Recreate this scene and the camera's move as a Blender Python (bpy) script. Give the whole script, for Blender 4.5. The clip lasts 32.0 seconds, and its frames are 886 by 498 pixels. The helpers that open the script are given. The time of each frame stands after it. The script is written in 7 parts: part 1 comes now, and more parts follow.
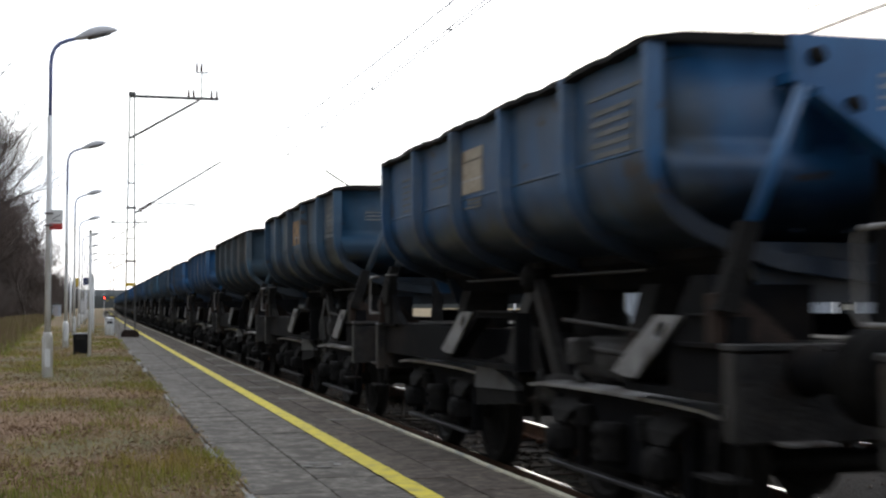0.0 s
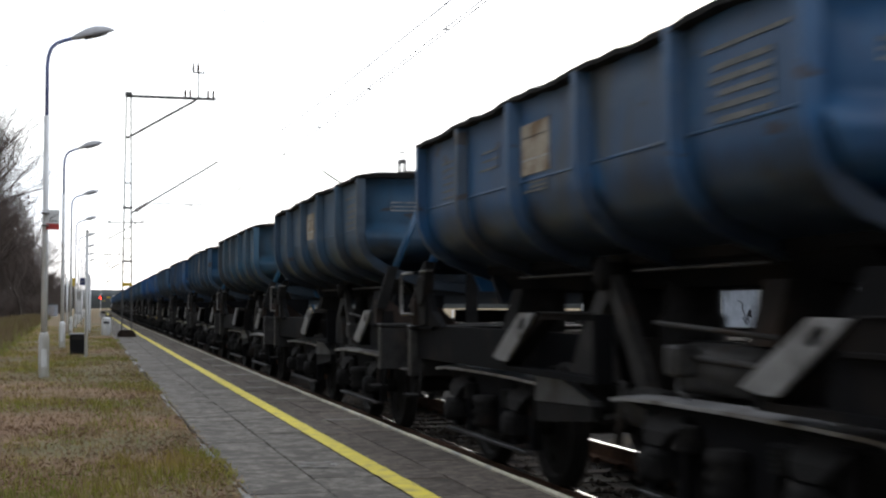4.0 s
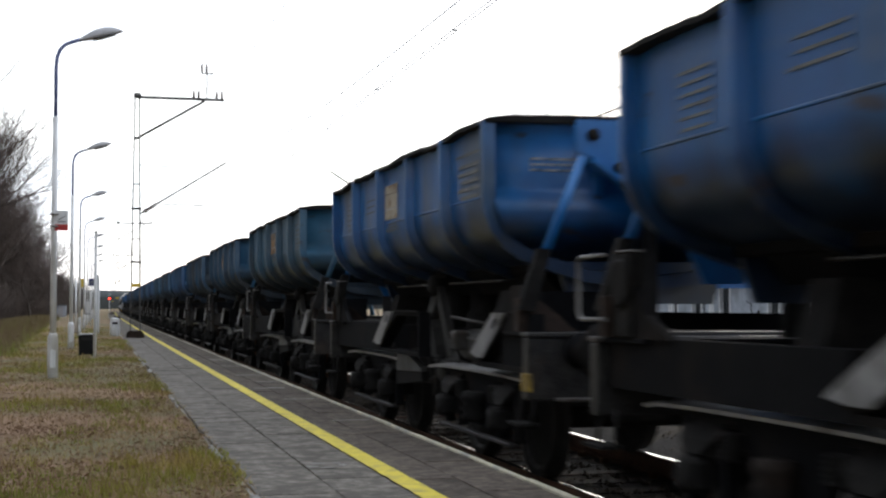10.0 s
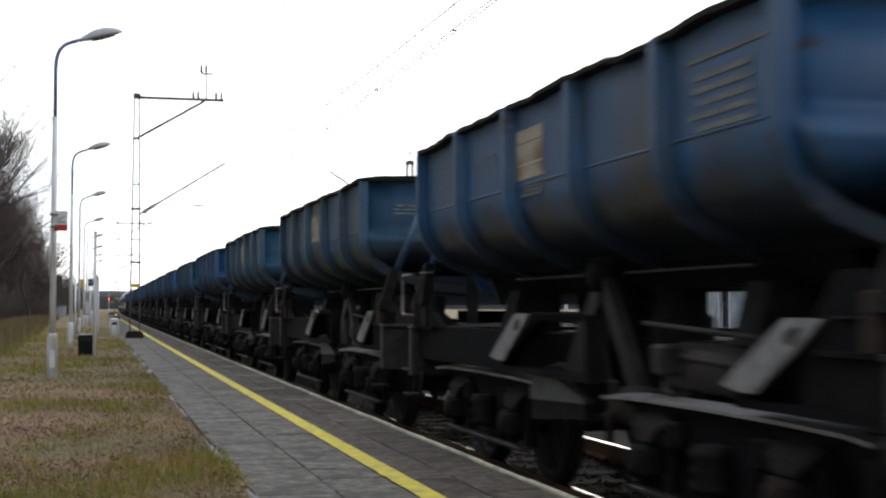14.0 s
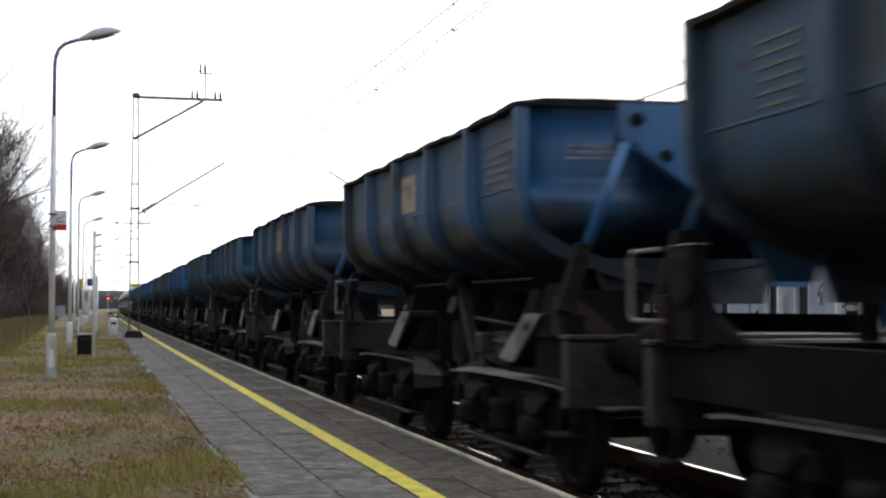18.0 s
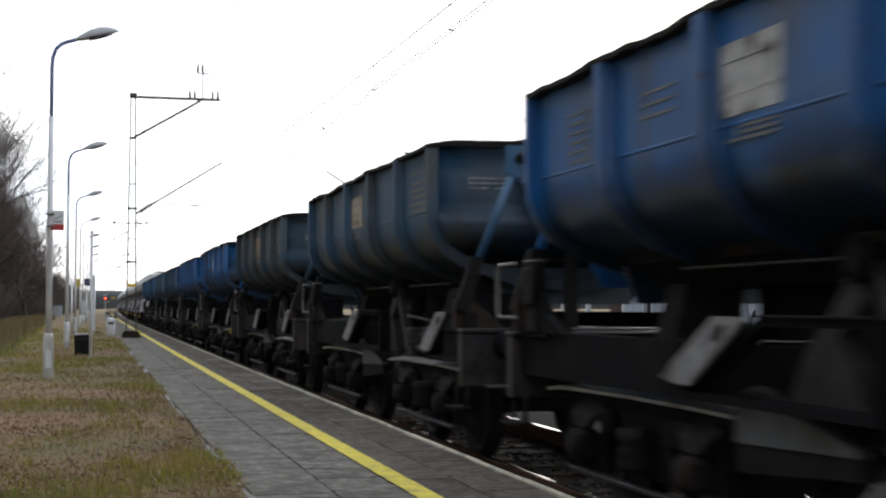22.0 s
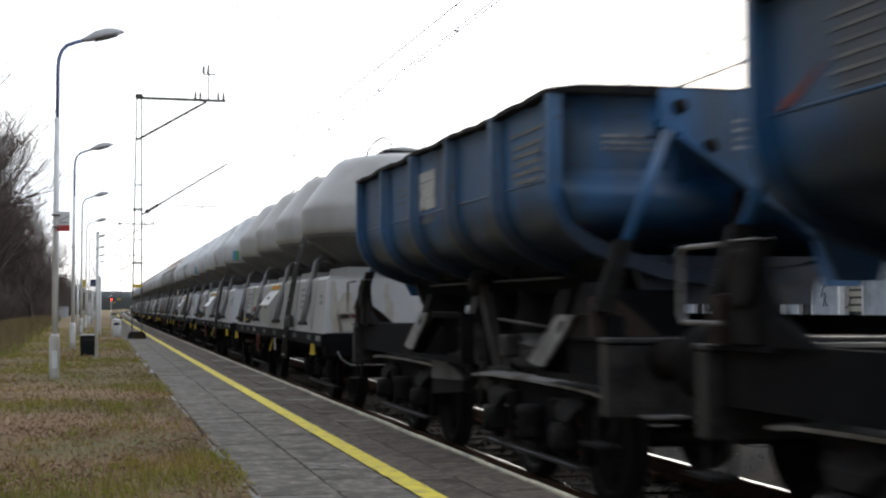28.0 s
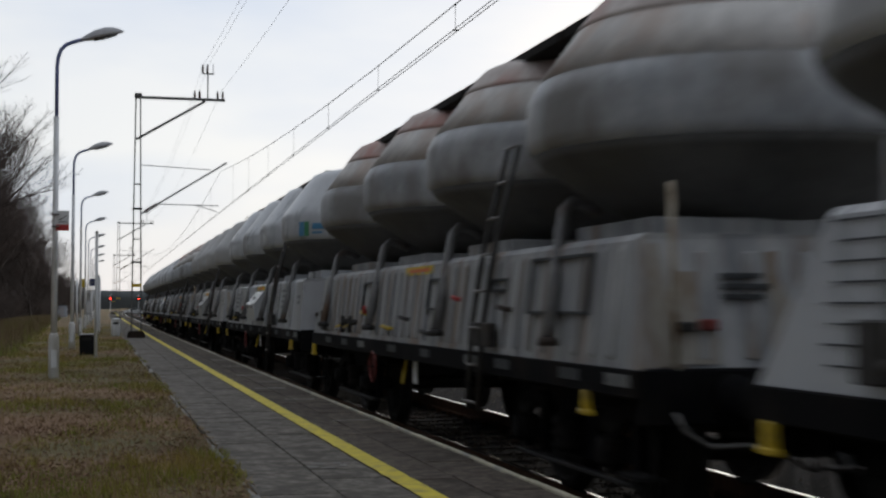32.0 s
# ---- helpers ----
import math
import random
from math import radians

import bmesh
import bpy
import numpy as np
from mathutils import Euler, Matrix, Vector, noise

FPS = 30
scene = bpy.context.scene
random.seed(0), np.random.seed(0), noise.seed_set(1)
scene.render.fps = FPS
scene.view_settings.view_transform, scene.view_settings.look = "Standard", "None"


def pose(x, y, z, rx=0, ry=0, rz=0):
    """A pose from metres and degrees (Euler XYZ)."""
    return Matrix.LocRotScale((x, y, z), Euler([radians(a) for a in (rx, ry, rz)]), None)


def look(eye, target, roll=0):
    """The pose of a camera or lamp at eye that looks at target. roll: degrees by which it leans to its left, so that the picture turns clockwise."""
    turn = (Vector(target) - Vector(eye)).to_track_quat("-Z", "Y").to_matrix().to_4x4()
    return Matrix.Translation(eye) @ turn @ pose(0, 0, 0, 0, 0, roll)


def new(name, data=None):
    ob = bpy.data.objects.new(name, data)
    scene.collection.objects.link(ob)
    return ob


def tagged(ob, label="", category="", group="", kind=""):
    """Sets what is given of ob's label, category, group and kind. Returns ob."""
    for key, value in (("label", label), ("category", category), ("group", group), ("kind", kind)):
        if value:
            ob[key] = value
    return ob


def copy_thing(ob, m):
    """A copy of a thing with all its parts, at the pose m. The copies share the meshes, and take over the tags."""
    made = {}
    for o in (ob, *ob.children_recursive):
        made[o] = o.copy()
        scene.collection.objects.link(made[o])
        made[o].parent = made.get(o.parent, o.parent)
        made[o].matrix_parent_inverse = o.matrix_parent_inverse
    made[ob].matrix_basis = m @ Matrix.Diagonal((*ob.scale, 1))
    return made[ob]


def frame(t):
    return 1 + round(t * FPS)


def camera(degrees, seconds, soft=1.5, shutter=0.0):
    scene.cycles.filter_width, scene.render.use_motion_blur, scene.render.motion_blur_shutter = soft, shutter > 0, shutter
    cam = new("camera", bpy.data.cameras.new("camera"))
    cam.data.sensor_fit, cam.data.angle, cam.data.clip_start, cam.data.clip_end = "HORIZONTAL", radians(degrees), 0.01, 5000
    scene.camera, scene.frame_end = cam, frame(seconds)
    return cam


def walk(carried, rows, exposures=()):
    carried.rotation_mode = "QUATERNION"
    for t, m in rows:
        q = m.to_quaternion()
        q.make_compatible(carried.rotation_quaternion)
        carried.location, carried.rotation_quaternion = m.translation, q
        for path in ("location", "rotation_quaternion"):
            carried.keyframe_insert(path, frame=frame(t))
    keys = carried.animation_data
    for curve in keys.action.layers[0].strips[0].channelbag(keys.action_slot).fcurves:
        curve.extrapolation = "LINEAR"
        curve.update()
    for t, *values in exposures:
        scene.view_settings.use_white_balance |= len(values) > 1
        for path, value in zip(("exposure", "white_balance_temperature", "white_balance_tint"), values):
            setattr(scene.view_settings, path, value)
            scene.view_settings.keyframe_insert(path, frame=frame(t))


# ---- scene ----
RAIL = -0.31          # top of rail; the platform's paving is at 0
TRACK = 4.30          # centre line of the near track
TRACK_2 = 8.35        # centre line of the second track
EDGE = 2.60           # platform edge
BEND = 2.3e-5         # the line curves gently to the right


def bend(y):
    return BEND * y * y


# ---- camera ----
cam = camera(36.18, 32.0, soft=2.3, shutter=0.4)
YAW, PITCH = 14.444, 2.43
# sway of the tripod head: seconds, pan and tilt in thousandths of a degree
SWAY = ((0, 117, -33), (0.5, 142, -36), (1, 106, -31), (1.5, 71, -33), (2, 71, -36), (2.5, 67, 0), (3, 521, -36), (3.5, 393, -41),
        (5.5, 34, 2), (6, -39, 0), (6.5, -71, 0), (7, -34, 0), (7.5, -73, 5), (8, -71, 0), (8.5, -34, 0), (9, 0, 0), (9.5, -39, 24),
        (10, -92, 0), (10.5, -71, 0), (11, -34, 2), (11.5, -50, 0), (12, -69, 10), (12.5, -106, 21), (13, -108, 2), (13.5, -71, -2),
        (14, -73, 12), (14.5, -46, 36), (16.5, -108, 0), (17, -87, 0), (17.5, -62, 0), (18, -34, 0), (18.5, -9, 2), (19, -73, 2),
        (19.5, -73, 0), (20, -64, -10), (20.5, -32, 0), (21, 46, 36), (21.5, 5, 33), (22, 73, -2), (22.5, 23, 33), (23, 11, 24),
        (23.5, -69, 7), (24, -96, 36), (24.5, -96, 36), (25, -177, 31), (25.5, -138, 31), (27.5, -170, 33), (28, -161, 33),
        (28.5, -99, 19), (29, -103, 36), (29.5, -151, 33), (30, -190, 33), (30.5, -145, 33), (31, -119, 26), (31.5, -138, 36), (32, -129, 5))
walk(cam, [(t, pose(0, 0, 1.07, 90 + PITCH + b / 1000, 0, -YAW - a / 1000)) for t, a, b in SWAY],
     exposures=((0, 0.27), (28.2, 0.24), (29.2, -0.09), (30.2, -0.60), (31, -0.75), (32, -0.84)))

# ---- world and sun ----
world = bpy.data.worlds.new("overcast")
scene.world = world
world.use_nodes = True
wn, wl = world.node_tree.nodes, world.node_tree.links
wn.clear()
w_out = wn.new("ShaderNodeOutputWorld")
w_sky = wn.new("ShaderNodeTexSky")
w_sky.sky_type, w_sky.sun_disc = "NISHITA", False
w_sky.sun_elevation, w_sky.sun_rotation = radians(12), radians(30)
w_sky.dust_density, w_sky.air_density = 1.0, 1.0
w_bg = wn.new("ShaderNodeBackground")
w_bg.inputs["Strength"].default_value = 0.025
wl.new(w_sky.outputs[0], w_bg.inputs["Color"])
# the closed layer of cloud
w_co = wn.new("ShaderNodeTexCoord")
w_map = wn.new("ShaderNodeMapping")
w_map.inputs["Scale"].default_value = (1.0, 1.0, 3.5)
w_noise = wn.new("ShaderNodeTexNoise")
w_noise.inputs["Scale"].default_value = 3.2
w_noise.inputs["Detail"].default_value = 6.0
w_ramp = wn.new("ShaderNodeValToRGB")
w_ramp.color_ramp.elements[0].position, w_ramp.color_ramp.elements[0].color = 0.34, (0.78, 0.865, 1.02, 1)
w_ramp.color_ramp.elements[1].position, w_ramp.color_ramp.elements[1].color = 0.64, (1.02, 1.04, 1.075, 1)
w_cloud = wn.new("ShaderNodeBackground")
# low sun behind the cloud ahead: the layer is brightest there and dull behind
SUN_WAY = Vector((math.sin(radians(30)) * math.cos(radians(12)), math.cos(radians(30)) * math.cos(radians(12)), math.sin(radians(12))))
w_dot = wn.new("ShaderNodeVectorMath")
w_dot.operation, w_dot.inputs[1].default_value = "DOT_PRODUCT", SUN_WAY
w_norm = wn.new("ShaderNodeVectorMath")
w_norm.operation = "NORMALIZE"
w_fall = wn.new("ShaderNodeMapRange")
w_fall.interpolation_type = "SMOOTHSTEP"
w_fall.inputs["From Min"].default_value, w_fall.inputs["From Max"].default_value = -0.35, 1.0
w_fall.inputs["To Min"].default_value, w_fall.inputs["To Max"].default_value = 0.74, 1.36
wl.new(w_co.outputs["Generated"], w_norm.inputs[0])
wl.new(w_norm.outputs[0], w_dot.inputs[0])
wl.new(w_dot.outputs["Value"], w_fall.inputs[0])
wl.new(w_fall.outputs[0], w_cloud.inputs["Strength"])
w_add = wn.new("ShaderNodeAddShader")
wl.new(w_co.outputs["Generated"], w_map.inputs[0])
wl.new(w_map.outputs[0], w_noise.inputs["Vector"])
wl.new(w_noise.outputs[0], w_ramp.inputs[0])
wl.new(w_ramp.outputs[0], w_cloud.inputs["Color"])
wl.new(w_bg.outputs[0], w_add.inputs[0])
wl.new(w_cloud.outputs[0], w_add.inputs[1])
wl.new(w_add.outputs[0], w_out.inputs[0])

sun_data = bpy.data.lights.new("sun", "SUN")
sun_data.energy, sun_data.angle, sun_data.color = 0.6, radians(30), (1.0, 0.94, 0.85)
sun = new("sun", sun_data)
sun.matrix_world = look((0, 0, 60), Vector((0, 0, 60)) - 50 * SUN_WAY)


# ---- materials ----
def material(name, c1, c2, scale=4.0, rough=0.7, metal=0.0, bump=0.15, bump_scale=None, detail=8.0, stretch=(1, 1, 1),
             spots=None, spot_scale=0.9, spot_at=(0.52, 0.66), tint=0.0, coat=0.0, rough_var=0.15, gloss=0.5):
    """Two-tone procedural surface: fine grain, wide stains (spots) and relief, in metres."""
    m = bpy.data.materials.new(name)
    m.use_nodes = True
    n, l = m.node_tree.nodes, m.node_tree.links
    b = n["Principled BSDF"]
    co = n.new("ShaderNodeTexCoord")
    mp = n.new("ShaderNodeMapping")
    mp.inputs["Scale"].default_value = stretch
    info = n.new("ShaderNodeObjectInfo")
    shift = n.new("ShaderNodeVectorMath")
    shift.operation = "ADD"
    mul = n.new("ShaderNodeMath")
    mul.operation, mul.inputs[1].default_value = "MULTIPLY", 37.0
    l.new(info.outputs["Random"], mul.inputs[0])
    l.new(co.outputs["Object"], shift.inputs[0])
    l.new(mul.outputs[0], shift.inputs[1])
    l.new(shift.outputs[0], mp.inputs[0])
    g = n.new("ShaderNodeTexNoise")
    g.inputs["Scale"].default_value, g.inputs["Detail"].default_value, g.inputs["Roughness"].default_value = scale, detail, 0.65
    l.new(mp.outputs[0], g.inputs["Vector"])
    r = n.new("ShaderNodeValToRGB")
    r.color_ramp.elements[0].position, r.color_ramp.elements[1].position = 0.36, 0.66
    r.color_ramp.elements[0].color, r.color_ramp.elements[1].color = (*c1, 1), (*c2, 1)
    l.new(g.outputs[0], r.inputs[0])
    colour = r.outputs[0]
    if spots:
        s = n.new("ShaderNodeTexNoise")
        s.inputs["Scale"].default_value, s.inputs["Detail"].default_value = spot_scale, 5.0
        l.new(mp.outputs[0], s.inputs["Vector"])
        sr = n.new("ShaderNodeValToRGB")
        sr.color_ramp.elements[0].position, sr.color_ramp.elements[1].position = spot_at
        l.new(s.outputs[0], sr.inputs[0])
        mix = n.new("ShaderNodeMix")
        mix.data_type = "RGBA"
        l.new(sr.outputs[0], mix.inputs[0])
        l.new(colour, mix.inputs[6])
        mix.inputs[7].default_value = (*spots, 1)
        colour = mix.outputs[2]
    if tint:
        hsv = n.new("ShaderNodeHueSaturation")
        rng = n.new("ShaderNodeMapRange")
        rng.inputs["To Min"].default_value, rng.inputs["To Max"].default_value = 1 - tint, 1 + tint
        l.new(info.outputs["Random"], rng.inputs[0])
        l.new(rng.outputs[0], hsv.inputs["Value"])
        l.new(colour, hsv.inputs["Color"])
        colour = hsv.outputs[0]
    l.new(colour, b.inputs["Base Color"])
    rr = n.new("ShaderNodeMapRange")
    rr.inputs["To Min"].default_value, rr.inputs["To Max"].default_value = max(0.02, rough - rough_var), min(1, rough + rough_var)
    l.new(g.outputs[0], rr.inputs[0])
    l.new(rr.outputs[0], b.inputs["Roughness"])
    b.inputs["Metallic"].default_value = metal
    b.inputs["Specular IOR Level"].default_value = gloss
    b.inputs["Coat Weight"].default_value = coat
    if bump:
        bn = n.new("ShaderNodeTexNoise")
        bn.inputs["Scale"].default_value, bn.inputs["Detail"].default_value = bump_scale or scale * 6, 4.0
        l.new(mp.outputs[0], bn.inputs["Vector"])
        bp = n.new("ShaderNodeBump")
        bp.inputs["Strength"].default_value, bp.inputs["Distance"].default_value = bump, 0.02
        l.new(bn.outputs[0], bp.inputs["Height"])
        l.new(bp.outputs[0], b.inputs["Normal"])
    return m


def glow(name, colour, strength):
    m = bpy.data.materials.new(name)
    m.use_nodes = True
    b = m.node_tree.nodes["Principled BSDF"]
    b.inputs["Base Color"].default_value = (*colour, 1)
    b.inputs["Emission Color"].default_value = (*colour, 1)
    b.inputs["Emission Strength"].default_value = strength
    return m


DUST = (0.085, 0.075, 0.062)
PAINT = {
    "B": material("bright_blue_paint", (0.004, 0.095, 0.31), (0.006, 0.15, 0.44), 3, 0.34, spots=(0.03, 0.075, 0.15), spot_scale=1.1, gloss=0.6, stretch=(1, 1, 0.45), bump=0.06),
    "M": material("blue_paint", (0.012, 0.080, 0.205), (0.020, 0.125, 0.30), 3, 0.40, spots=(0.045, 0.06, 0.075), spot_scale=1.0, gloss=0.6, stretch=(1, 1, 0.45), bump=0.06),
    "T": material("teal_blue_paint", (0.018, 0.088, 0.165), (0.030, 0.135, 0.235), 3, 0.42, spots=(0.06, 0.07, 0.075), spot_scale=1.0, gloss=0.6, stretch=(1, 1, 0.45), bump=0.06),
    "D": material("dull_blue_paint", (0.012, 0.066, 0.14), (0.021, 0.106, 0.21), 3, 0.48, spots=(0.035, 0.05, 0.066), spot_scale=0.9, gloss=0.6, stretch=(1, 1, 0.45), bump=0.08),
    "G": material("grimy_grey_blue_paint", (0.016, 0.05, 0.085), (0.028, 0.085, 0.135), 3, 0.58, spots=DUST, spot_scale=0.8, gloss=0.6, stretch=(1, 1, 0.45), bump=0.1),
}


def dusty(name, paint, share, dust=(0.062, 0.074, 0.087)):
    """A copy of a paint whose upright panels carry a coat of brown-grey dust, thinning out over the curved bottom,
    which is darkened by mud and painted shade.
    """
    m = paint.copy()
    m.name = name
    n, l = m.node_tree.nodes, m.node_tree.links
    b = n["Principled BSDF"]
    old = b.inputs["Base Color"].links[0].from_socket
    co = n.new("ShaderNodeTexCoord")
    sep = n.new("ShaderNodeSeparateXYZ")
    l.new(co.outputs["Object"], sep.inputs[0])
    streak = n.new("ShaderNodeTexNoise")
    streak.inputs["Scale"].default_value, streak.inputs["Detail"].default_value = 3.2, 9.0
    mp = n.new("ShaderNodeMapping")
    mp.inputs["Scale"].default_value = (1, 1, 0.35)
    info = n.new("ShaderNodeObjectInfo")
    mul = n.new("ShaderNodeMath")
    mul.operation, mul.inputs[1].default_value = "MULTIPLY", 53.0
    l.new(info.outputs["Random"], mul.inputs[0])
    add = n.new("ShaderNodeVectorMath")
    l.new(co.outputs["Object"], add.inputs[0])
    l.new(mul.outputs[0], add.inputs[1])
    l.new(add.outputs[0], mp.inputs[0])
    l.new(mp.outputs[0], streak.inputs["Vector"])
    wob = n.new("ShaderNodeMath")
    wob.operation, wob.inputs[1].default_value = "MULTIPLY_ADD", 0.34
    l.new(streak.outputs[0], wob.inputs[0])
    l.new(sep.outputs["Z"], wob.inputs[2])
    rng = n.new("ShaderNodeMapRange")
    rng.interpolation_type = "SMOOTHSTEP"
    rng.inputs["From Min"].default_value, rng.inputs["From Max"].default_value = 2.33, 2.43
    rng.inputs["To Min"].default_value, rng.inputs["To Max"].default_value = 0.0, share
    l.new(wob.outputs[0], rng.inputs[0])
    mix = n.new("ShaderNodeMix")
    mix.data_type = "RGBA"
    l.new(rng.outputs[0], mix.inputs[0])
    l.new(old, mix.inputs[6])
    mix.inputs[7].default_value = (*dust, 1)
    # mud thrown up by the wheels, blackened to paint in the underside's shade
    patch = n.new("ShaderNodeTexNoise")
    patch.inputs["Scale"].default_value, patch.inputs["Detail"].default_value = 1.7, 8.0
    l.new(add.outputs[0], patch.inputs["Vector"])
    mud_shade = n.new("ShaderNodeMath")
    mud_shade.operation, mud_shade.inputs[1].default_value = "MULTIPLY_ADD", 0.7
    l.new(patch.outputs[0], mud_shade.inputs[0])
    l.new(sep.outputs["Z"], mud_shade.inputs[2])
    cover = n.new("ShaderNodeMapRange")
    cover.inputs["From Min"].default_value, cover.inputs["From Max"].default_value = 2.26, 2.60
    cover.inputs["To Min"].default_value, cover.inputs["To Max"].default_value = 0.85, 0.0
    l.new(mud_shade.outputs[0], cover.inputs[0])
    crust_shade = n.new("ShaderNodeMix")
    crust_shade.data_type = "RGBA"
    l.new(cover.outputs[0], crust_shade.inputs[0])
    l.new(mix.outputs[2], crust_shade.inputs[6])
    crust_shade.inputs[7].default_value = (0.011, 0.0098, 0.009, 1)
    # scrapes down to rusty steel, and bleached patches
    wear = n.new("ShaderNodeTexNoise")
    wear.inputs["Scale"].default_value, wear.inputs["Detail"].default_value = 1.9, 3.0
    wmap = n.new("ShaderNodeMapping")
    wmap.inputs["Rotation"].default_value = (0.5, 0.0, 0.0)
    wmap.inputs["Scale"].default_value = (1.0, 0.8, 2.4)
    l.new(add.outputs[0], wmap.inputs[0])
    l.new(wmap.outputs[0], wear.inputs["Vector"])
    bare = n.new("ShaderNodeMapRange")
    bare.inputs["From Min"].default_value, bare.inputs["From Max"].default_value = 0.655, 0.70
    bare.inputs["To Max"].default_value = 0.8
    l.new(wear.outputs[0], bare.inputs[0])
    pale = n.new("ShaderNodeMapRange")
    pale.inputs["From Min"].default_value, pale.inputs["From Max"].default_value = 0.44, 0.30
    pale.inputs["To Max"].default_value = 0.22
    l.new(wear.outputs[0], pale.inputs[0])
    bleach = n.new("ShaderNodeMix")
    bleach.data_type = "RGBA"
    l.new(pale.outputs[0], bleach.inputs[0])
    l.new(crust_shade.outputs[2], bleach.inputs[6])
    bleach.inputs[7].default_value = (0.13, 0.17, 0.21, 1)
    scrape = n.new("ShaderNodeMix")
    scrape.data_type = "RGBA"
    l.new(bare.outputs[0], scrape.inputs[0])
    l.new(bleach.outputs[2], scrape.inputs[6])
    scrape.inputs[7].default_value = (0.045, 0.032, 0.024, 1)
    l.new(scrape.outputs[2], b.inputs["Base Color"])
    return m


SIDE = {"B": dusty("dusty_bright_blue", PAINT["B"], 0.16), "M": dusty("dusty_blue", PAINT["M"], 0.26), "T": dusty("dusty_teal", PAINT["T"], 0.3),
        "D": dusty("dusty_dull_blue", PAINT["D"], 0.24, (0.082, 0.084, 0.086)), "G": dusty("dusty_grey_blue", PAINT["G"], 0.55, (0.072, 0.069, 0.066))}
# end walls: less dust, same mud and painted shade below the crease
END = {k: dusty("end_" + SIDE[k].name, PAINT[k], 0.10 if k != "G" else 0.3, (0.075, 0.08, 0.085)) for k in PAINT}
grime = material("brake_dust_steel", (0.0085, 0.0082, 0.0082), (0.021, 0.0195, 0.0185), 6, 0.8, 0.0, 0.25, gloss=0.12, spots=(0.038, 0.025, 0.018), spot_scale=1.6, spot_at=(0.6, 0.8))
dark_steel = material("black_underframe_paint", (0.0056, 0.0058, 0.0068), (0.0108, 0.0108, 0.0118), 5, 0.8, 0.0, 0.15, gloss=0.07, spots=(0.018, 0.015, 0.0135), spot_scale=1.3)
bogie_grime = material("oily_bogie_steel", (0.012, 0.0115, 0.0115), (0.042, 0.039, 0.037), 7, 0.45, 0.1, 0.45, spots=(0.058, 0.042, 0.033), spot_scale=2.2, spot_at=(0.56, 0.72), gloss=0.45)
tower_grey = material("dirty_grey_steel", (0.025, 0.024, 0.0235), (0.060, 0.057, 0.054), 6, 0.65, 0.1, 0.2, spots=(0.05, 0.037, 0.03), spot_scale=2, gloss=0.3)
# dusty paint, darkened further to carry the shade on the cones' undersides
cone_shade_dust = material("dust_darkened_paint", (0.070, 0.070, 0.068), (0.125, 0.124, 0.119), 2.5, 0.75, bump=0.05, spots=(0.085, 0.082, 0.074), spot_scale=1.2)
# base colour raised to carry the highlight along the flange tops
flange_steel = material("rubbed_bright_steel", (0.34, 0.34, 0.345), (0.54, 0.535, 0.53), 7, 0.4, 0.3, 0.15, spots=(0.15, 0.13, 0.115), spot_scale=2.5)
paper_white = material("torn_white_placard", (0.40, 0.40, 0.39), (0.56, 0.56, 0.54), 12, 0.75, bump=0.05, spots=(0.10, 0.08, 0.07), spot_scale=6)
paper_orange = material("faded_orange_placard", (0.31, 0.18, 0.09), (0.43, 0.29, 0.17), 10, 0.75, bump=0.05, spots=(0.06, 0.065, 0.075), spot_scale=5, spot_at=(0.52, 0.6))
skid_steel = material("scoured_grey_steel", (0.19, 0.19, 0.195), (0.36, 0.36, 0.365), 7, 0.45, 0.2, 0.15, spots=(0.10, 0.096, 0.092), spot_scale=3)
guard_steel = material("dull_grey_plate_steel", (0.065, 0.066, 0.068), (0.125, 0.127, 0.13), 7, 0.55, 0.2, 0.15, spots=(0.05, 0.046, 0.042), spot_scale=3)
foot_mat = material("rust_stained_foot", (0.024, 0.018, 0.015), (0.052, 0.035, 0.028), 7, 0.9, bump=0.3, gloss=0.2)
bare_steel = material("worn_grey_steel", (0.13, 0.125, 0.12), (0.25, 0.24, 0.23), 7, 0.5, 0.25, 0.15, spots=(0.07, 0.05, 0.04), spot_scale=3)
wheel_steel = material("rolled_wheel_steel", (0.012, 0.011, 0.010), (0.030, 0.027, 0.024), 6, 0.65, 0.3, 0.1, gloss=0.3)
rail_shine = material("polished_rail_head", (0.5, 0.5, 0.5), (0.72, 0.72, 0.72), 12, 0.22, 1.0, 0.03)
rail_rust = material("rusty_rail_web", (0.07, 0.035, 0.02), (0.15, 0.075, 0.04), 9, 0.85, 0.2, 0.3)
rust = material("rusty_steel", (0.10, 0.045, 0.022), (0.2, 0.09, 0.045), 8, 0.85, 0.1, 0.3)
stencil = material("faded_white_stencil", (0.09, 0.10, 0.11), (0.24, 0.24, 0.23), 14, 0.7, bump=0)
stencil_pale = material("white_stencil", (0.22, 0.24, 0.25), (0.42, 0.43, 0.43), 16, 0.7, bump=0, spots=(0.05, 0.09, 0.14), spot_scale=14)
stain_mat = material("rusty_run_off", (0.30, 0.27, 0.23), (0.37, 0.35, 0.31), 6, 0.75, bump=0.05, spots=(0.24, 0.18, 0.13), spot_scale=3)
stencil_dark = material("dark_stencil_paint", (0.03, 0.035, 0.04), (0.07, 0.075, 0.08), 14, 0.7, bump=0)
stencil_grey = material("worn_grey_stencil_paint", (0.17, 0.175, 0.18), (0.27, 0.275, 0.28), 14, 0.7, bump=0, spots=(0.36, 0.36, 0.36), spot_scale=9)
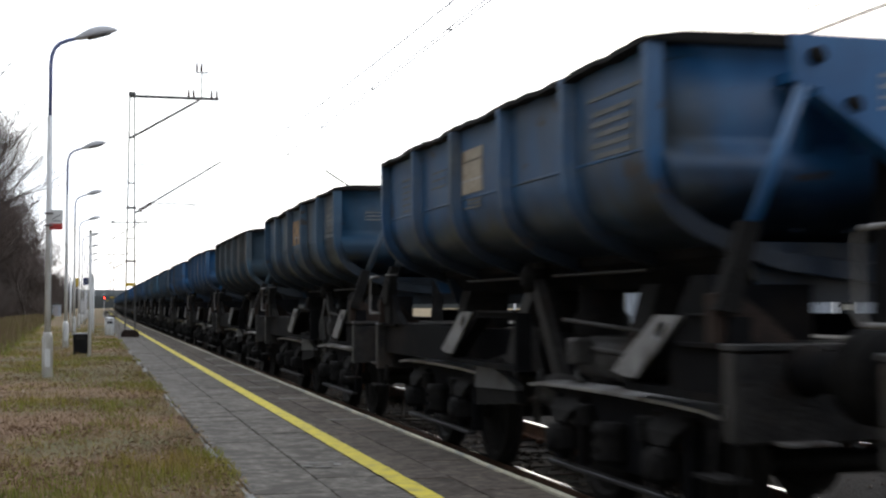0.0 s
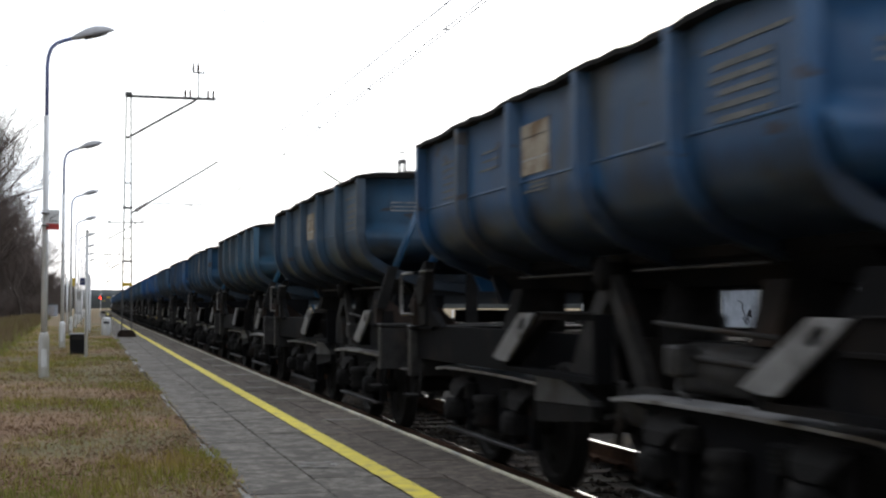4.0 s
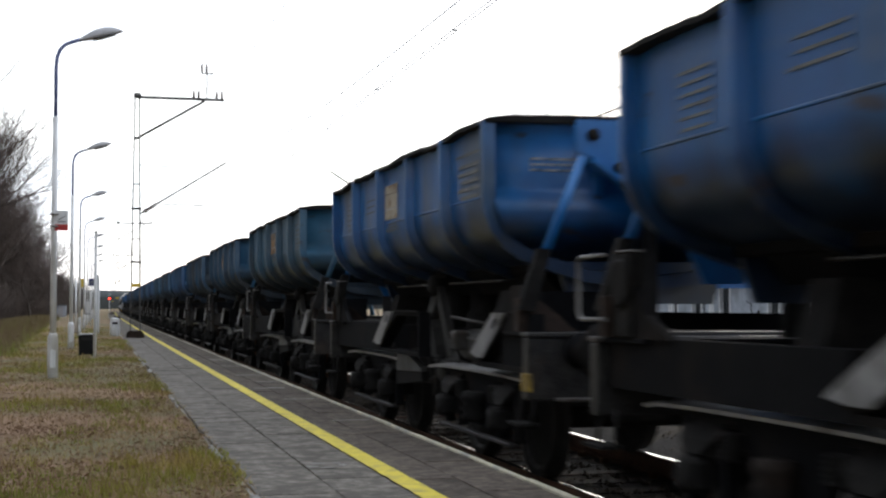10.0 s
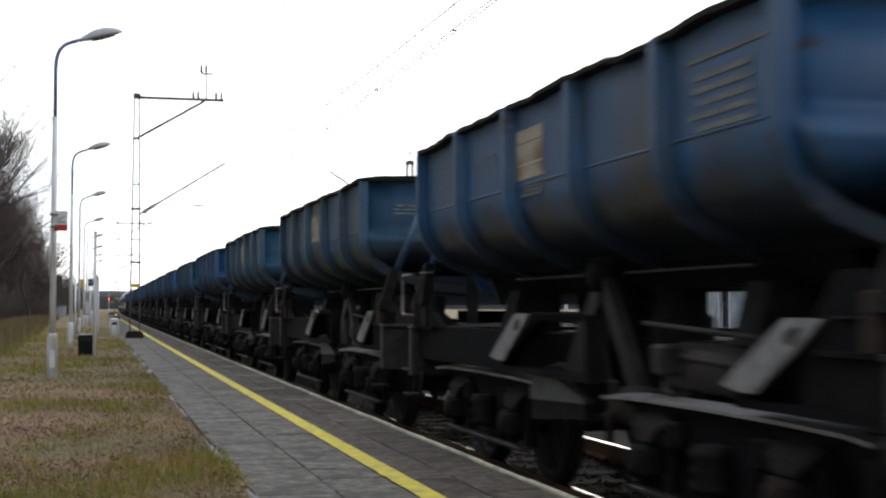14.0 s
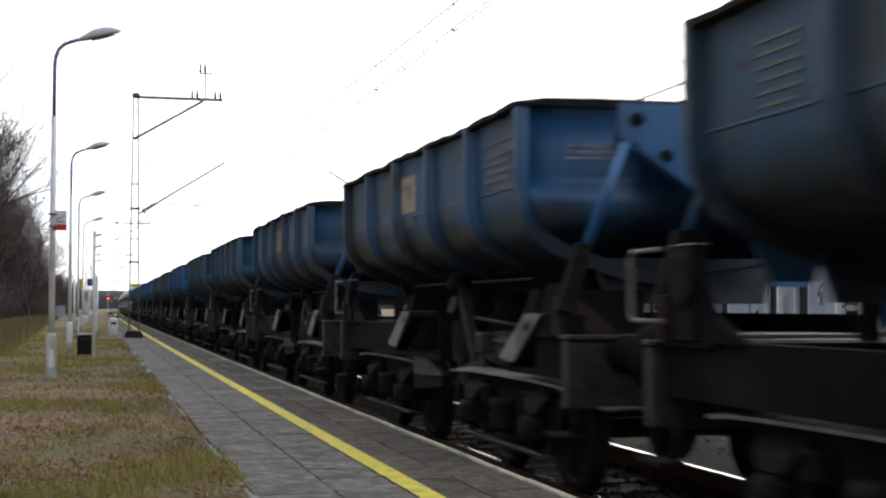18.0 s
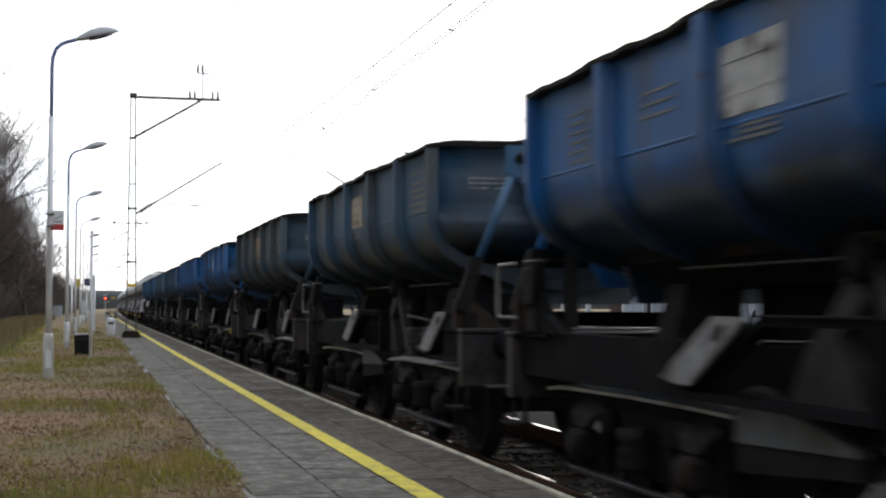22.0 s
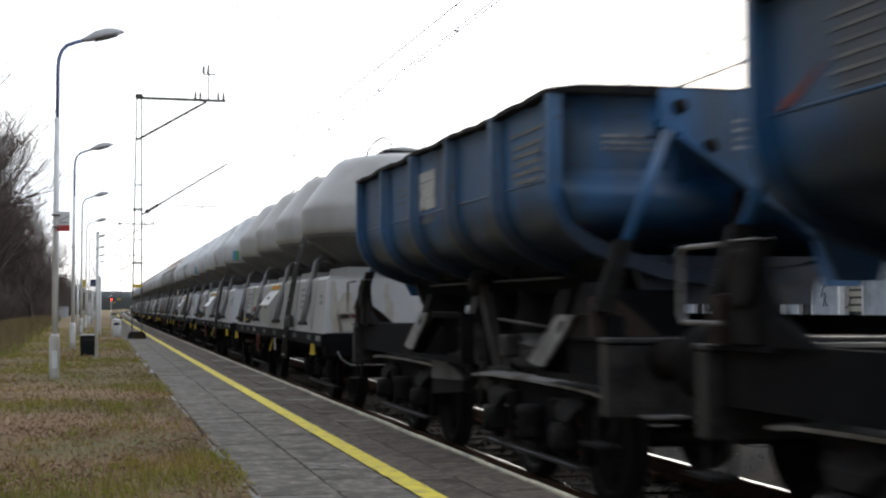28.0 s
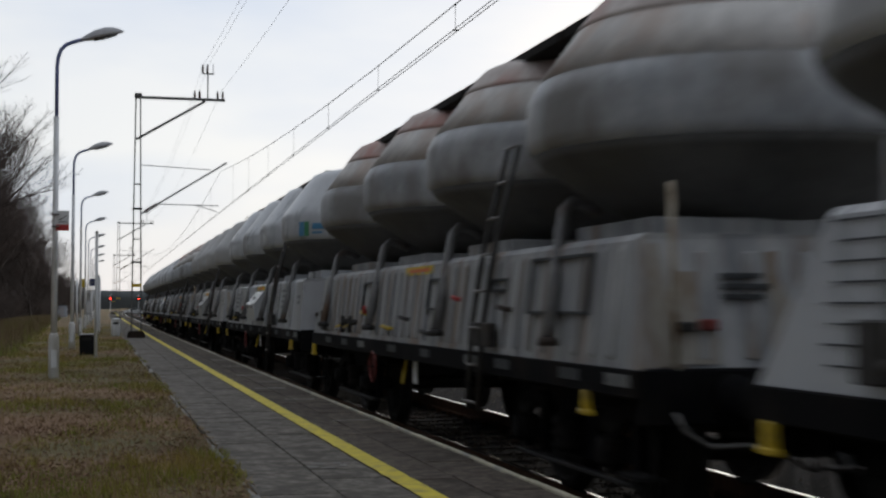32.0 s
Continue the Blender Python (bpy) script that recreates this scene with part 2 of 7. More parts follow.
placard_mat = material("faded_paper_placard", (0.34, 0.29, 0.22), (0.5, 0.45, 0.36), 10, 0.75, bump=0.05, spots=(0.2, 0.13, 0.07), spot_scale=5)
stone_load = material("crushed_stone_load", (0.06, 0.05, 0.043), (0.16, 0.14, 0.12), 30, 0.95, bump=0.8, bump_scale=40)
silo_white = material("clean_pale_grey_paint", (0.33, 0.33, 0.325), (0.43, 0.43, 0.425), 2, 0.42, bump=0.03, spots=(0.33, 0.32, 0.30), spot_scale=0.8, stretch=(1, 1, 0.4))
silo_grey = material("pale_grey_paint", (0.39, 0.408, 0.43), (0.53, 0.548, 0.57), 2, 0.30, bump=0.03, spots=(0.31, 0.31, 0.315), spot_scale=0.7, stretch=(1, 1, 0.4), gloss=0.6)
silo_dirty = material("cement_stained_grey_paint", (0.21, 0.218, 0.23), (0.48, 0.487, 0.487), 6, 0.7, bump=0.9, bump_scale=3.5, spots=(0.25, 0.205, 0.17), spot_scale=2.6, spot_at=(0.52, 0.64), stretch=(1, 1, 0.10))
silo_worn = material("worn_blue_grey_paint", (0.27, 0.288, 0.31), (0.46, 0.473, 0.49), 3, 0.45, bump=1.0, bump_scale=4, spots=(0.22, 0.215, 0.21), spot_scale=1.6, stretch=(1, 1, 0.7))
washed_pale = material("washed_out_cement_streaks", (0.46, 0.445, 0.43), (0.68, 0.66, 0.635), 5, 0.8, bump=0.5, bump_scale=5, spots=(0.47, 0.395, 0.35), spot_scale=2.2, spot_at=(0.50, 0.66), stretch=(1, 1, 0.25))
cap_rust = material("rust_streaked_cap", (0.46, 0.40, 0.375), (0.66, 0.61, 0.58), 5, 0.8, bump=0.4, bump_scale=5, spots=(0.47, 0.285, 0.25), spot_scale=1.5, spot_at=(0.46, 0.60), stretch=(1, 1, 0.25))
pipe_grey = material("grey_pipe_paint", (0.11, 0.108, 0.11), (0.20, 0.196, 0.194), 5, 0.5, 0.2, 0.08, spots=(0.13, 0.085, 0.06), spot_scale=2.2, spot_at=(0.54, 0.68))
yellow_paint = material("yellow_paint", (0.55, 0.38, 0.02), (0.7, 0.5, 0.04), 6, 0.55, bump=0.1, spots=(0.3, 0.22, 0.06), spot_scale=4)
red_paint = material("red_paint", (0.35, 0.02, 0.02), (0.5, 0.04, 0.03), 6, 0.5, bump=0.05)
dull_red = material("dull_red_paint", (0.16, 0.03, 0.025), (0.25, 0.045, 0.04), 6, 0.6, bump=0.05)
faded_red = material("faded_red_lettering", (0.20, 0.055, 0.04), (0.29, 0.09, 0.06), 9, 0.7, bump=0, spots=(0.08, 0.075, 0.08), spot_scale=9)
bar_yellow = material("faded_yellow_bar", (0.24, 0.155, 0.025), (0.40, 0.27, 0.05), 8, 0.7, bump=0.1, spots=(0.07, 0.05, 0.03), spot_scale=6)
orange_paint = material("orange_paint", (0.6, 0.12, 0.02), (0.75, 0.2, 0.03), 6, 0.5, bump=0)
logo_blue = material("sky_blue_lettering", (0.05, 0.20, 0.36), (0.085, 0.26, 0.42), 5, 0.5, bump=0)
logo_green = material("green_lettering", (0.05, 0.22, 0.10), (0.075, 0.27, 0.14), 5, 0.5, bump=0)
white_pole = material("white_pole_paint", (0.68, 0.69, 0.70), (0.82, 0.83, 0.84), 5, 0.45, bump=0.08, spots=(0.42, 0.40, 0.36), spot_scale=3, stretch=(1, 1, 0.3))
blue_pole = material("blue_pole_paint", (0.10, 0.13, 0.28), (0.16, 0.19, 0.36), 5, 0.4, bump=0.03)
lamp_shell = material("grey_lamp_shell", (0.36, 0.36, 0.38), (0.46, 0.46, 0.48), 5, 0.45, bump=0.02)
lamp_glass = material("milky_lamp_bowl", (0.10, 0.10, 0.11), (0.18, 0.18, 0.18), 5, 0.25, bump=0)
mast_steel = material("dull_galvanised_mast", (0.07, 0.07, 0.07), (0.14, 0.14, 0.135), 5, 0.65, 0.3, 0.1)
insulator_mat = material("brown_glazed_porcelain", (0.05, 0.03, 0.025), (0.09, 0.05, 0.04), 5, 0.2, bump=0)
wire_mat = material("weathered_copper_wire", (0.06, 0.06, 0.065), (0.1, 0.1, 0.1), 5, 0.6, 0.5, 0)
concrete = material("old_concrete", (0.16, 0.155, 0.145), (0.29, 0.28, 0.26), 5, 0.9, bump=0.35, spots=(0.11, 0.105, 0.095), spot_scale=1.2)
slab_rusty = material("paving_browned_by_brake_dust", (0.045, 0.036, 0.029), (0.165, 0.135, 0.107), 14, 0.9, bump=0.35, bump_scale=40, spots=(0.052, 0.041, 0.033), spot_scale=4.0, tint=0.16, gloss=0.25)
slab_mat = material("grey_paving_concrete", (0.082, 0.074, 0.063), (0.275, 0.25, 0.215), 14, 0.9, bump=0.35, bump_scale=40, spots=(0.105, 0.094, 0.079), spot_scale=5.5, spot_at=(0.46, 0.60), tint=0.09, gloss=0.25)
edge_paint = material("whitened_platform_edge", (0.40, 0.37, 0.27), (0.62, 0.57, 0.43), 8, 0.8, bump=0.2, spots=(0.28, 0.27, 0.24), spot_scale=4, tint=0.08)
kerb_mat = material("pale_kerb_concrete", (0.17, 0.165, 0.15), (0.32, 0.31, 0.28), 6, 0.85, bump=0.3, spots=(0.17, 0.16, 0.15), spot_scale=2.5, tint=0.1)
yellow_line = material("worn_yellow_line", (0.62, 0.50, 0.03), (0.80, 0.66, 0.05), 9, 0.7, bump=0.2, spots=(0.38, 0.30, 0.08), spot_scale=7, spot_at=(0.5, 0.75))
joint_mat = material("dark_sandy_joint_soil", (0.022, 0.020, 0.016), (0.055, 0.049, 0.040), 20, 0.95, bump=0.5, gloss=0.2)
# base colour lowered to near black to carry the shade beneath the train
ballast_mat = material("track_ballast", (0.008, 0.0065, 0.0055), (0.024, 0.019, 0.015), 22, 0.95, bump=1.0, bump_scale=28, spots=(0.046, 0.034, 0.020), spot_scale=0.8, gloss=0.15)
stone_mat = material("ballast_stone", (0.045, 0.037, 0.031), (0.12, 0.10, 0.082), 12, 0.9, bump=0.4, tint=0.35, gloss=0.2)
# concrete and rust spots, darkened likewise for the shade under the wagons
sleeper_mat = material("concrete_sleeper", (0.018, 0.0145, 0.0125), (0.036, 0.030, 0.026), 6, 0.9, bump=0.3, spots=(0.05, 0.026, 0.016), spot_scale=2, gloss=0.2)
soil_mat = material("grassy_soil", (0.105, 0.105, 0.040), (0.20, 0.155, 0.086), 2.2, 0.95, bump=0.9, bump_scale=35, spots=(0.25, 0.160, 0.098), spot_scale=0.45, spot_at=(0.45, 0.6), gloss=0.2)
blade_green = material("green_grass", (0.150, 0.190, 0.026), (0.290, 0.290, 0.044), 1.2, 0.8, bump=0, spots=(0.33, 0.255, 0.06), spot_scale=0.9, spot_at=(0.46, 0.62), gloss=0.3)
blade_dry = material("dry_grass", (0.25, 0.172, 0.088), (0.40, 0.285, 0.150), 1.2, 0.85, bump=0, spots=(0.19, 0.115, 0.066), spot_scale=0.6, gloss=0.3)
blade_weed = material("withered_weeds", (0.135, 0.098, 0.058), (0.24, 0.175, 0.105), 1.0, 0.9, bump=0, spots=(0.20, 0.17, 0.07), spot_scale=0.5, gloss=0.2)
blade_verge = material("bright_verge_grass", (0.13, 0.185, 0.028), (0.25, 0.29, 0.05), 1.2, 0.8, bump=0, spots=(0.27, 0.23, 0.07), spot_scale=0.8, gloss=0.3)
# paler than the near woods: distance haze is put into this base colour
hazed_ridge_wood = material("far_conifer_ridge", (0.075, 0.085, 0.088), (0.12, 0.13, 0.132), 0.02, 1.0, bump=0.4, bump_scale=0.2, gloss=0.2)
leaf_litter = material("fallen_leaves", (0.18, 0.105, 0.062), (0.32, 0.205, 0.125), 8, 0.9, bump=0, tint=0.2)
bark = material("dark_bark", (0.055, 0.046, 0.040), (0.12, 0.10, 0.087), 6, 0.95, bump=0.5, stretch=(1, 1, 0.3), gloss=0.2)
twig_mat = material("bare_brown_twigs", (0.062, 0.049, 0.044), (0.120, 0.095, 0.083), 0.6, 0.95, bump=0, gloss=0.2)
far_wood = material("far_woods", (0.055, 0.046, 0.041), (0.11, 0.093, 0.083), 0.25, 1.0, bump=0.5, bump_scale=1.5, gloss=0.1)
render_wall = material("pale_blue_grey_render", (0.36, 0.40, 0.46), (0.48, 0.52, 0.58), 3, 0.85, bump=0.15, spots=(0.28, 0.3, 0.33), spot_scale=0.7)
white_wood = material("white_painted_wood", (0.58, 0.59, 0.6), (0.74, 0.75, 0.76), 6, 0.5, bump=0.05)
scribble = material("black_sprayed_scribble", (0.02, 0.02, 0.022), (0.05, 0.05, 0.055), 8, 0.7, bump=0)
shutter_mat = material("cream_window_blind", (0.42, 0.39, 0.33), (0.55, 0.52, 0.45), 6, 0.7, bump=0.05)
roof_mat = material("grey_roof_felt", (0.07, 0.07, 0.07), (0.13, 0.125, 0.12), 4, 0.9, bump=0.3)
asphalt = material("asphalt", (0.035, 0.035, 0.036), (0.07, 0.068, 0.066), 14, 0.9, bump=0.4)
bin_black = material("black_plastic", (0.006, 0.006, 0.007), (0.013, 0.013, 0.014), 5, 0.6, bump=0.05, gloss=0.2)
sign_blue = material("dark_blue_sign", (0.012, 0.022, 0.09), (0.02, 0.035, 0.12), 5, 0.4, bump=0)
sign_white = material("white_sign_film", (0.6, 0.6, 0.6), (0.72, 0.72, 0.72), 5, 0.45, bump=0)
car_white = material("white_car_paint", (0.62, 0.63, 0.64), (0.7, 0.71, 0.72), 4, 0.25, bump=0, coat=0.6)
car_glass = material("tinted_car_glass", (0.012, 0.014, 0.016), (0.02, 0.022, 0.024), 4, 0.08, bump=0)
tyre_mat = material("black_rubber", (0.015, 0.015, 0.015), (0.03, 0.03, 0.03), 9, 0.9, bump=0.1)
pane_mat = material("dull_window_glass", (0.03, 0.035, 0.04), (0.06, 0.065, 0.07), 2, 0.08, bump=0)
red_glow = glow("red_signal_light", (1.0, 0.05, 0.03), 9.0)


# ---- mesh code ----
class Shape:
    """Collects vertices and faces of one part."""

    def __init__(self):
        self.v, self.f, self.smooth = [], [], []

    def add(self, verts, faces, smooth=False):
        k = len(self.v)
        self.v += [tuple(p) for p in verts]
        self.f += [tuple(i + k for i in f) for f in faces]
        self.smooth += [smooth] * len(faces)
        return self

    def box(self, x0, x1, y0, y1, z0, z1, b=0.0):
        """A box; b: width of its bevelled edges."""
        if b <= 0:
            v = [(x, y, z) for x in (x0, x1) for y in (y0, y1) for z in (z0, z1)]
            return self.add(v, [(0, 1, 3, 2), (4, 6, 7, 5), (0, 4, 5, 1), (2, 3, 7, 6), (0, 2, 6, 4), (1, 5, 7, 3)])
        xs, ys, zs = (x0, x1), (y0, y1), (z0, z1)
        v, idx = [], {}
        for i in (0, 1):
            for j in (0, 1):
                for k in (0, 1):
                    sx, sy, sz = b * (1 - 2 * i), b * (1 - 2 * j), b * (1 - 2 * k)
                    idx[i, j, k, 0] = len(v); v.append((xs[i], ys[j] + sy, zs[k] + sz))
                    idx[i, j, k, 1] = len(v); v.append((xs[i] + sx, ys[j], zs[k] + sz))
                    idx[i, j, k, 2] = len(v); v.append((xs[i] + sx, ys[j] + sy, zs[k]))
        f = []
        for i in (0, 1):
            o = (lambda q: q) if i else (lambda q: q[::-1])
            f.append(o(tuple(idx[i, j, k, 0] for j, k in ((0, 0), (1, 0), (1, 1), (0, 1)))))
            f.append(o(tuple(idx[j, i, k, 1] for j, k in ((0, 0), (0, 1), (1, 1), (1, 0)))))
            f.append(o(tuple(idx[j, k, i, 2] for j, k in ((0, 0), (1, 0), (1, 1), (0, 1)))))
        for i in (0, 1):
            for j in (0, 1):
                f.append((idx[i, j, 0, 0], idx[i, j, 0, 1], idx[i, j, 1, 1], idx[i, j, 1, 0]))
                f.append((idx[i, 0, j, 0], idx[i, 0, j, 2], idx[i, 1, j, 2], idx[i, 1, j, 0]))
                f.append((idx[0, i, j, 1], idx[0, i, j, 2], idx[1, i, j, 2], idx[1, i, j, 1]))
                for k in (0, 1):
                    f.append((idx[i, j, k, 0], idx[i, j, k, 1], idx[i, j, k, 2]))
        return self.add(v, f)

    def tube(self, points, r, n=8, caps=True):
        """A round bar along points; r: one radius, or one for each point."""
        pts = [Vector(p) for p in points]
        rs = r if isinstance(r, (list, tuple)) else [r] * len(pts)
        v, f = [], []
        side = None
        for i, p in enumerate(pts):
            d = (pts[min(i + 1, len(pts) - 1)] - pts[max(i - 1, 0)]).normalized()
            if side is None:
                side = d.orthogonal().normalized()
            side = (side - d * side.dot(d)).normalized()
            up = d.cross(side)
            for k in range(n):
                a = 2 * math.pi * k / n
                v.append(p + side * (rs[i] * math.cos(a)) + up * (rs[i] * math.sin(a)))
        for i in range(len(pts) - 1):
            for k in range(n):
                a, b = i * n + k, i * n + (k + 1) % n
                f.append((a, b, b + n, a + n))
        self.add(v, f, n > 4)
        if caps:
            k = len(self.v) - len(v)
            self.f += [tuple(range(k + n - 1, k - 1, -1)), tuple(range(k + (len(pts) - 1) * n, k + len(pts) * n))]
            self.smooth += [False, False]
        return self

    def prism(self, outline, a0, a1, axis="y"):
        """An outline of (u, w) pairs drawn out from a0 to a1 along an axis. x: (y, z); y: (x, z); z: (x, y)."""
        put = {"x": lambda u, w, a: (a, u, w), "y": lambda u, w, a: (u, a, w), "z": lambda u, w, a: (u, w, a)}[axis]
        n = len(outline)
        v = [put(u, w, a0) for u, w in outline] + [put(u, w, a1) for u, w in outline]
        f = [tuple(range(n)), tuple(range(2 * n - 1, n - 1, -1))]
        f += [(i, i + n, (i + 1) % n + n, (i + 1) % n) for i in range(n)]
        return self.add(v, f)

    def revolve(self, profile, n=24, centre=(0, 0, 0), axis="z", smooth=True):
        """A profile of (radius, height) pairs turned round an axis."""
        put = {"z": lambda a, b, h: (a, b, h), "x": lambda a, b, h: (h, a, b), "y": lambda a, b, h: (b, h, a)}[axis]
        v, f = [], []
        for r, h in profile:
            for k in range(n):
                t = 2 * math.pi * k / n
                p = put(r * math.cos(t), r * math.sin(t), h)
                v.append((p[0] + centre[0], p[1] + centre[1], p[2] + centre[2]))
        for i in range(len(profile) - 1):
            for k in range(n):
                a, b = i * n + k, i * n + (k + 1) % n
                f.append((a, b, b + n, a + n))
        self.add(v, f, smooth)
        k = len(self.v) - len(v)
        self.f += [tuple(range(k + n - 1, k - 1, -1)), tuple(range(k + (len(profile) - 1) * n, k + len(profile) * n))]
        self.smooth += [False, False]
        return self

    def mesh(self, name, mat):
        me = bpy.data.meshes.new(name)
        me.from_pydata(self.v, [], self.f)
        me.polygons.foreach_set("use_smooth", self.smooth)
        me.materials.append(mat)
        bm = bmesh.new()
        bm.from_mesh(me)
        bmesh.ops.recalc_face_normals(bm, faces=bm.faces)
        bm.to_mesh(me)
        bm.free()
        return me


def part(name, shape, mat, parent=None, label="", at=None):
    """One mesh object, under a thing or a part. shape: a Shape or a finished mesh."""
    me = shape if isinstance(shape, bpy.types.Mesh) else shape.mesh(name, mat)
    ob = new(name, me)
    if parent is not None:
        ob.parent = parent
    if at is not None:
        ob.matrix_basis = at
    return tagged(ob, label) if label else ob


def thing(name, label, category, group="", at=None, kind=""):
    ob = tagged(new(name), label, category, group, kind)
    ob.empty_display_size = 0.2
    if at is not None:
        ob.matrix_basis = at
    return ob


def structure(name, shape, mat, label="", at=None):
    ob = part(name, shape, mat, None, label, at)
    return tagged(ob, kind="structure")


# ---- ground, track bed, platform ----
def strip(name, xs, mat, ys, label="", lift=None):
    """A sheet along the line: xs are (x, z) across it, following the bend; lift adds unevenness."""
    s = Shape()
    for y in ys:
        for x, z in xs:
            s.v.append((x + bend(y), y, z + (lift(x, y) if lift else 0)))
    n = len(xs)
    for j in range(len(ys) - 1):
        for i in range(n - 1):
            s.f.append((j * n + i, j * n + i + 1, (j + 1) * n + i + 1, (j + 1) * n + i))
            s.smooth.append(True)
    return structure(name, s, mat, label)


def steps(a, b, first, grow):
    out, d = [a], first
    while out[-1] < b:
        out.append(min(b, out[-1] + d))
        d *= grow
    return out


def uneven(x, y):
    return 0.035 * noise.noise((x * 0.9, y * 0.5, 0)) + 0.012 * noise.noise((x * 3.5, y * 2.5, 3)) if x < 0.7 else 0.0


def ground():
    near = [-8, -4, 0, 2] + [2 + 0.35 * i for i in range(1, 90)] + steps(34, 1500, 2.0, 1.12)[1:]
    across = [(-1500, -0.8), (-400, -0.8), (-120, -0.7), (-40, -0.65), (-18, -0.6), (-11, -0.55), (-8, -0.5), (-6, -0.42), (-5, -0.38), (-4.4, -0.3)]
    across += [(-4 + 0.3 * i, -0.22 + 0.22 * min(1, i / 6)) for i in range(16)] + [(0.87, -0.01), (0.89, -0.2)]
    across += [(EDGE - 0.1, -0.25), (EDGE - 0.08, -0.9), (3.0, -0.95), (12.0, -0.95), (12.6, -0.6), (14, -0.45), (18, -0.42), (30, -0.42), (60, -0.5), (300, -0.6), (1500, -0.6)]
    ob = strip("ground", across, soil_mat, [-60, -20] + near, "rough autumn turf with bare earth beside the line",
               lambda x, y: uneven(x, y) if y < 120 and -4.4 < x < 0.8 else 0)
    return ob


def track_bed(centre, name):
    ys = [-60, -20] + [-4 + 1.0 * i for i in range(80)] + steps(76, 700, 4, 1.1)[1:]
    across = [(centre - 2.6, -0.93), (centre - 1.75, -0.66), (centre - 1.3, RAIL - 0.17), (centre - 0.4, RAIL - 0.2), (centre + 0.4, RAIL - 0.2), (centre + 1.3, RAIL - 0.17), (centre + 1.9, -0.62), (centre + 2.02, -0.64)]
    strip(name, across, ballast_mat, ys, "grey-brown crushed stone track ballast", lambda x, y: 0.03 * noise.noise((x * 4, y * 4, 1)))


def rail_line(x0, name):
    """A flat-bottomed rail: rusty body and a polished head, bent along the line."""
    prof = [(-0.07, -0.165), (0.07, -0.165), (0.07, -0.15), (0.012, -0.13), (0.012, -0.04), (0.034, -0.03), (0.034, -0.004), (-0.034, -0.004), (-0.034, -0.03), (-0.012, -0.04), (-0.012, -0.13), (-0.07, -0.15)]
    ys = [-60] + [-10 + 5 * i for i in range(30)] + steps(135, 700, 10, 1.15)[1:]
    ob = tagged(new(name), "worn running rail with a polished head", "rail", "running rails", "structure")
    s, h = Shape(), Shape()
    n = len(prof)
    for y in ys:
        s.v += [(x0 + bend(y) + u, y, RAIL + w) for u, w in prof]
        h.v += [(x0 + bend(y) + u, y, RAIL + w) for u, w in ((-0.027, -0.0035), (-0.020, 0.0), (0.020, 0.0), (0.027, -0.0035))]
    for j in range(len(ys) - 1):
        s.f += [(j * n + i, j * n + (i + 1) % n, (j + 1) * n + (i + 1) % n, (j + 1) * n + i) for i in range(n)]
        h.f += [(j * 4 + i, j * 4 + i + 1, j * 4 + i + 5, j * 4 + i + 4) for i in range(3)]
    s.smooth, h.smooth = [False] * len(s.f), [False] * len(h.f)
    part("rail_body", s, rail_rust, ob)
    part("rail_head", h, rail_shine, ob, "polished steel running surface")
    return ob


def sleeper_row(centre, name, first, count):
    """Concrete sleepers with their rail clips, one thing that is copied."""
    for i in range(count):
        y = first + 0.62 * i
        if i == 0:
            base = thing("sleeper", "grey concrete railway sleeper bedded in ballast", "sleeper", "sleepers of the " + name)
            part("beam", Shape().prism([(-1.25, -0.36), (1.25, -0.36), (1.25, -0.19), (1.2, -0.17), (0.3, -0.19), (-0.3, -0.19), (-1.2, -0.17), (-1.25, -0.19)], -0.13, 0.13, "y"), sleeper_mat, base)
            for sx in (-1, 1):
                part("rail_clip", Shape().box(sx * 0.64 - 0.04, sx * 0.64 + 0.02, -0.05, 0.05, -0.18, -0.125, 0.008), rail_rust, base)
            base.matrix_basis = pose(centre + bend(y), y, RAIL)
        else:
            copy_thing(base, pose(centre + bend(y), y, RAIL))


def far_sleepers(centre, first, last):
    s = Shape()
    y = first
    while y < last:
        x = centre + bend(y)
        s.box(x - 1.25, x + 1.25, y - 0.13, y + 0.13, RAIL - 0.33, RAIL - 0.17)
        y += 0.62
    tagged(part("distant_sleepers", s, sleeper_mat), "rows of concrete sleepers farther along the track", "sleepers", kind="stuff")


def loose_stones():
    rng = random.Random(5)
    s = Shape()
    for i in range(7000):
        if i < 5200:
            y = rng.uniform(2, 26)
            x = rng.choice([rng.uniform(5.2, 7.3), rng.uniform(2.75, 3.4), rng.uniform(3.7, 4.9), rng.uniform(6.3, 10.8)])
        else:
            y = rng.uniform(20, 60)
            x = rng.uniform(5.2, 10.5)
        c = x - (TRACK if x < 6.32 else TRACK_2)
        z = RAIL - 0.19 if abs(c) < 1.35 else RAIL - 0.19 - (abs(c) - 1.35) * 0.45
        r = rng.uniform(0.022, 0.045)
        v = []
        for dx, dy, dz in ((1, 0, 0), (-1, 0, 0), (0, 1, 0), (0, -1, 0), (0, 0, 1), (0, 0, -1)):
            k = rng.uniform(0.6, 1.15) * r
            v.append((x + bend(y) + dx * k + rng.uniform(-.4, .4) * r, y + dy * k + rng.uniform(-.4, .4) * r, z + dz * k * 0.8 + rng.uniform(-.2, .2) * r))
        s.add(v, [(0, 2, 4), (2, 1, 4), (1, 3, 4), (3, 0, 4), (2, 0, 5), (1, 2, 5), (3, 1, 5), (0, 3, 5)])
    tagged(part("ballast_stones", s, stone_mat), "loose grey-brown ballast stones between the tracks", "stones", kind="stuff")


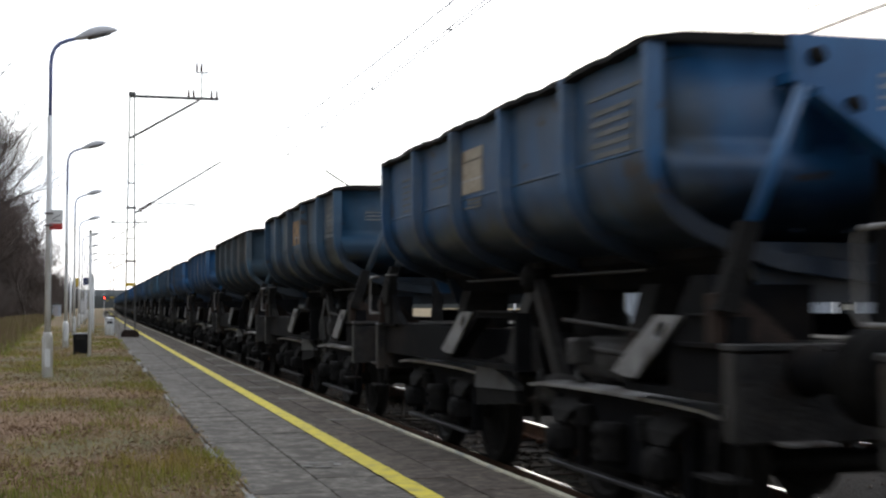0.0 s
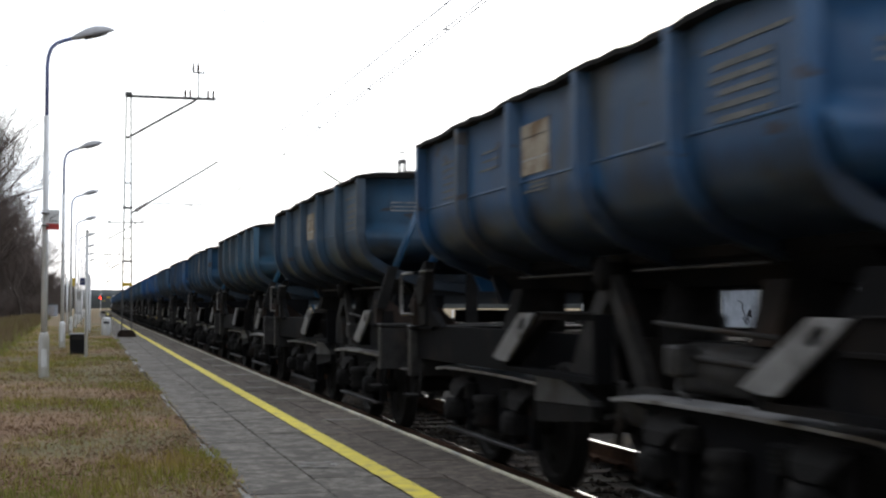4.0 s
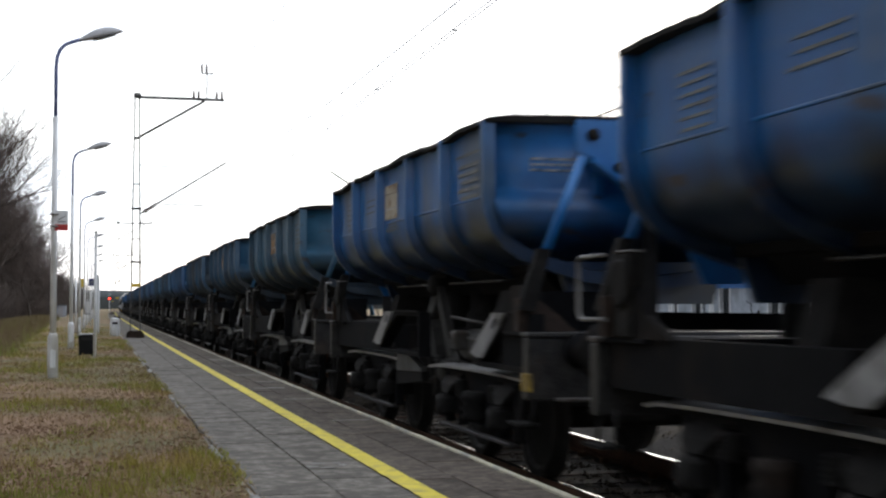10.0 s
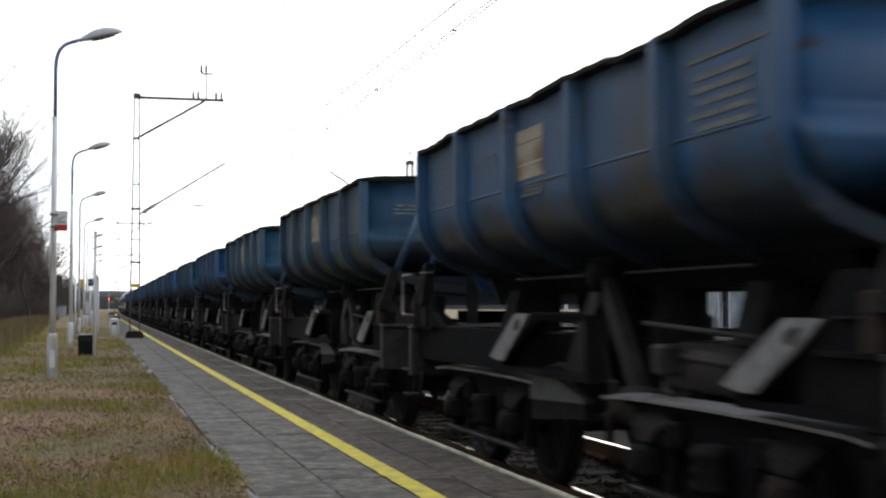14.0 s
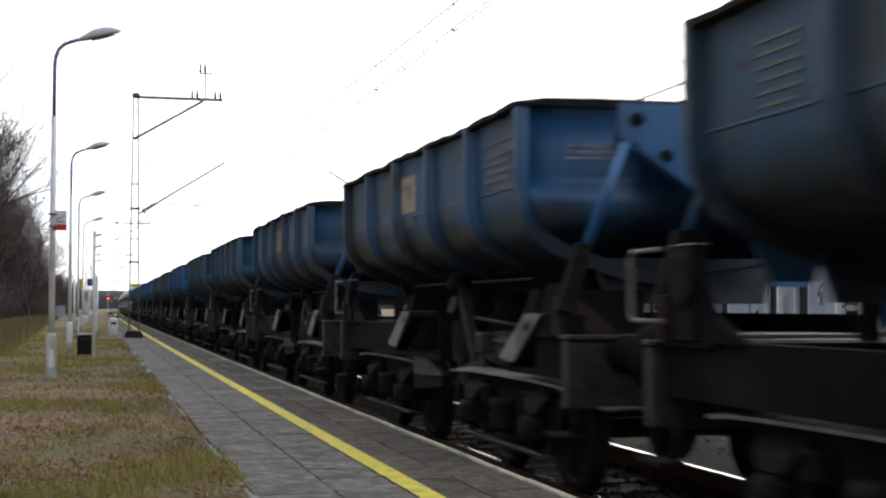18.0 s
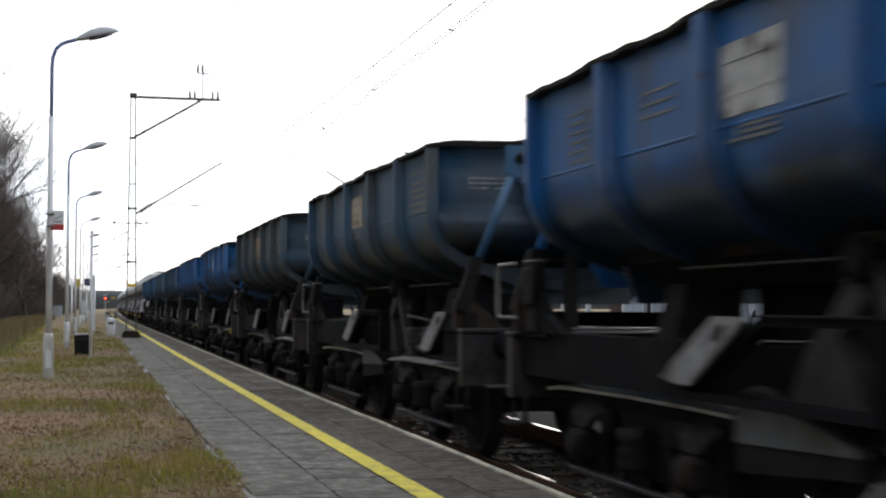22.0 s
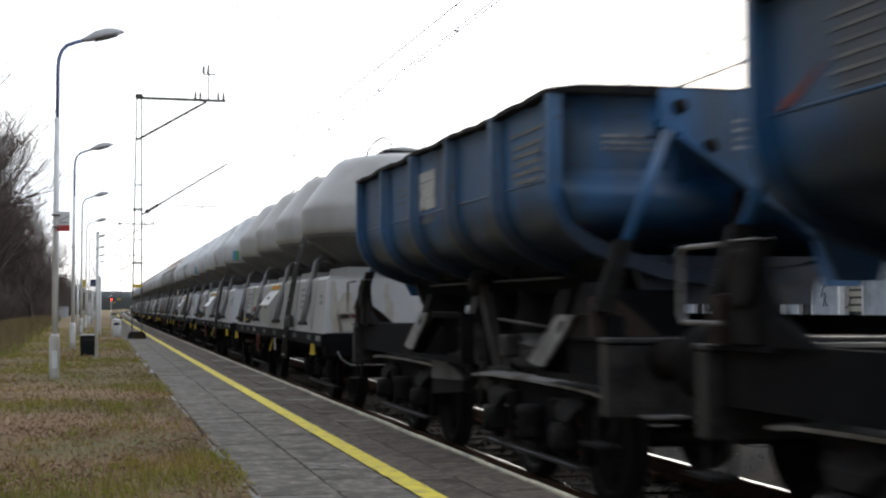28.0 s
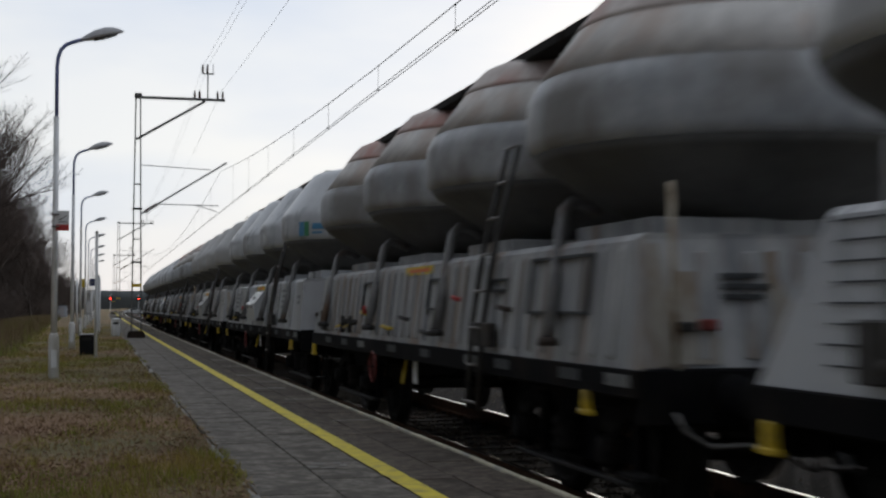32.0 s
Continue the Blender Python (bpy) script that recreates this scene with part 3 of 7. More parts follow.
def platform():
    """Precast edge stones and rows of paving slabs with open joints."""
    rng = random.Random(11)
    bed = Shape()
    ys = [-10] + [2 * i for i in range(60)] + steps(118, 330, 6, 1.1)[1:]
    for y in ys:
        for x, z in ((0.90, -0.6), (0.90, -0.028), (EDGE - 0.03, -0.028), (EDGE - 0.03, -0.95)):
            bed.v.append((x + bend(y), y, z))
    for j in range(len(ys) - 1):
        for i in range(3):
            bed.f.append((j * 4 + i, j * 4 + i + 1, j * 4 + i + 5, j * 4 + i + 4))
            bed.smooth.append(False)
    base = structure("platform", bed, joint_mat, "low paved station platform with a yellow line")
    # across: three rows of slabs, a narrow strip under the yellow line and the pale edge stone
    rows = ((0.90, 1.361, 0.50, slab_mat), (1.371, 1.833, 0.50, slab_mat), (1.837, 2.180, 0.75, slab_rusty), (2.192, EDGE - 0.04, 0.75, slab_rusty))
    tiles = {}
    for x0, x1, length, mat in rows:
        for k in range(3):
            tiles[x0, k] = Shape().box(-(x1 - x0) / 2, (x1 - x0) / 2, -length / 2 + 0.001 + 0.001 * k, length / 2 - 0.001 - 0.001 * k, -0.07, 0, 0.003).mesh("slab", mat)
    for r, (x0, x1, length, mat) in enumerate(rows):
        rest = Shape()
        y, i = 3.0 + 0.17 * r, 0
        while y < 300:
            if y < 3.0 + 0.17 * r + length * (85 if length < 0.6 else 60):
                part("slab", tiles[x0, rng.randrange(3)], mat, base, at=pose((x0 + x1) / 2 + bend(y), y, rng.uniform(-0.004, 0.003), rng.uniform(-.3, .3), rng.uniform(-.3, .3), rng.uniform(-.25, .25)))
            else:
                dz = rng.uniform(-0.006, 0.005)
                rest.box(x0 + bend(y), x1 + bend(y), y - length / 2 + 0.008, y + length / 2 - 0.008, -0.06, dz)
            y += length
            i += 1
        y = 3.0 + 0.17 * r - length
        while y > -12:
            rest.box(x0, x1, y - length / 2 + 0.004, y + length / 2 - 0.004, -0.06, rng.uniform(-0.006, 0.002))
            y -= length
        tagged(part("distant_slabs", rest, mat, base), "paving slabs farther along the platform", kind="stuff")
    edge = Shape().box(0.0, 0.04, -0.495, 0.495, -0.30, 0.012, 0.008).mesh("edge_stone", edge_paint)
    rest = Shape()
    for i in range(300):
        y = 2.5 + i
        if i < 60:
            part("edge_stone", edge, edge_paint, base, at=pose(EDGE - 0.035 + bend(y), y, rng.uniform(-0.006, 0.006), 0, rng.uniform(-1, 1), rng.uniform(-.25, .25)))
        else:
            rest.box(EDGE - 0.035 + bend(y), EDGE + 0.005 + bend(y), y - 0.494, y + 0.494, -0.3, 0.01)
    for i in range(14):
        y = 1.5 - i
        rest.box(EDGE - 0.035, EDGE + 0.005, y - 0.494, y + 0.494, -0.3, 0.01)
    tagged(part("distant_edge_stones", rest, edge_paint, base), "edge stones farther along the platform", kind="stuff")
    # pale crumbling border stones on the turf side
    border = [Shape().box(-0.025, 0.022 + 0.012 * k, -0.49, 0.49, -0.2, 0.006, 0.014).mesh("border_stone", kerb_mat) for k in range(3)]
    rest = Shape()
    for i in range(200):
        y = 3.2 + i
        if i < 45:
            part("border_stone", border[i % 3], kerb_mat, base, at=pose(0.862 + bend(y), y, rng.uniform(-0.034, 0.005), rng.uniform(-1, 1), rng.uniform(-4, 4), rng.uniform(-1.6, 1.6)))
        else:
            rest.box(0.82 + bend(y), 0.895 + bend(y), y - 0.49, y + 0.49, -0.2, rng.uniform(-0.012, 0.004))
    for i in range(14):
        y = 2.2 - i
        rest.box(0.835, 0.89, y - 0.49, y + 0.49, -0.2, rng.uniform(-0.012, 0.004))
    tagged(part("distant_border_stones", rest, kerb_mat, base), "border stones farther along the platform", kind="stuff")
    # ragged painted line over the slabs
    line = Shape()
    ys = [-12 + 0.5 * i for i in range(29)] + [2.5 + 0.06 * i for i in range(700)] + steps(44.5, 260, 1, 1.05)[1:]
    for y in ys:
        a = 0.009 * noise.noise((y * 5, 0, 0)) + 0.006 * noise.noise((y * 17, 0, 4))
        b = 0.009 * noise.noise((y * 5, 9, 0)) + 0.006 * noise.noise((y * 17, 9, 4))
        line.v += [(1.765 + a + bend(y), y, 0.010), (1.905 + b + bend(y), y, 0.010)]
    line.f = [(2 * j, 2 * j + 1, 2 * j + 3, 2 * j + 2) for j in range(len(ys) - 1)]
    line.smooth = [True] * len(line.f)
    # pale worn marks on the slabs beside the edge
    for y, x0, x1, w in ((15.6, 2.1, 2.45, 0.10), (17.8, 2.0, 2.4, 0.16), (19.3, 2.2, 2.5, 0.12), (21.2, 2.1, 2.5, 0.2), (24.5, 2.15, 2.5, 0.2), (27.5, 2.2, 2.5, 0.25), (12.6, 2.15, 2.5, 0.07)):
        s = Shape()
        for k in range(9):
            xx = x0 + (x1 - x0) * k / 8
            s.v += [(xx + bend(y), y - w / 2 * (1 + 0.5 * noise.noise((xx * 9, y, 0))), 0.008), (xx + bend(y), y + w / 2 * (1 + 0.5 * noise.noise((xx * 9, y, 5))), 0.008)]
        s.f = [(2 * k, 2 * k + 1, 2 * k + 3, 2 * k + 2) for k in range(8)]
        s.smooth = [True] * 8
        part("pale_mark", s, kerb_mat, base, "pale worn mark")
    for x0, y0, w, d in ((1.40, 9.0, 0.09, 0.05), (1.50, 8.93, 0.11, 0.035), (1.62, 9.05, 0.07, 0.06), (1.47, 9.17, 0.13, 0.03), (1.60, 9.2, 0.06, 0.04)):
        s = Shape()
        for k in range(7):
            t = k / 6
            h = d * math.sin(math.pi * (0.05 + 0.9 * t)) * (0.7 + 0.8 * abs(noise.noise((x0 * 30 + k * 2.3, y0 * 9, 0))))
            c = y0 + 0.05 * noise.noise((x0 * 20 + k, y0, 4))
            s.v += [(x0 + w * (t - 0.5), c - h, 0.008), (x0 + w * (t - 0.5), c + h, 0.008)]
        s.f = [(2 * k, 2 * k + 1, 2 * k + 3, 2 * k + 2) for k in range(6)]
        s.smooth = [True] * 6
        part("pale_mark", s, kerb_mat, base, "pale dried splash")
    part("yellow_line", line, yellow_line, base, "worn yellow safety line")
    return base


def blade(s, x, y, z, h, w, lean, turn):
    dx, dy = math.cos(turn), math.sin(turn)
    tx, ty = x + lean * math.cos(turn * 3.7), y + lean * math.sin(turn * 3.7)
    s.v += [(x - dx * w, y - dy * w, z), (x + dx * w, y + dy * w, z), (tx, ty, z + h)]
    k = len(s.v)
    s.f.append((k - 3, k - 2, k - 1))
    s.smooth.append(False)


def base_height(x, y):
    z = -0.22 + 0.22 * min(1, max(0, (x + 4) / 1.8)) if x > -4 else -0.22 - 0.06 * (-4 - x)
    return z + (uneven(x, y) if x > -4.4 else 0)


def turf():
    rng = random.Random(3)
    green, dry, litter = Shape(), Shape(), Shape()
    for i in range(110000):
        y = 3.5 * math.exp(rng.random() * 3.0)
        x = rng.uniform(max(-0.075 * y - 0.6, -5.5), 0.93)
        patch = noise.noise((x * 0.8, y * 0.45, 7)) + 0.25 * noise.noise((x * 3, y * 2, 1))
        # lush near the camera and along the back, worn brown in between
        lush = 0.26 * math.exp(-((y - 8.8) / 1.4) ** 2) + 0.5 * math.exp(-((y - 15.2) / 1.3) ** 2 - ((x + 0.5) / 0.5) ** 2) + 0.4 * math.exp(-((x + 2.2) / 0.8) ** 2) + 0.15 * (y > 24)
        patch += 0.7 * lush - 0.14 - 0.15 * math.exp(-((y - 18.6 - 1.5 * x) / 2.2) ** 2) - 0.08 * math.exp(-((y - 12.2 - x) / 1.4) ** 2)
        clump = noise.noise((x * 6.5, y * 4.0, 12)) + 0.5 * noise.noise((x * 15, y * 9, 3))
        patch += 0.22 * clump
        if patch < -0.10 and rng.random() < 0.62:
            continue
        k = 1 + 0.02 * y
        s = green if rng.random() < 0.40 + 1.25 * patch else dry
        h = rng.uniform(0.02, 0.075) * (1.3 if patch > 0.1 else 0.75) * (1 + 0.5 * clump)
        if x > 0.8:
            h *= 0.5
        blade(s, x + bend(y), y, base_height(x, y) - 0.005, h, 0.004 * k, rng.uniform(0, 0.05), rng.uniform(0, 6.28))
    for i in range(17000):
        y = 4 * math.exp(rng.random() * 2.2)
        x = rng.uniform(max(-0.07 * y - 0.5, -3), 0.85)
        z = base_height(x, y) + rng.uniform(0.004, 0.03)
        if noise.noise((x * 1.3, y * 0.7, 21)) < -0.05 and rng.random() < 0.7:
            continue
        r, a = rng.uniform(0.012, 0.03), rng.uniform(0, 6.28)
        c, d = math.cos(a) * r, math.sin(a) * r
        litter.add([(x + c, y + d, z), (x - d * .6, y + c * .6, z + rng.uniform(0, .012)), (x - c, y - d, z), (x + d * .6, y - c * .6, z + rng.uniform(0, .012))], [(0, 1, 2, 3)])
    tagged(part("green_grass", green, blade_green), "short green grass in patches beside the platform", "grass", kind="stuff")
    tagged(part("dry_grass", dry, blade_dry), "short withered brown grass beside the platform", "grass", kind="stuff")
    tagged(part("fallen_leaves", litter, leaf_litter), "dead brown leaves scattered over the turf", "leaves", kind="stuff")
    tall, bright = Shape(), Shape()
    for i in range(40000):
        y = rng.uniform(30, 150)
        brow = -2.9 - 0.02 * (y - 45)
        x = brow + rng.uniform(-2.8, 0.85)
        edge = x > brow - 0.32 and rng.random() < 0.75
        s = bright if edge or rng.random() < 0.06 else tall
        blade(s, x + bend(y), y, base_height(x, y) - 0.02, rng.uniform(0.08, 0.2) if edge else rng.uniform(0.25, 0.75), 0.01, rng.uniform(0, 0.25), rng.uniform(0, 6.28))
    tagged(part("tall_dry_grass", tall, blade_weed), "tall withered brown grass and weeds behind the platform", "grass", kind="stuff")
    tagged(part("verge_grass", bright, blade_verge), "bright green grass strip along the verge", "grass", kind="stuff")


ground()
track_bed(TRACK, "ballast_near")
track_bed(TRACK_2, "ballast_far")
for x0, nm in ((TRACK - 0.75, "rail_1"), (TRACK + 0.75, "rail_2"), (TRACK_2 - 0.75, "rail_3"), (TRACK_2 + 0.75, "rail_4")):
    rail_line(x0, nm)


# ---- lamps, signs, bins, masts on the platform ----
def street_lamp(at):
    ob = thing("street_lamp", "white-painted platform lamp post with blue arm and grey cobra head", "street lamp", "platform lamps", at)
    part("base_sleeve", Shape().revolve([(0.078, -0.2), (0.078, 0.58), (0.07, 0.63), (0.052, 0.67)], 16), white_pole, ob, "thick white lower sleeve")
    part("pole", Shape().tube([(0, 0, 0.6), (0, 0, 2.4), (0, 0, 3.95)], [0.05, 0.046, 0.042], 12), white_pole, ob)
    arm = [(0, 0, 3.88), (0, 0, 4.7), (0.012, 0, 4.85), (0.055, 0, 4.98), (0.13, 0, 5.06), (0.24, 0, 5.11), (0.40, 0, 5.16)]
    part("arm", Shape().tube(arm, [0.03] * 7, 10), blue_pole, ob, "curved dark blue arm")
    s = Shape()
    prof = ((0.34, 0.035, 5.125, 5.17), (0.44, 0.08, 5.145, 5.24), (0.56, 0.13, 5.175, 5.315), (0.70, 0.15, 5.215, 5.36), (0.83, 0.125, 5.255, 5.365), (0.93, 0.07, 5.287, 5.345), (0.985, 0.018, 5.305, 5.32))
    n = 12
    for x, w, z0, z1 in prof:
        for k in range(n):
            a = math.pi * k / (n - 1)
            s.v.append((x, w * math.cos(a), z0 + (z1 - z0) * math.sin(a)))
    for i in range(len(prof) - 1):
        s.f += [(i * n + k, i * n + (k + 1) % n, (i + 1) * n + (k + 1) % n, (i + 1) * n + k) for k in range(n)]
    s.f += [tuple(range(n)), tuple(range((len(prof) - 1) * n, len(prof) * n))]
    s.smooth = [True] * len(s.f)
    head = part("lamp_head", s, lamp_shell, ob, "grey flattened lamp head")
    s = Shape()
    for x, w, z in ((0.54, 0.09, 5.172), (0.66, 0.115, 5.20), (0.78, 0.11, 5.238), (0.88, 0.06, 5.272)):
        s.v += [(x, -w, z), (x, -w * 0.5, z - 0.03), (x, w * 0.5, z - 0.03), (x, w, z)]
    s.f = [(i * 4 + k, i * 4 + (k + 1) % 4, i * 4 + 4 + (k + 1) % 4, i * 4 + 4 + k) for i in range(3) for k in range(4)] + [(0, 1, 2, 3), (12, 13, 14, 15)]
    s.smooth = [True] * len(s.f)
    part("lamp_bowl", s, lamp_glass, head, "dark unlit lamp bowl")
    part("door_plate", Shape().box(-0.04, 0.04, -0.10, -0.088, 0.15, 0.42, 0.004), white_pole, ob)
    return ob


def lamp_row():
    ys = (21.3, 36.3, 51.6, 66.8, 82.0, 97.2, 112.4, 127.6)
    first = street_lamp(pose(-0.63 + bend(ys[0]), ys[0], 0, 0, 0, 2))
    for i, y in enumerate(ys[1:]):
        copy_thing(first, pose(-0.64 + bend(y), y, 0, 0, 0, (-3, 1, 4, -2, 0, 3, 1)[i]))


def number_sign():
    ob = thing("platform_sign", "small white sign with a red lower band on a lamp post", "sign", at=pose(-0.63 + bend(21.2), 21.23, 0))
    part("sign_board", Shape().box(0.01, 0.205, -0.012, 0.0, 2.215, 2.52, 0.004), sign_white, ob)
    part("red_band", Shape().box(0.01, 0.205, -0.017, -0.0125, 2.215, 2.31), red_paint, ob, "red band")
    part("mark", Shape().prism([(0.05, 2.365), (0.16, 2.43), (0.175, 2.45), (0.06, 2.385)], -0.016, -0.0125), stencil_dark, ob, "thin dark marks")
    part("mark", Shape().box(0.05, 0.175, -0.016, -0.0125, 2.34, 2.353), stencil_dark, ob, "thin dark marks")
    for z in (2.28, 2.46):
        part("clamp", Shape().revolve([(0.066, z - 0.012), (0.066, z + 0.012)], 12), bare_steel, ob)


def litter_bins():
    ob = thing("litter_bin", "black plastic litter bin on a post by the platform", "bin", at=pose(-0.21 + bend(31), 31.0, 0))
    part("body", Shape().prism([(-0.155, 0.02), (0.155, 0.02), (0.165, 0.1), (0.175, 0.42), (0.14, 0.45), (-0.14, 0.45), (-0.175, 0.42), (-0.165, 0.1)], -0.17, 0.17), bin_black, ob)
    part("lid", Shape().box(-0.185, 0.185, -0.185, 0.185, 0.445, 0.475, 0.012), lamp_shell, ob, "pale grey lid")
    part("slot", Shape().box(-0.12, 0.12, -0.178, -0.171, 0.33, 0.40), tyre_mat, ob)
    for sx in (-1, 1):
        part("foot", Shape().box(sx * 0.14 - 0.03, sx * 0.14 + 0.03, -0.14, 0.14, -0.05, 0.03), bin_black, ob)
    ob = thing("litter_bin", "white cylindrical concrete litter bin on the platform", "bin", at=pose(0.62 + bend(50.5), 50.5, 0))
    part("body", Shape().revolve([(0.15, -0.05), (0.165, 0.03), (0.165, 0.55), (0.155, 0.57)], 20), white_pole, ob)
    part("lid", Shape().revolve([(0.175, 0.57), (0.175, 0.61), (0.11, 0.655), (0.03, 0.67)], 20), white_pole, ob, "domed white lid")
    part("slot", Shape().box(-0.10, 0.10, -0.178, -0.14, 0.43, 0.51, 0.01), bin_black, ob, "dark opening")


def sign_posts():
    ob = thing("sign_post", "white upright post of a notice seen edge-on", "post", at=pose(-0.03 + bend(29.9), 29.9, 0))
    part("post", Shape().tube([(0, 0, -0.2), (0, 0, 2.66)], 0.035, 10), white_pole, ob)
    part("cap", Shape().revolve([(0.04, 2.655), (0.04, 2.675), (0.01, 2.69)], 10), white_pole, ob)
    part("notice_frame", Shape().box(0.035, 0.075, 0.03, 0.9, 0.55, 1.75, 0.008), white_pole, ob, "white notice frame, edge-on")
    ob = thing("station_sign", "dark blue name board on two white posts", "sign", at=pose(-0.42 + bend(56), 56.0, 0))
    for x in (-0.42, 0.46):
        part("post", Shape().tube([(x, 0, -0.2), (x, 0, 2.2)], 0.04, 8), white_pole, ob)
    part("board", Shape().box(0.06, 0.46, -0.03, 0.0, 1.9, 2.18, 0.01), sign_blue, ob)
    part("letter_bar", Shape().box(0.12, 0.40, -0.036, -0.031, 2.02, 2.07), stencil, ob, "pale lettering too small to read")
    part("side_board", Shape().box(-0.30, -0.12, -0.03, 0.0, 1.85, 2.18, 0.01), yellow_paint, ob, "yellow side board")
    # narrow notice case far along
    ob = thing("notice_case", "narrow grey-blue notice case on two white posts", "notice case", at=pose(-0.56 + bend(78), 78, 0))
    for x in (-0.15, 0.15):
        part("post", Shape().tube([(x, 0, -0.2), (x, 0, 1.9)], 0.03, 8), white_pole, ob)
    part("case", Shape().box(-0.13, 0.13, -0.05, 0.03, 0.62, 1.45, 0.01), lamp_shell, ob)
    part("sheet", Shape().box(-0.10, 0.10, -0.056, -0.051, 0.72, 1.36), sign_white, ob, "pale notice sheet")
    part("cap", Shape().box(-0.19, 0.19, -0.06, 0.05, 1.90, 1.94, 0.008), white_pole, ob)


def insulator(s, x, y, z, h=0.42):
    s.revolve([(0.02, z), (0.05, z + 0.03), (0.028, z + h * 0.25), (0.055, z + h * 0.35), (0.028, z + h * 0.5), (0.052, z + h * 0.62), (0.026, z + h * 0.75), (0.035, z + h)], 8, (x, y, 0))


def catenary_mast(at, high=True, tall=8.4):
    """Mast of two slim channels on a concrete block; its arms reach over the near track."""
    ob = thing("catenary_mast", "tall grey two-legged railway mast with tubular arms over the track", "mast", "catenary masts", at)
    part("foundation", Shape().prism([(-0.30, -0.4), (0.30, -0.4), (0.30, 0.08), (0.26, 0.20), (0.18, 0.24), (-0.18, 0.24), (-0.26, 0.20), (-0.30, 0.08)], -0.30, 0.30), foot_mat, ob, "rust-brown stained concrete foot")
    def legx(z):
        return 0.165 - 0.09 * z / 8.4
    for sx in (-1, 1):
        s = Shape()
        for y in (-0.16, 0.12):
            s.prism([(sx * legx(0) - 0.02, 0.1), (sx * legx(0) + 0.02, 0.1), (sx * legx(tall) + 0.02, tall), (sx * legx(tall) - 0.02, tall)], y, y + 0.045)
        part("leg", s, mast_steel, ob)
    for z in (0.9, 3.4, 5.3, 6.9):
        part("batten", Shape().box(-legx(z), legx(z), -0.15, 0.15, z - 0.012, z + 0.012), mast_steel, ob)
    for z in (2.6, 4.45, tall - 0.04):
        part("cross_plate", Shape().box(-legx(z) - 0.05, legx(z) + 0.05, -0.18, 0.18, z - 0.03, z + 0.03, 0.005), mast_steel, ob)
    part("warning_band", Shape().box(-0.16, 0.16, -0.185, -0.165, 1.74, 1.86), yellow_paint, ob, "yellow warning plate")
    part("top_cap", Shape().box(-0.12, 0.12, -0.16, 0.16, tall - 0.02, tall + 0.05, 0.01), mast_steel, ob)
    if high:
        part("top_beam", Shape().box(-0.1, 2.98, -0.05, 0.05, 8.28, 8.37, 0.005), mast_steel, ob)
        part("beam_stay", Shape().tube([(-0.05, 0, 6.86), (2.3, 0, 8.27)], 0.045, 6), mast_steel, ob)
        for x in (1.93, 2.1, 2.72, 2.9):
            s = Shape()
            insulator(s, x, 0, 8.37, 0.26)
            part("insulator", s, insulator_mat, ob, "brown ribbed insulator")
        part("upper_post", Shape().tube([(2.38, 0, 8.37), (2.38, 0, 9.55)], 0.022, 6), mast_steel, ob)
        part("upper_crossarm", Shape().box(2.18, 2.6, -0.025, 0.025, 9.22, 9.26), mast_steel, ob)
        for x in (2.2, 2.36):
            s = Shape()
            insulator(s, x, -0.05, 9.26, 0.3)
            part("insulator", s, insulator_mat, ob, "brown ribbed insulator")
        part("pin", Shape().tube([(2.56, 0, 9.26), (2.56, 0, 9.6)], 0.012, 5), mast_steel, ob)
    arm = part("cantilever", Shape().tube([(0.14, 0, 4.28), (3.06, 0, 6.12)], 0.03, 8), mast_steel, ob, "inclined tubular cantilever")
    s = Shape()
    for k in range(5):
        a = 0.3 + 0.08 * k
        s.tube([(a, 0, 4.38 + 0.63 * (a - 0.3)), (a + 0.045, 0, 4.41 + 0.63 * (a - 0.3))], 0.075, 8)
    part("insulator", s, insulator_mat, arm, "brown ribbed insulator")
    part("tie_bar", Shape().tube([(0.1, 0, 5.97), (0.7, 0, 5.94), (2.5, 0, 5.86)], 0.014, 6), mast_steel, ob)
    part("registration_tube", Shape().tube([(0.72, 0, 4.62), (2.78, 0, 4.6)], 0.016, 6), mast_steel, ob)
    part("registration_arm", Shape().tube([(1.95, 0, 4.6), (2.3, 0, 4.52), (2.75, 0, 4.38)], 0.012, 6), mast_steel, ob)
    return ob


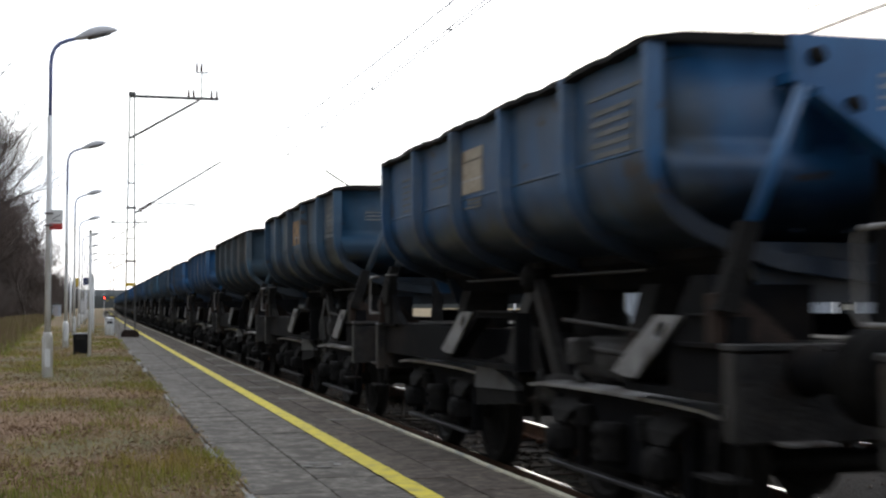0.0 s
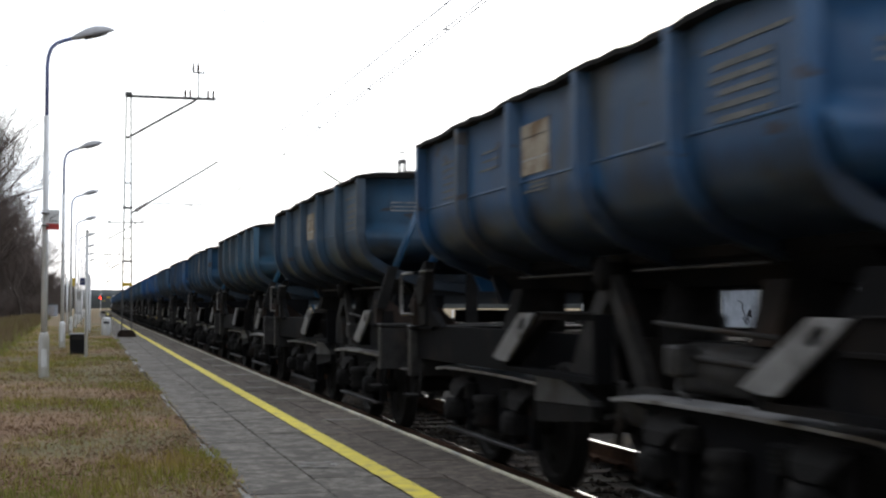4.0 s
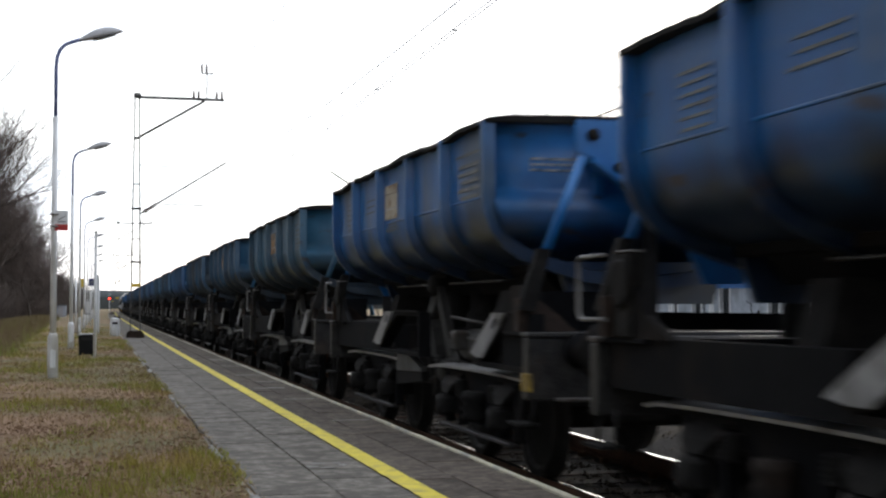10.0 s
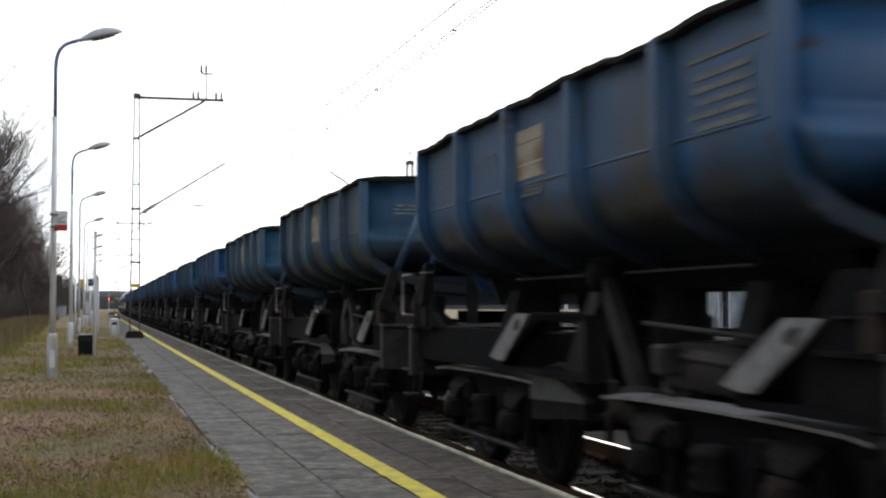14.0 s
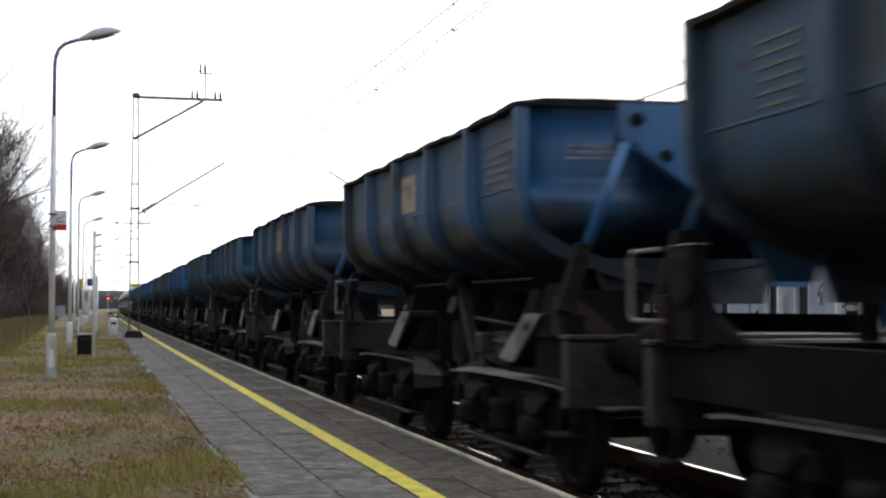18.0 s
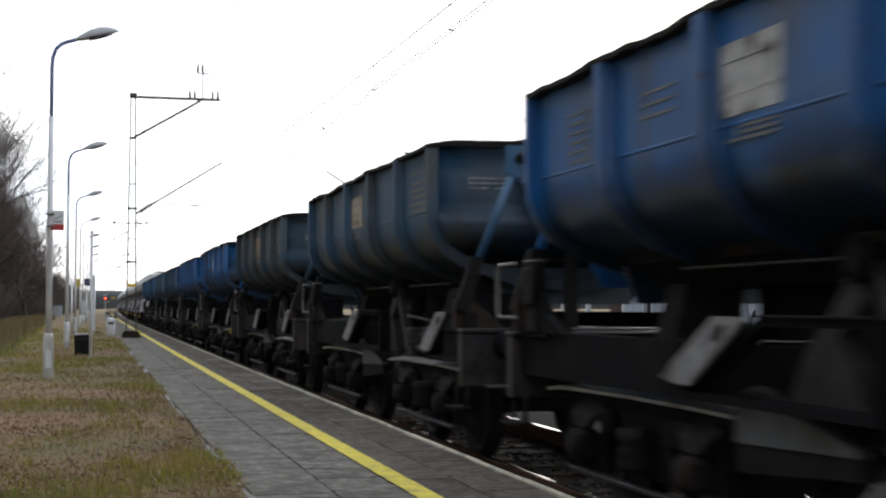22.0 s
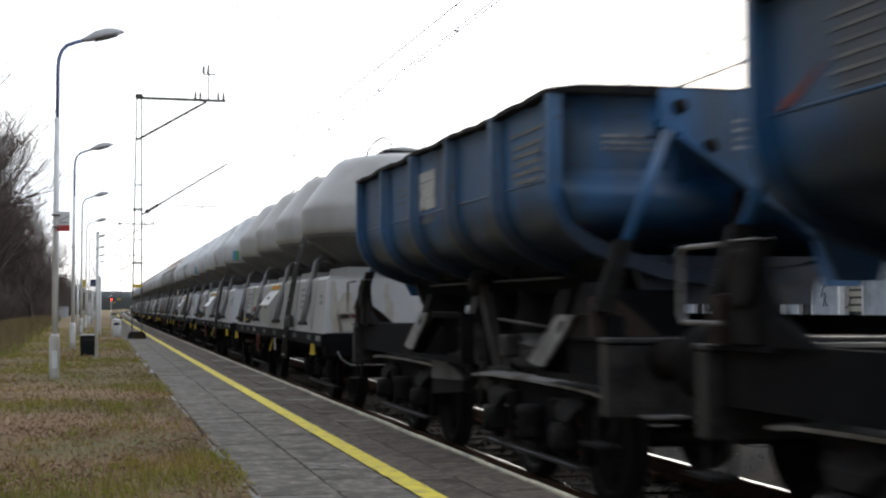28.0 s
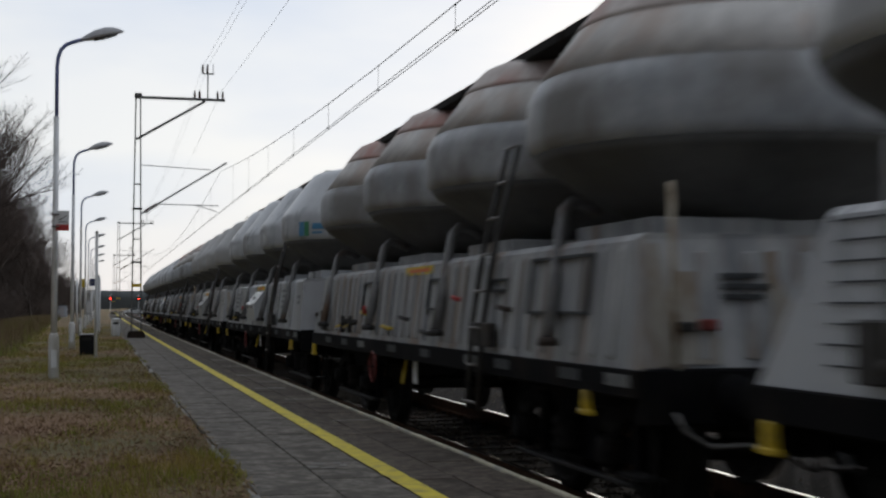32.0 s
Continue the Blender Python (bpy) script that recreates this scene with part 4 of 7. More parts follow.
def catenary():
    first = catenary_mast(pose(1.27 + bend(47.9), 47.9, 0))
    for y, x in ((121.0, 1.45), (197.0, 1.4), (-26.0, 1.27)):
        copy_thing(first, pose(x + bend(y), y, 0))
    other = catenary_mast(pose(TRACK_2 + 3.1 + bend(50), 50.0, 0, 0, 0, 180), False, 6.55)
    for y in (123.0, 199.0, -24.0):
        copy_thing(other, pose(TRACK_2 + 3.1 + bend(y), y, 0, 0, 0, 180))
    # wires: contact pair and carrier with droppers on each track
    spans = ((-26.0, 47.9), (47.9, 121.0), (121.0, 197.0), (197.0, 275.0))
    for k, (x0, shift, top) in enumerate(((4.12, 0.0, 5.82), (TRACK_2 + 0.05, 2.1, 5.82))):
        ob = thing("overhead_line", "thin dark overhead contact wires with droppers", "wire", "overhead lines")
        for a, b in spans:
            a, b = a + shift, b + shift
            mid, half = (a + b) / 2, (b - a) / 2
            ys = [a + (b - a) * i / 16 for i in range(17)]
            carrier = [(x0 + bend(y), y, top - 1.15 + 1.15 * ((y - mid) / half) ** 2) for y in ys]
            part("carrier_wire", Shape().tube(carrier, 0.0075, 5, False), wire_mat, ob)
            for dx in (-0.03, 0.03):
                part("contact_wire", Shape().tube([(x0 + dx + bend(y), y, 4.37 + 0.02 * abs(y - mid) / half) for y in ys], 0.0095 if k else 0.0060, 5, False), wire_mat, ob)
            for i in range(1, 16, 2 if k else 1):
                y, z = ys[i], carrier[i][2]
                s = Shape().tube([(x0 + bend(y), y, z), (x0 + bend(y), y, 4.37)], 0.0035, 4, False)
                s.box(x0 - 0.012 + bend(y), x0 + 0.012 + bend(y), y - 0.01, y + 0.01, z - 0.01, z + 0.01)
                s.box(x0 - 0.034 + bend(y), x0 + 0.034 + bend(y), y - 0.008, y + 0.008, 4.368, 4.384)
                part("dropper", s, wire_mat, ob)
    ob = thing("feeder_line", "thin feeder wires strung high between the masts", "wire")
    for x0, z0 in ((3.66, 9.55), (3.50, 9.55), (4.1, 8.62)):
        for a, b in spans[:3]:
            mid, half = (a + b) / 2, (b - a) / 2
            part("feeder_wire", Shape().tube([(x0 + bend(y), y, z0 - 0.9 + 0.9 * ((y - mid) / half) ** 2) for y in [a + (b - a) * i / 12 for i in range(13)]], 0.0042, 4, False), wire_mat, ob)


lamp_row()
number_sign()
litter_bins()
sign_posts()
catenary()


# ---- the goods train ----
# Wagon space: x across (minus is the platform side), y along (plus is away), z above the rail.
DUMP_L, SILO_L = 9.82, 12.875
HALF = 3.46           # half the length of the tub
TUB = [(-1.30, 2.84), (-1.30, 2.26), (-1.283, 2.12), (-1.235, 2.00), (-1.155, 1.905), (-1.05, 1.835), (-0.92, 1.785), (-0.55, 1.665), (0.0, 1.60)]
TUB = TUB + [(-x, z) for x, z in TUB[-2::-1]]


def offset_profile(prof, d):
    """The outline of the tub moved outwards by d."""
    out = []
    for i, (x, z) in enumerate(prof):
        a, b = prof[max(i - 1, 0)], prof[min(i + 1, len(prof) - 1)]
        tx, tz = b[0] - a[0], b[1] - a[1]
        k = math.hypot(tx, tz)
        out.append((x + d * tz / k, z - d * tx / k))
    return out


def wheelset(parent, y):
    s = Shape()
    s.tube([(-1.05, 0, 0), (1.05, 0, 0)], 0.075, 10)
    for sx in (-1, 1):
        prof = [(0.10, sx * 0.70), (0.37, sx * 0.715), (0.40, sx * 0.69), (0.485, sx * 0.685), (0.485, sx * 0.715), (0.46, sx * 0.73), (0.455, sx * 0.82), (0.40, sx * 0.82), (0.37, sx * 0.79), (0.12, sx * 0.83)]
        s.revolve(prof, 24, (0, 0, 0), "x", False)
        for k in range(2):
            a = math.pi * k + 0.5
            s.box(sx * 0.80 - 0.02, sx * 0.80 + 0.02, math.cos(a) * 0.25 - 0.05, math.cos(a) * 0.25 + 0.05, math.sin(a) * 0.25 - 0.05, math.sin(a) * 0.25 + 0.05)
    ob = part("wheelset", s, wheel_steel, parent, "worn steel wheel pair on its axle")
    ob.location = (0, y, 0.46)
    return ob


def bogie(parent, y, base=0.95, top=None):
    """Cast bogie: long bright-topped side flanges, horn plates, axle boxes, springs, wheel pairs."""
    s = Shape().box(-1.0, 1.0, -0.22, 0.22, 0.50, 0.74, 0.02)
    ob = part("bogie", s, bogie_grime, parent, "dark grimy cast-steel bogie")
    ob.location = (0, y, 0)
    for sx in (-1, 1):
        x = sx * 1.00
        frame_side = Shape().prism([(-base - 0.62, 0.83), (-base - 0.62, 0.79), (-base - 0.3, 0.74), (-base + 0.30, 0.74), (-0.40, 0.62), (-0.36, 0.34), (0.36, 0.34), (0.40, 0.62), (base - 0.30, 0.74), (base + 0.3, 0.74), (base + 0.62, 0.79), (base + 0.62, 0.83)], x - 0.03, x + 0.03, "x")
        flange = Shape()
        rows = [(-base - 0.72, 0.815), (-base - 0.5, 0.835), (-base, 0.845), (0, 0.85), (base, 0.845), (base + 0.5, 0.835), (base + 0.72, 0.815)]
        for yy, z in rows:
            flange.v += [(sx * 0.96, yy, z - 0.02), (sx * 1.12, yy, z - 0.034), (sx * 1.125, yy, z - 0.012), (sx * 0.96, yy, z + 0.006)]
        flange.f = [(i * 4 + k, i * 4 + (k + 1) % 4, i * 4 + 4 + (k + 1) % 4, i * 4 + 4 + k) for i in range(len(rows) - 1) for k in range(4)] + [(0, 1, 2, 3), (24, 25, 26, 27)]
        flange.smooth = [False] * len(flange.f)
        boxes, horns, coils = [], [], []
        for e in (-1, 1):
            c = e * base
            # tapering horn plates lean out over the axle boxes
            horn = Shape()
            for p, q, z, xx in ((-0.31, 0.31, 0.775, 1.03), (-0.20, 0.20, 0.66, 1.13), (-0.11, 0.11, 0.585, 1.15)):
                horn.v += [(sx * xx, c + p, z), (sx * xx, c + q, z), (sx * (xx - 0.05), c + q, z - 0.01), (sx * (xx - 0.05), c + p, z - 0.01)]
            horn.f = [(i * 4 + k, i * 4 + (k + 1) % 4, i * 4 + 4 + (k + 1) % 4, i * 4 + 4 + k) for i in range(2) for k in range(4)] + [(0, 1, 2, 3), (8, 9, 10, 11)]
            horn.smooth = [False] * len(horn.f)
            horns.append(horn)
            b = Shape().box(sx * 1.10 - 0.1, sx * 1.10 + 0.07, c - 0.11, c + 0.11, 0.37, 0.57, 0.035)
            b.revolve([(0.105, sx * 1.16), (0.105, sx * 1.185), (0.085, sx * 1.215), (0.04, sx * 1.225)], 14, (0, c, 0.47), "x")
            boxes.append(b)
            for d in (-0.225, 0.225):
                frame_side.prism([(c + d - 0.05, 0.76), (c + d + 0.05, 0.76), (c + d + 0.04, 0.30), (c + d - 0.04, 0.30)], sx * 0.99, sx * 1.07, "x")
            prof = []
            for k in range(5):
                prof += [(0.062, 0.57 + k * 0.03), (0.08, 0.585 + k * 0.03)]
            coils.append(Shape().revolve(prof + [(0.062, 0.72)], 8, (sx * 1.06, c - 0.33 * e, 0)))
        nest = Shape().revolve([(0.10, 0.38), (0.135, 0.42), (0.10, 0.46), (0.135, 0.50), (0.10, 0.54), (0.135, 0.58), (0.11, 0.64)], 10, (sx * 1.09, 0, 0))
        stay = Shape().box(sx * 1.09 - 0.035, sx * 1.09 + 0.035, -base - 0.28, base + 0.28, 0.265, 0.295, 0.006)
        block = Shape().prism([(-base + 0.475, 0.62), (-base + 0.56, 0.64), (-base + 0.60, 0.46), (-base + 0.56, 0.28), (-base + 0.475, 0.30), (-base + 0.495, 0.46)], sx * 0.73, sx * 0.83, "x")
        if sx > 0:
            # the side turned away from the platform is one casting
            for other in [flange, nest, stay] + boxes + horns + coils:
                frame_side.add(other.v, other.f)
            part("side_frame", frame_side, bogie_grime, ob)
            continue
        part("side_frame", frame_side, dark_steel, ob)
        part("top_flange", flange, top or flange_steel, ob, "" if top else "worn top flange with its highlight in the colour")
        part("spring_nest", nest, grime, ob)
        part("stay_bar", stay, bogie_grime, ob)
        part("brake_block", block, rust, ob, "rust-red brake block")
        for k in (0, 1):
            part("horn_plate", horns[k], grime, ob, "tapering greasy horn plate")
            part("axle_box", boxes[k], grime, ob, "rounded greasy axle box")
            part("coil_spring", coils[k], grime, ob)
    wheelset(ob, -base)
    wheelset(ob, base)


def buffers(parent, end, z=1.06):
    """Two buffers, the coupling and the brake hoses of one wagon end; end: y of the headstock."""
    e = 1 if end > 0 else -1
    for sx in (-0.875, 0.875):
        s = Shape().revolve([(0.13, end), (0.13, end + e * 0.03), (0.105, end + e * 0.04), (0.10, end + e * 0.34)], 14, (sx, 0, z), "y")
        s.revolve([(0.075, end + e * 0.3), (0.075, end + e * 0.54)], 12, (sx, 0, z), "y")
        b = part("buffer", s, dark_steel, parent)
        part("buffer_plate", Shape().revolve([(0.08, end + e * 0.53), (0.215, end + e * 0.555), (0.225, end + e * 0.575), (0.2, end + e * 0.60)], 18, (sx, 0, z), "y"), grime, b, "greasy dark buffer plate")
    s = Shape().prism([(end, z - 0.06), (end + e * 0.3, z - 0.05), (end + e * 0.42, z + 0.02), (end + e * 0.40, z + 0.12), (end + e * 0.33, z + 0.1), (end + e * 0.34, z + 0.03), (end, z + 0.06)], -0.04, 0.04, "x")
    s.tube([(-0.05, end + e * 0.34, z), (-0.05, end + e * 0.5, z - 0.22), (0.05, end + e * 0.5, z - 0.22), (0.05, end + e * 0.34, z)], 0.025, 6)
    part("screw_coupling", s, grime, parent)
    for sx in (-0.4, 0.35):
        part("brake_hose", Shape().tube([(sx, end, z - 0.15), (sx, end + e * 0.2, z - 0.17), (sx * 0.95, end + e * 0.36, z - 0.36), (sx * 0.9, end + e * 0.52, z - 0.40), (sx * 0.85, end + e * 0.58, z - 0.28)], 0.025, 7), tyre_mat, parent)


def end_y(z):
    """The end wall stands back from the end flange, swells out below its crease and runs in under the tub."""
    k = min(1.0, max(0.0, (2.33 - z) / 0.20))
    return HALF - 0.04 + 0.13 * k * k * (3 - 2 * k) + 0.02 * min(1.0, max(0.0, (2.13 - z) / 0.1)) - 0.5 * max(0.0, (2.03 - z) / 0.4) ** 1.4


def tub_shape():
    inner = offset_profile(TUB, -0.02)
    s = Shape()
    n = len(TUB)
    for e in (-1, 1):
        s.v += [(x, e * HALF, z) for x, z in TUB]
    s.f = [(i, i + 1, n + i + 1, n + i) for i in range(n - 1)]
    s.smooth = [True] * (n - 1)
    k = len(s.v)
    for e in (-1, 1):
        s.v += [(x, e * (HALF - 0.02), z) for x, z in inner]
    s.f += [(k + i, k + n + i, k + n + i + 1, k + i + 1) for i in range(n - 1)]
    s.smooth += [True] * (n - 1)
    return s


def rib_shape(w=0.12, d=0.09):
    """A pressed rib that follows the tub's outline."""
    pts = TUB[:8]
    outer = offset_profile(TUB, d)[:8]
    s = Shape()
    for (x, z), (ox, oz) in zip(pts, outer):
        s.v += [(x + 0.004, -w / 2, z), (ox, -w / 2 + 0.02, oz), (ox, w / 2 - 0.02, oz), (x + 0.004, w / 2, z)]
    s.f = [(i * 4 + k, i * 4 + k + 1, i * 4 + k + 5, i * 4 + k + 4) for i in range(7) for k in range(3)] + [(0, 1, 2, 3), (28, 29, 30, 31)]
    s.smooth = [False] * len(s.f)
    return s


def end_wall(e):
    """Upright above, running in below."""
    s = Shape()
    half = TUB[:2] + TUB[2:len(TUB) // 2 + 1]
    for i in range(1, 7):
        # more rows over the crease
        half.append((-1.30, 2.26 + 0.014 * i))
        half.append((-1.283 - 0.0026 * i, 2.12 + 0.021 * i))
    half.append((-1.26, 2.06))
    half.sort(key=lambda p: -p[1])
    for d in (0.0, 0.024):
        for x, z in half:
            s.v += [(x + 0.003, e * (end_y(z) - d), z), (-x - 0.003, e * (end_y(z) - d), z)]
    n = len(half)
    for k in (0, 2 * n):
        s.f += [(k + 2 * i, k + 2 * i + 1, k + 2 * i + 3, k + 2 * i + 2) for i in range(n - 1)]
    s.f += [(0, 1, 2 * n + 1, 2 * n)] + [(2 * i + k, 2 * i + 2 + k, 2 * n + 2 * i + 2 + k, 2 * n + 2 * i + k) for i in range(n - 1) for k in (0, 1)]
    s.smooth = [True] * len(s.f)
    return s


def text_block(parent, x, y0, y1, z, lines, h, mat, facing="x", gap=1.7, seed=1, name="stencilled_writing"):
    """A block of stencilled writing too small to read: rows of bars hung on a hairline."""
    rng = random.Random(seed)
    pts = [(y0, z)]
    for i in range(lines):
        b = y1 - rng.uniform(0, 0.3) * (y1 - y0)
        zz = z - i * h * gap
        pts += [(b, zz), (b, zz - h), (y0 + 0.003, zz - h)]
        if i < lines - 1:
            pts.append((y0 + 0.003, zz - h * gap))
    pts.append((y0, z - (lines - 1) * h * gap - h))
    part(name, Shape().prism(pts, x - 0.003, x + 0.003, facing), mat, parent, "faded stencilled writing")


def stone_heap(seed, crest, lean):
    """A heap of stone that fills the tub: crest is its height over the rim, lean shifts it along."""
    load = Shape()
    nx, ny = 15, 52
    for j in range(ny):
        y = -HALF + 0.03 + (2 * HALF - 0.06) * j / (ny - 1)
        for i in range(nx):
            x = -1.27 + 2.54 * i / (nx - 1)
            hump = (1 - (x / 1.27) ** 2) * crest * min(1, (HALF - abs(y)) / 0.8) * (1 + 0.35 * math.sin(y * 1.5 + lean) + 0.3 * noise.noise((y * 0.9, seed, 2)))
            load.v.append((x, y, 2.755 + hump + 0.07 * noise.noise((x * 2.2, y * 1.6, 5 + seed)) + 0.045 * noise.noise((x * 7, y * 7, seed))))
    load.f = [(j * nx + i, j * nx + i + 1, (j + 1) * nx + i + 1, (j + 1) * nx + i) for j in range(ny - 1) for i in range(nx - 1)]
    load.smooth = [False] * len(load.f)
    return load.mesh("stone_load", stone_load)


def rim_shape(sx, seed):
    """The top edge stands out over the ribs and is beaten out of true by loading."""
    rim = Shape()
    for i in range(72):
        y = -HALF - 0.03 + (2 * HALF + 0.06) * i / 71
        dz = 0.045 * noise.noise((y * 0.8, sx * 3, seed)) + 0.022 * noise.noise((y * 4, sx, 2 + seed)) + 0.010 * noise.noise((y * 13, sx, 7 + seed))
        dx = 0.03 * noise.noise((y * 0.7, sx, 8 + seed))
        a, b, z = sx * 1.275, sx * (1.385 + dx), 2.852 + dz
        rim.v += [(a, y, z - 0.03), (b, y, z - 0.030 + 0.015 * noise.noise((y * 5, seed, 1))), (b, y, z + 0.004), (a, y, z + 0.022)]
    rim.f = [(i * 4 + k, i * 4 + (k + 1) % 4, i * 4 + 4 + (k + 1) % 4, i * 4 + 4 + k) for i in range(71) for k in range(4)] + [(0, 1, 2, 3), (284, 285, 286, 287)]
    rim.smooth = [False] * len(rim.f)
    return rim.mesh("rim", grime)


def skid_plate(ob, y):
    """Pale slanting plate with a round-ended slot, before its dark bracket box."""
    p = Shape()
    n = 12
    hole = [(0.085 * math.cos(a), 0.042 * math.sin(a)) for a in [2 * math.pi * k / n for k in range(n)]]
    quad = [(0.38, 0.99), (0.20, 0.965), (0.03, 0.965), (-0.13, 1.055), (-0.29, 1.145), (-0.45, 1.235), (-0.60, 1.325), (-0.44, 1.33), (-0.28, 1.33), (-0.12, 1.25), (0.05, 1.165), (0.22, 1.08)]
    ring = [(-0.33 + u, 1.245 + w - 0.35 * u) for u, w in hole][::-1]
    ring = ring[1:] + ring[:1]
    for d in (0, 0.025):
        p.v += [(-1.235 - d, y + u, w) for u, w in quad] + [(-1.235 - d, y + u, w) for u, w in ring]
    for i in range(n):
        j = (i + 1) % n
        p.f += [(i, j, n + j, n + i), (2 * n + i, 3 * n + i, 3 * n + j, 2 * n + j), (i, 2 * n + i, 2 * n + j, j), (n + i, n + j, 3 * n + j, 3 * n + i)]
    p.smooth = [False] * len(p.f)
    part("skid_plate", p, skid_steel, ob, "slanting worn grey skid plate with a slot")


def dump_wagon():
    ob = thing("dump_wagon", "blue steel side-tipping wagon with a ribbed tub full of stone", "wagon", "tipping wagons")
    tub = part("tub", tub_shape(), SIDE["M"], ob)
    rib = rib_shape().mesh("rib", SIDE["M"])
    for y in (-2.09, -0.70, 0.70, 2.09):
        part("rib", rib, None, tub, at=pose(0, y, 0))
    n = len(TUB)
    outer = offset_profile(TUB, 0.09)
    inside = offset_profile(TUB, -0.012)
    for e in (-1, 1):
        wall = end_wall(e)
        ring = Shape()
        for d in (-0.045, 0.028):
            ring.v += [(x, e * (HALF + d), z) for x, z in inside] + [(x, e * (HALF + d), z) for x, z in outer]
        for i in range(n - 1):
            a, b, c, d = i, i + n, i + 2 * n, i + 3 * n
            ring.f += [(a, a + 1, c + 1, c), (b, d, d + 1, b + 1), (a, b, b + 1, a + 1), (c, c + 1, d + 1, d)]
        ring.smooth = [False] * len(ring.f)
        part("end_flange", ring, SIDE["M"], tub)
        part("end_rim", Shape().prism([(-1.36, 2.825), (-1.36, 2.855), (-1.16, 2.885), (-0.7, 2.895), (0.7, 2.895), (1.16, 2.885), (1.36, 2.855), (1.36, 2.825)], e * HALF - 0.07, e * HALF + 0.085), grime, tub, "dark crusted end rim")
        # stiffeners and the belly frame below the end wall
        part("end_wall", wall, END["M"], tub)
        for x in (-0.42, -0.08) if e < 0 else ():
            part("end_stiffener", Shape().prism([(e * (HALF - 0.045), 2.80), (e * (HALF + 0.02), 2.78), (e * (HALF + 0.02), 2.2), (e * (HALF - 0.10), 1.80), (e * (HALF - 0.45), 1.80), (e * (HALF - 0.07), 2.25)], x - 0.035, x + 0.035, "x"), END["M"], tub)
        part("belly_frame", Shape().prism([(-0.74, 1.74), (-0.62, 1.40), (0.62, 1.40), (0.74, 1.74)], e * (HALF - 0.16), e * (HALF - 0.10)), END["M"], tub, "blue belly frame below the end wall")
    for sx in (-1, 1):
        part("rim", rim_shape(sx, 0), grime, tub, "bent dark top edge crusted with dirt")
    part("stone_load", stone_heap(0, 0.26, 0.0), stone_load, ob, "heaped dusty crushed stone")
    for e in (-1, 1):
        y = e * 4.04
        # the plate hangs from the tub's pivot side: one flank runs far down, turned about at the other end
        out = [(-0.82, 2.785), (0.82, 2.785), (0.82, 1.95), (0.60, 1.52), (0.34, 1.52), (0.24, 1.87), (-0.70, 2.50), (-0.82, 2.54)]
        shield = Shape().prism([(-e * x, z) for x, z in out], y - 0.02, y + 0.02)
        shield.prism([(-e * x, z) for x, z in ((0.24, 1.83), (0.24, 1.87), (-0.70, 2.50), (-0.70, 2.46))], y - 0.07, y + 0.07)
        shield.box(-0.62, 0.62, min(y, e * HALF), max(y, e * HALF), 2.60, 2.66)
        plate = part("end_shield", shield, PAINT["M"], ob, "large slanting end plate")
        for x, z in ((-0.69, 2.67), (-0.48, 2.42), (0.48, 2.42), (0.69, 2.67)) if e < 0 else ():
            part("trunnion", Shape().revolve([(0.048, y + e * 0.02), (0.048, y + e * 0.05), (0.02, y + e * 0.06)], 10, (x, 0, z), "y"), grime, plate, "dark greasy trunnion")
        part("end_pillar", Shape().prism([(-0.20, 1.19), (-0.07, 1.19), (-0.07, 2.4), (-0.16, 2.4)], e * (HALF + 0.30), e * (HALF + 0.36)), grime, ob, "dark greasy end pillar")
        if e < 0:
            text_block(plate, y + e * 0.023, -0.31, -0.02, 2.60, 4, 0.020, stencil_pale, "y", 2.9, 4)
        part("tipping_arm", Shape().tube([(0.79, y + e * 0.06, 2.50), (1.10, y + e * 0.06, 1.74), (1.24, y + e * 0.06, 1.20)], 0.04, 8), PAINT["M"], ob, "slanting tubular tipping arm")
        arm = part("tipping_arm", Shape().tube([(-0.79, y + e * 0.06, 2.50), (-1.10, y + e * 0.06, 1.74)], [0.036, 0.040], 8), PAINT["M"], ob, "slanting tubular tipping arm")
        part("arm_fork", Shape().prism([(-1.05, 1.80), (-1.15, 1.81), (-1.30, 1.36), (-1.18, 1.34)], y + e * 0.02, y + e * 0.10), grime, arm, "greasy brown lower fork")
        part("arm_foot", Shape().prism([(-1.29, 1.44), (-1.17, 1.46), (-0.98, 1.32), (-0.84, 1.195), (-1.29, 1.195)], y - 0.05, y + 0.05), foot_mat, ob, "rust-brown bracket of the tipping arm")
        part("gusset", Shape().prism([(e * 3.15, 1.19), (e * 3.50, 1.33), (e * 3.70, 1.54), (e * 3.90, 1.54), (e * 4.12, 1.19)], -1.20 - 0.03, -1.20 + 0.03, "x"), dark_steel, ob)
        if e > 0:
            part("handhold", Shape().tube([(-1.32, 3.90, 1.30), (-1.33, 4.30, 1.30), (-1.33, 4.34, 1.34), (-1.33, 4.34, 1.65), (-1.33, 4.30, 1.69), (-1.32, 3.90, 1.69)], 0.014, 7), bare_steel, ob, "worn steel corner handhold")
        st = Shape().tube([(-1.22, e * 3.95, 0.75), (-1.24, e * 3.95, 0.52), (-1.24, e * 4.25, 0.52), (-1.22, e * 4.25, 0.75)], 0.016, 6)
        st.box(-1.24 - 0.1, -1.24 + 0.06, e * 4.1 - 0.16, e * 4.1 + 0.16, 0.515, 0.535)
        part("footstep", st, grime, ob)
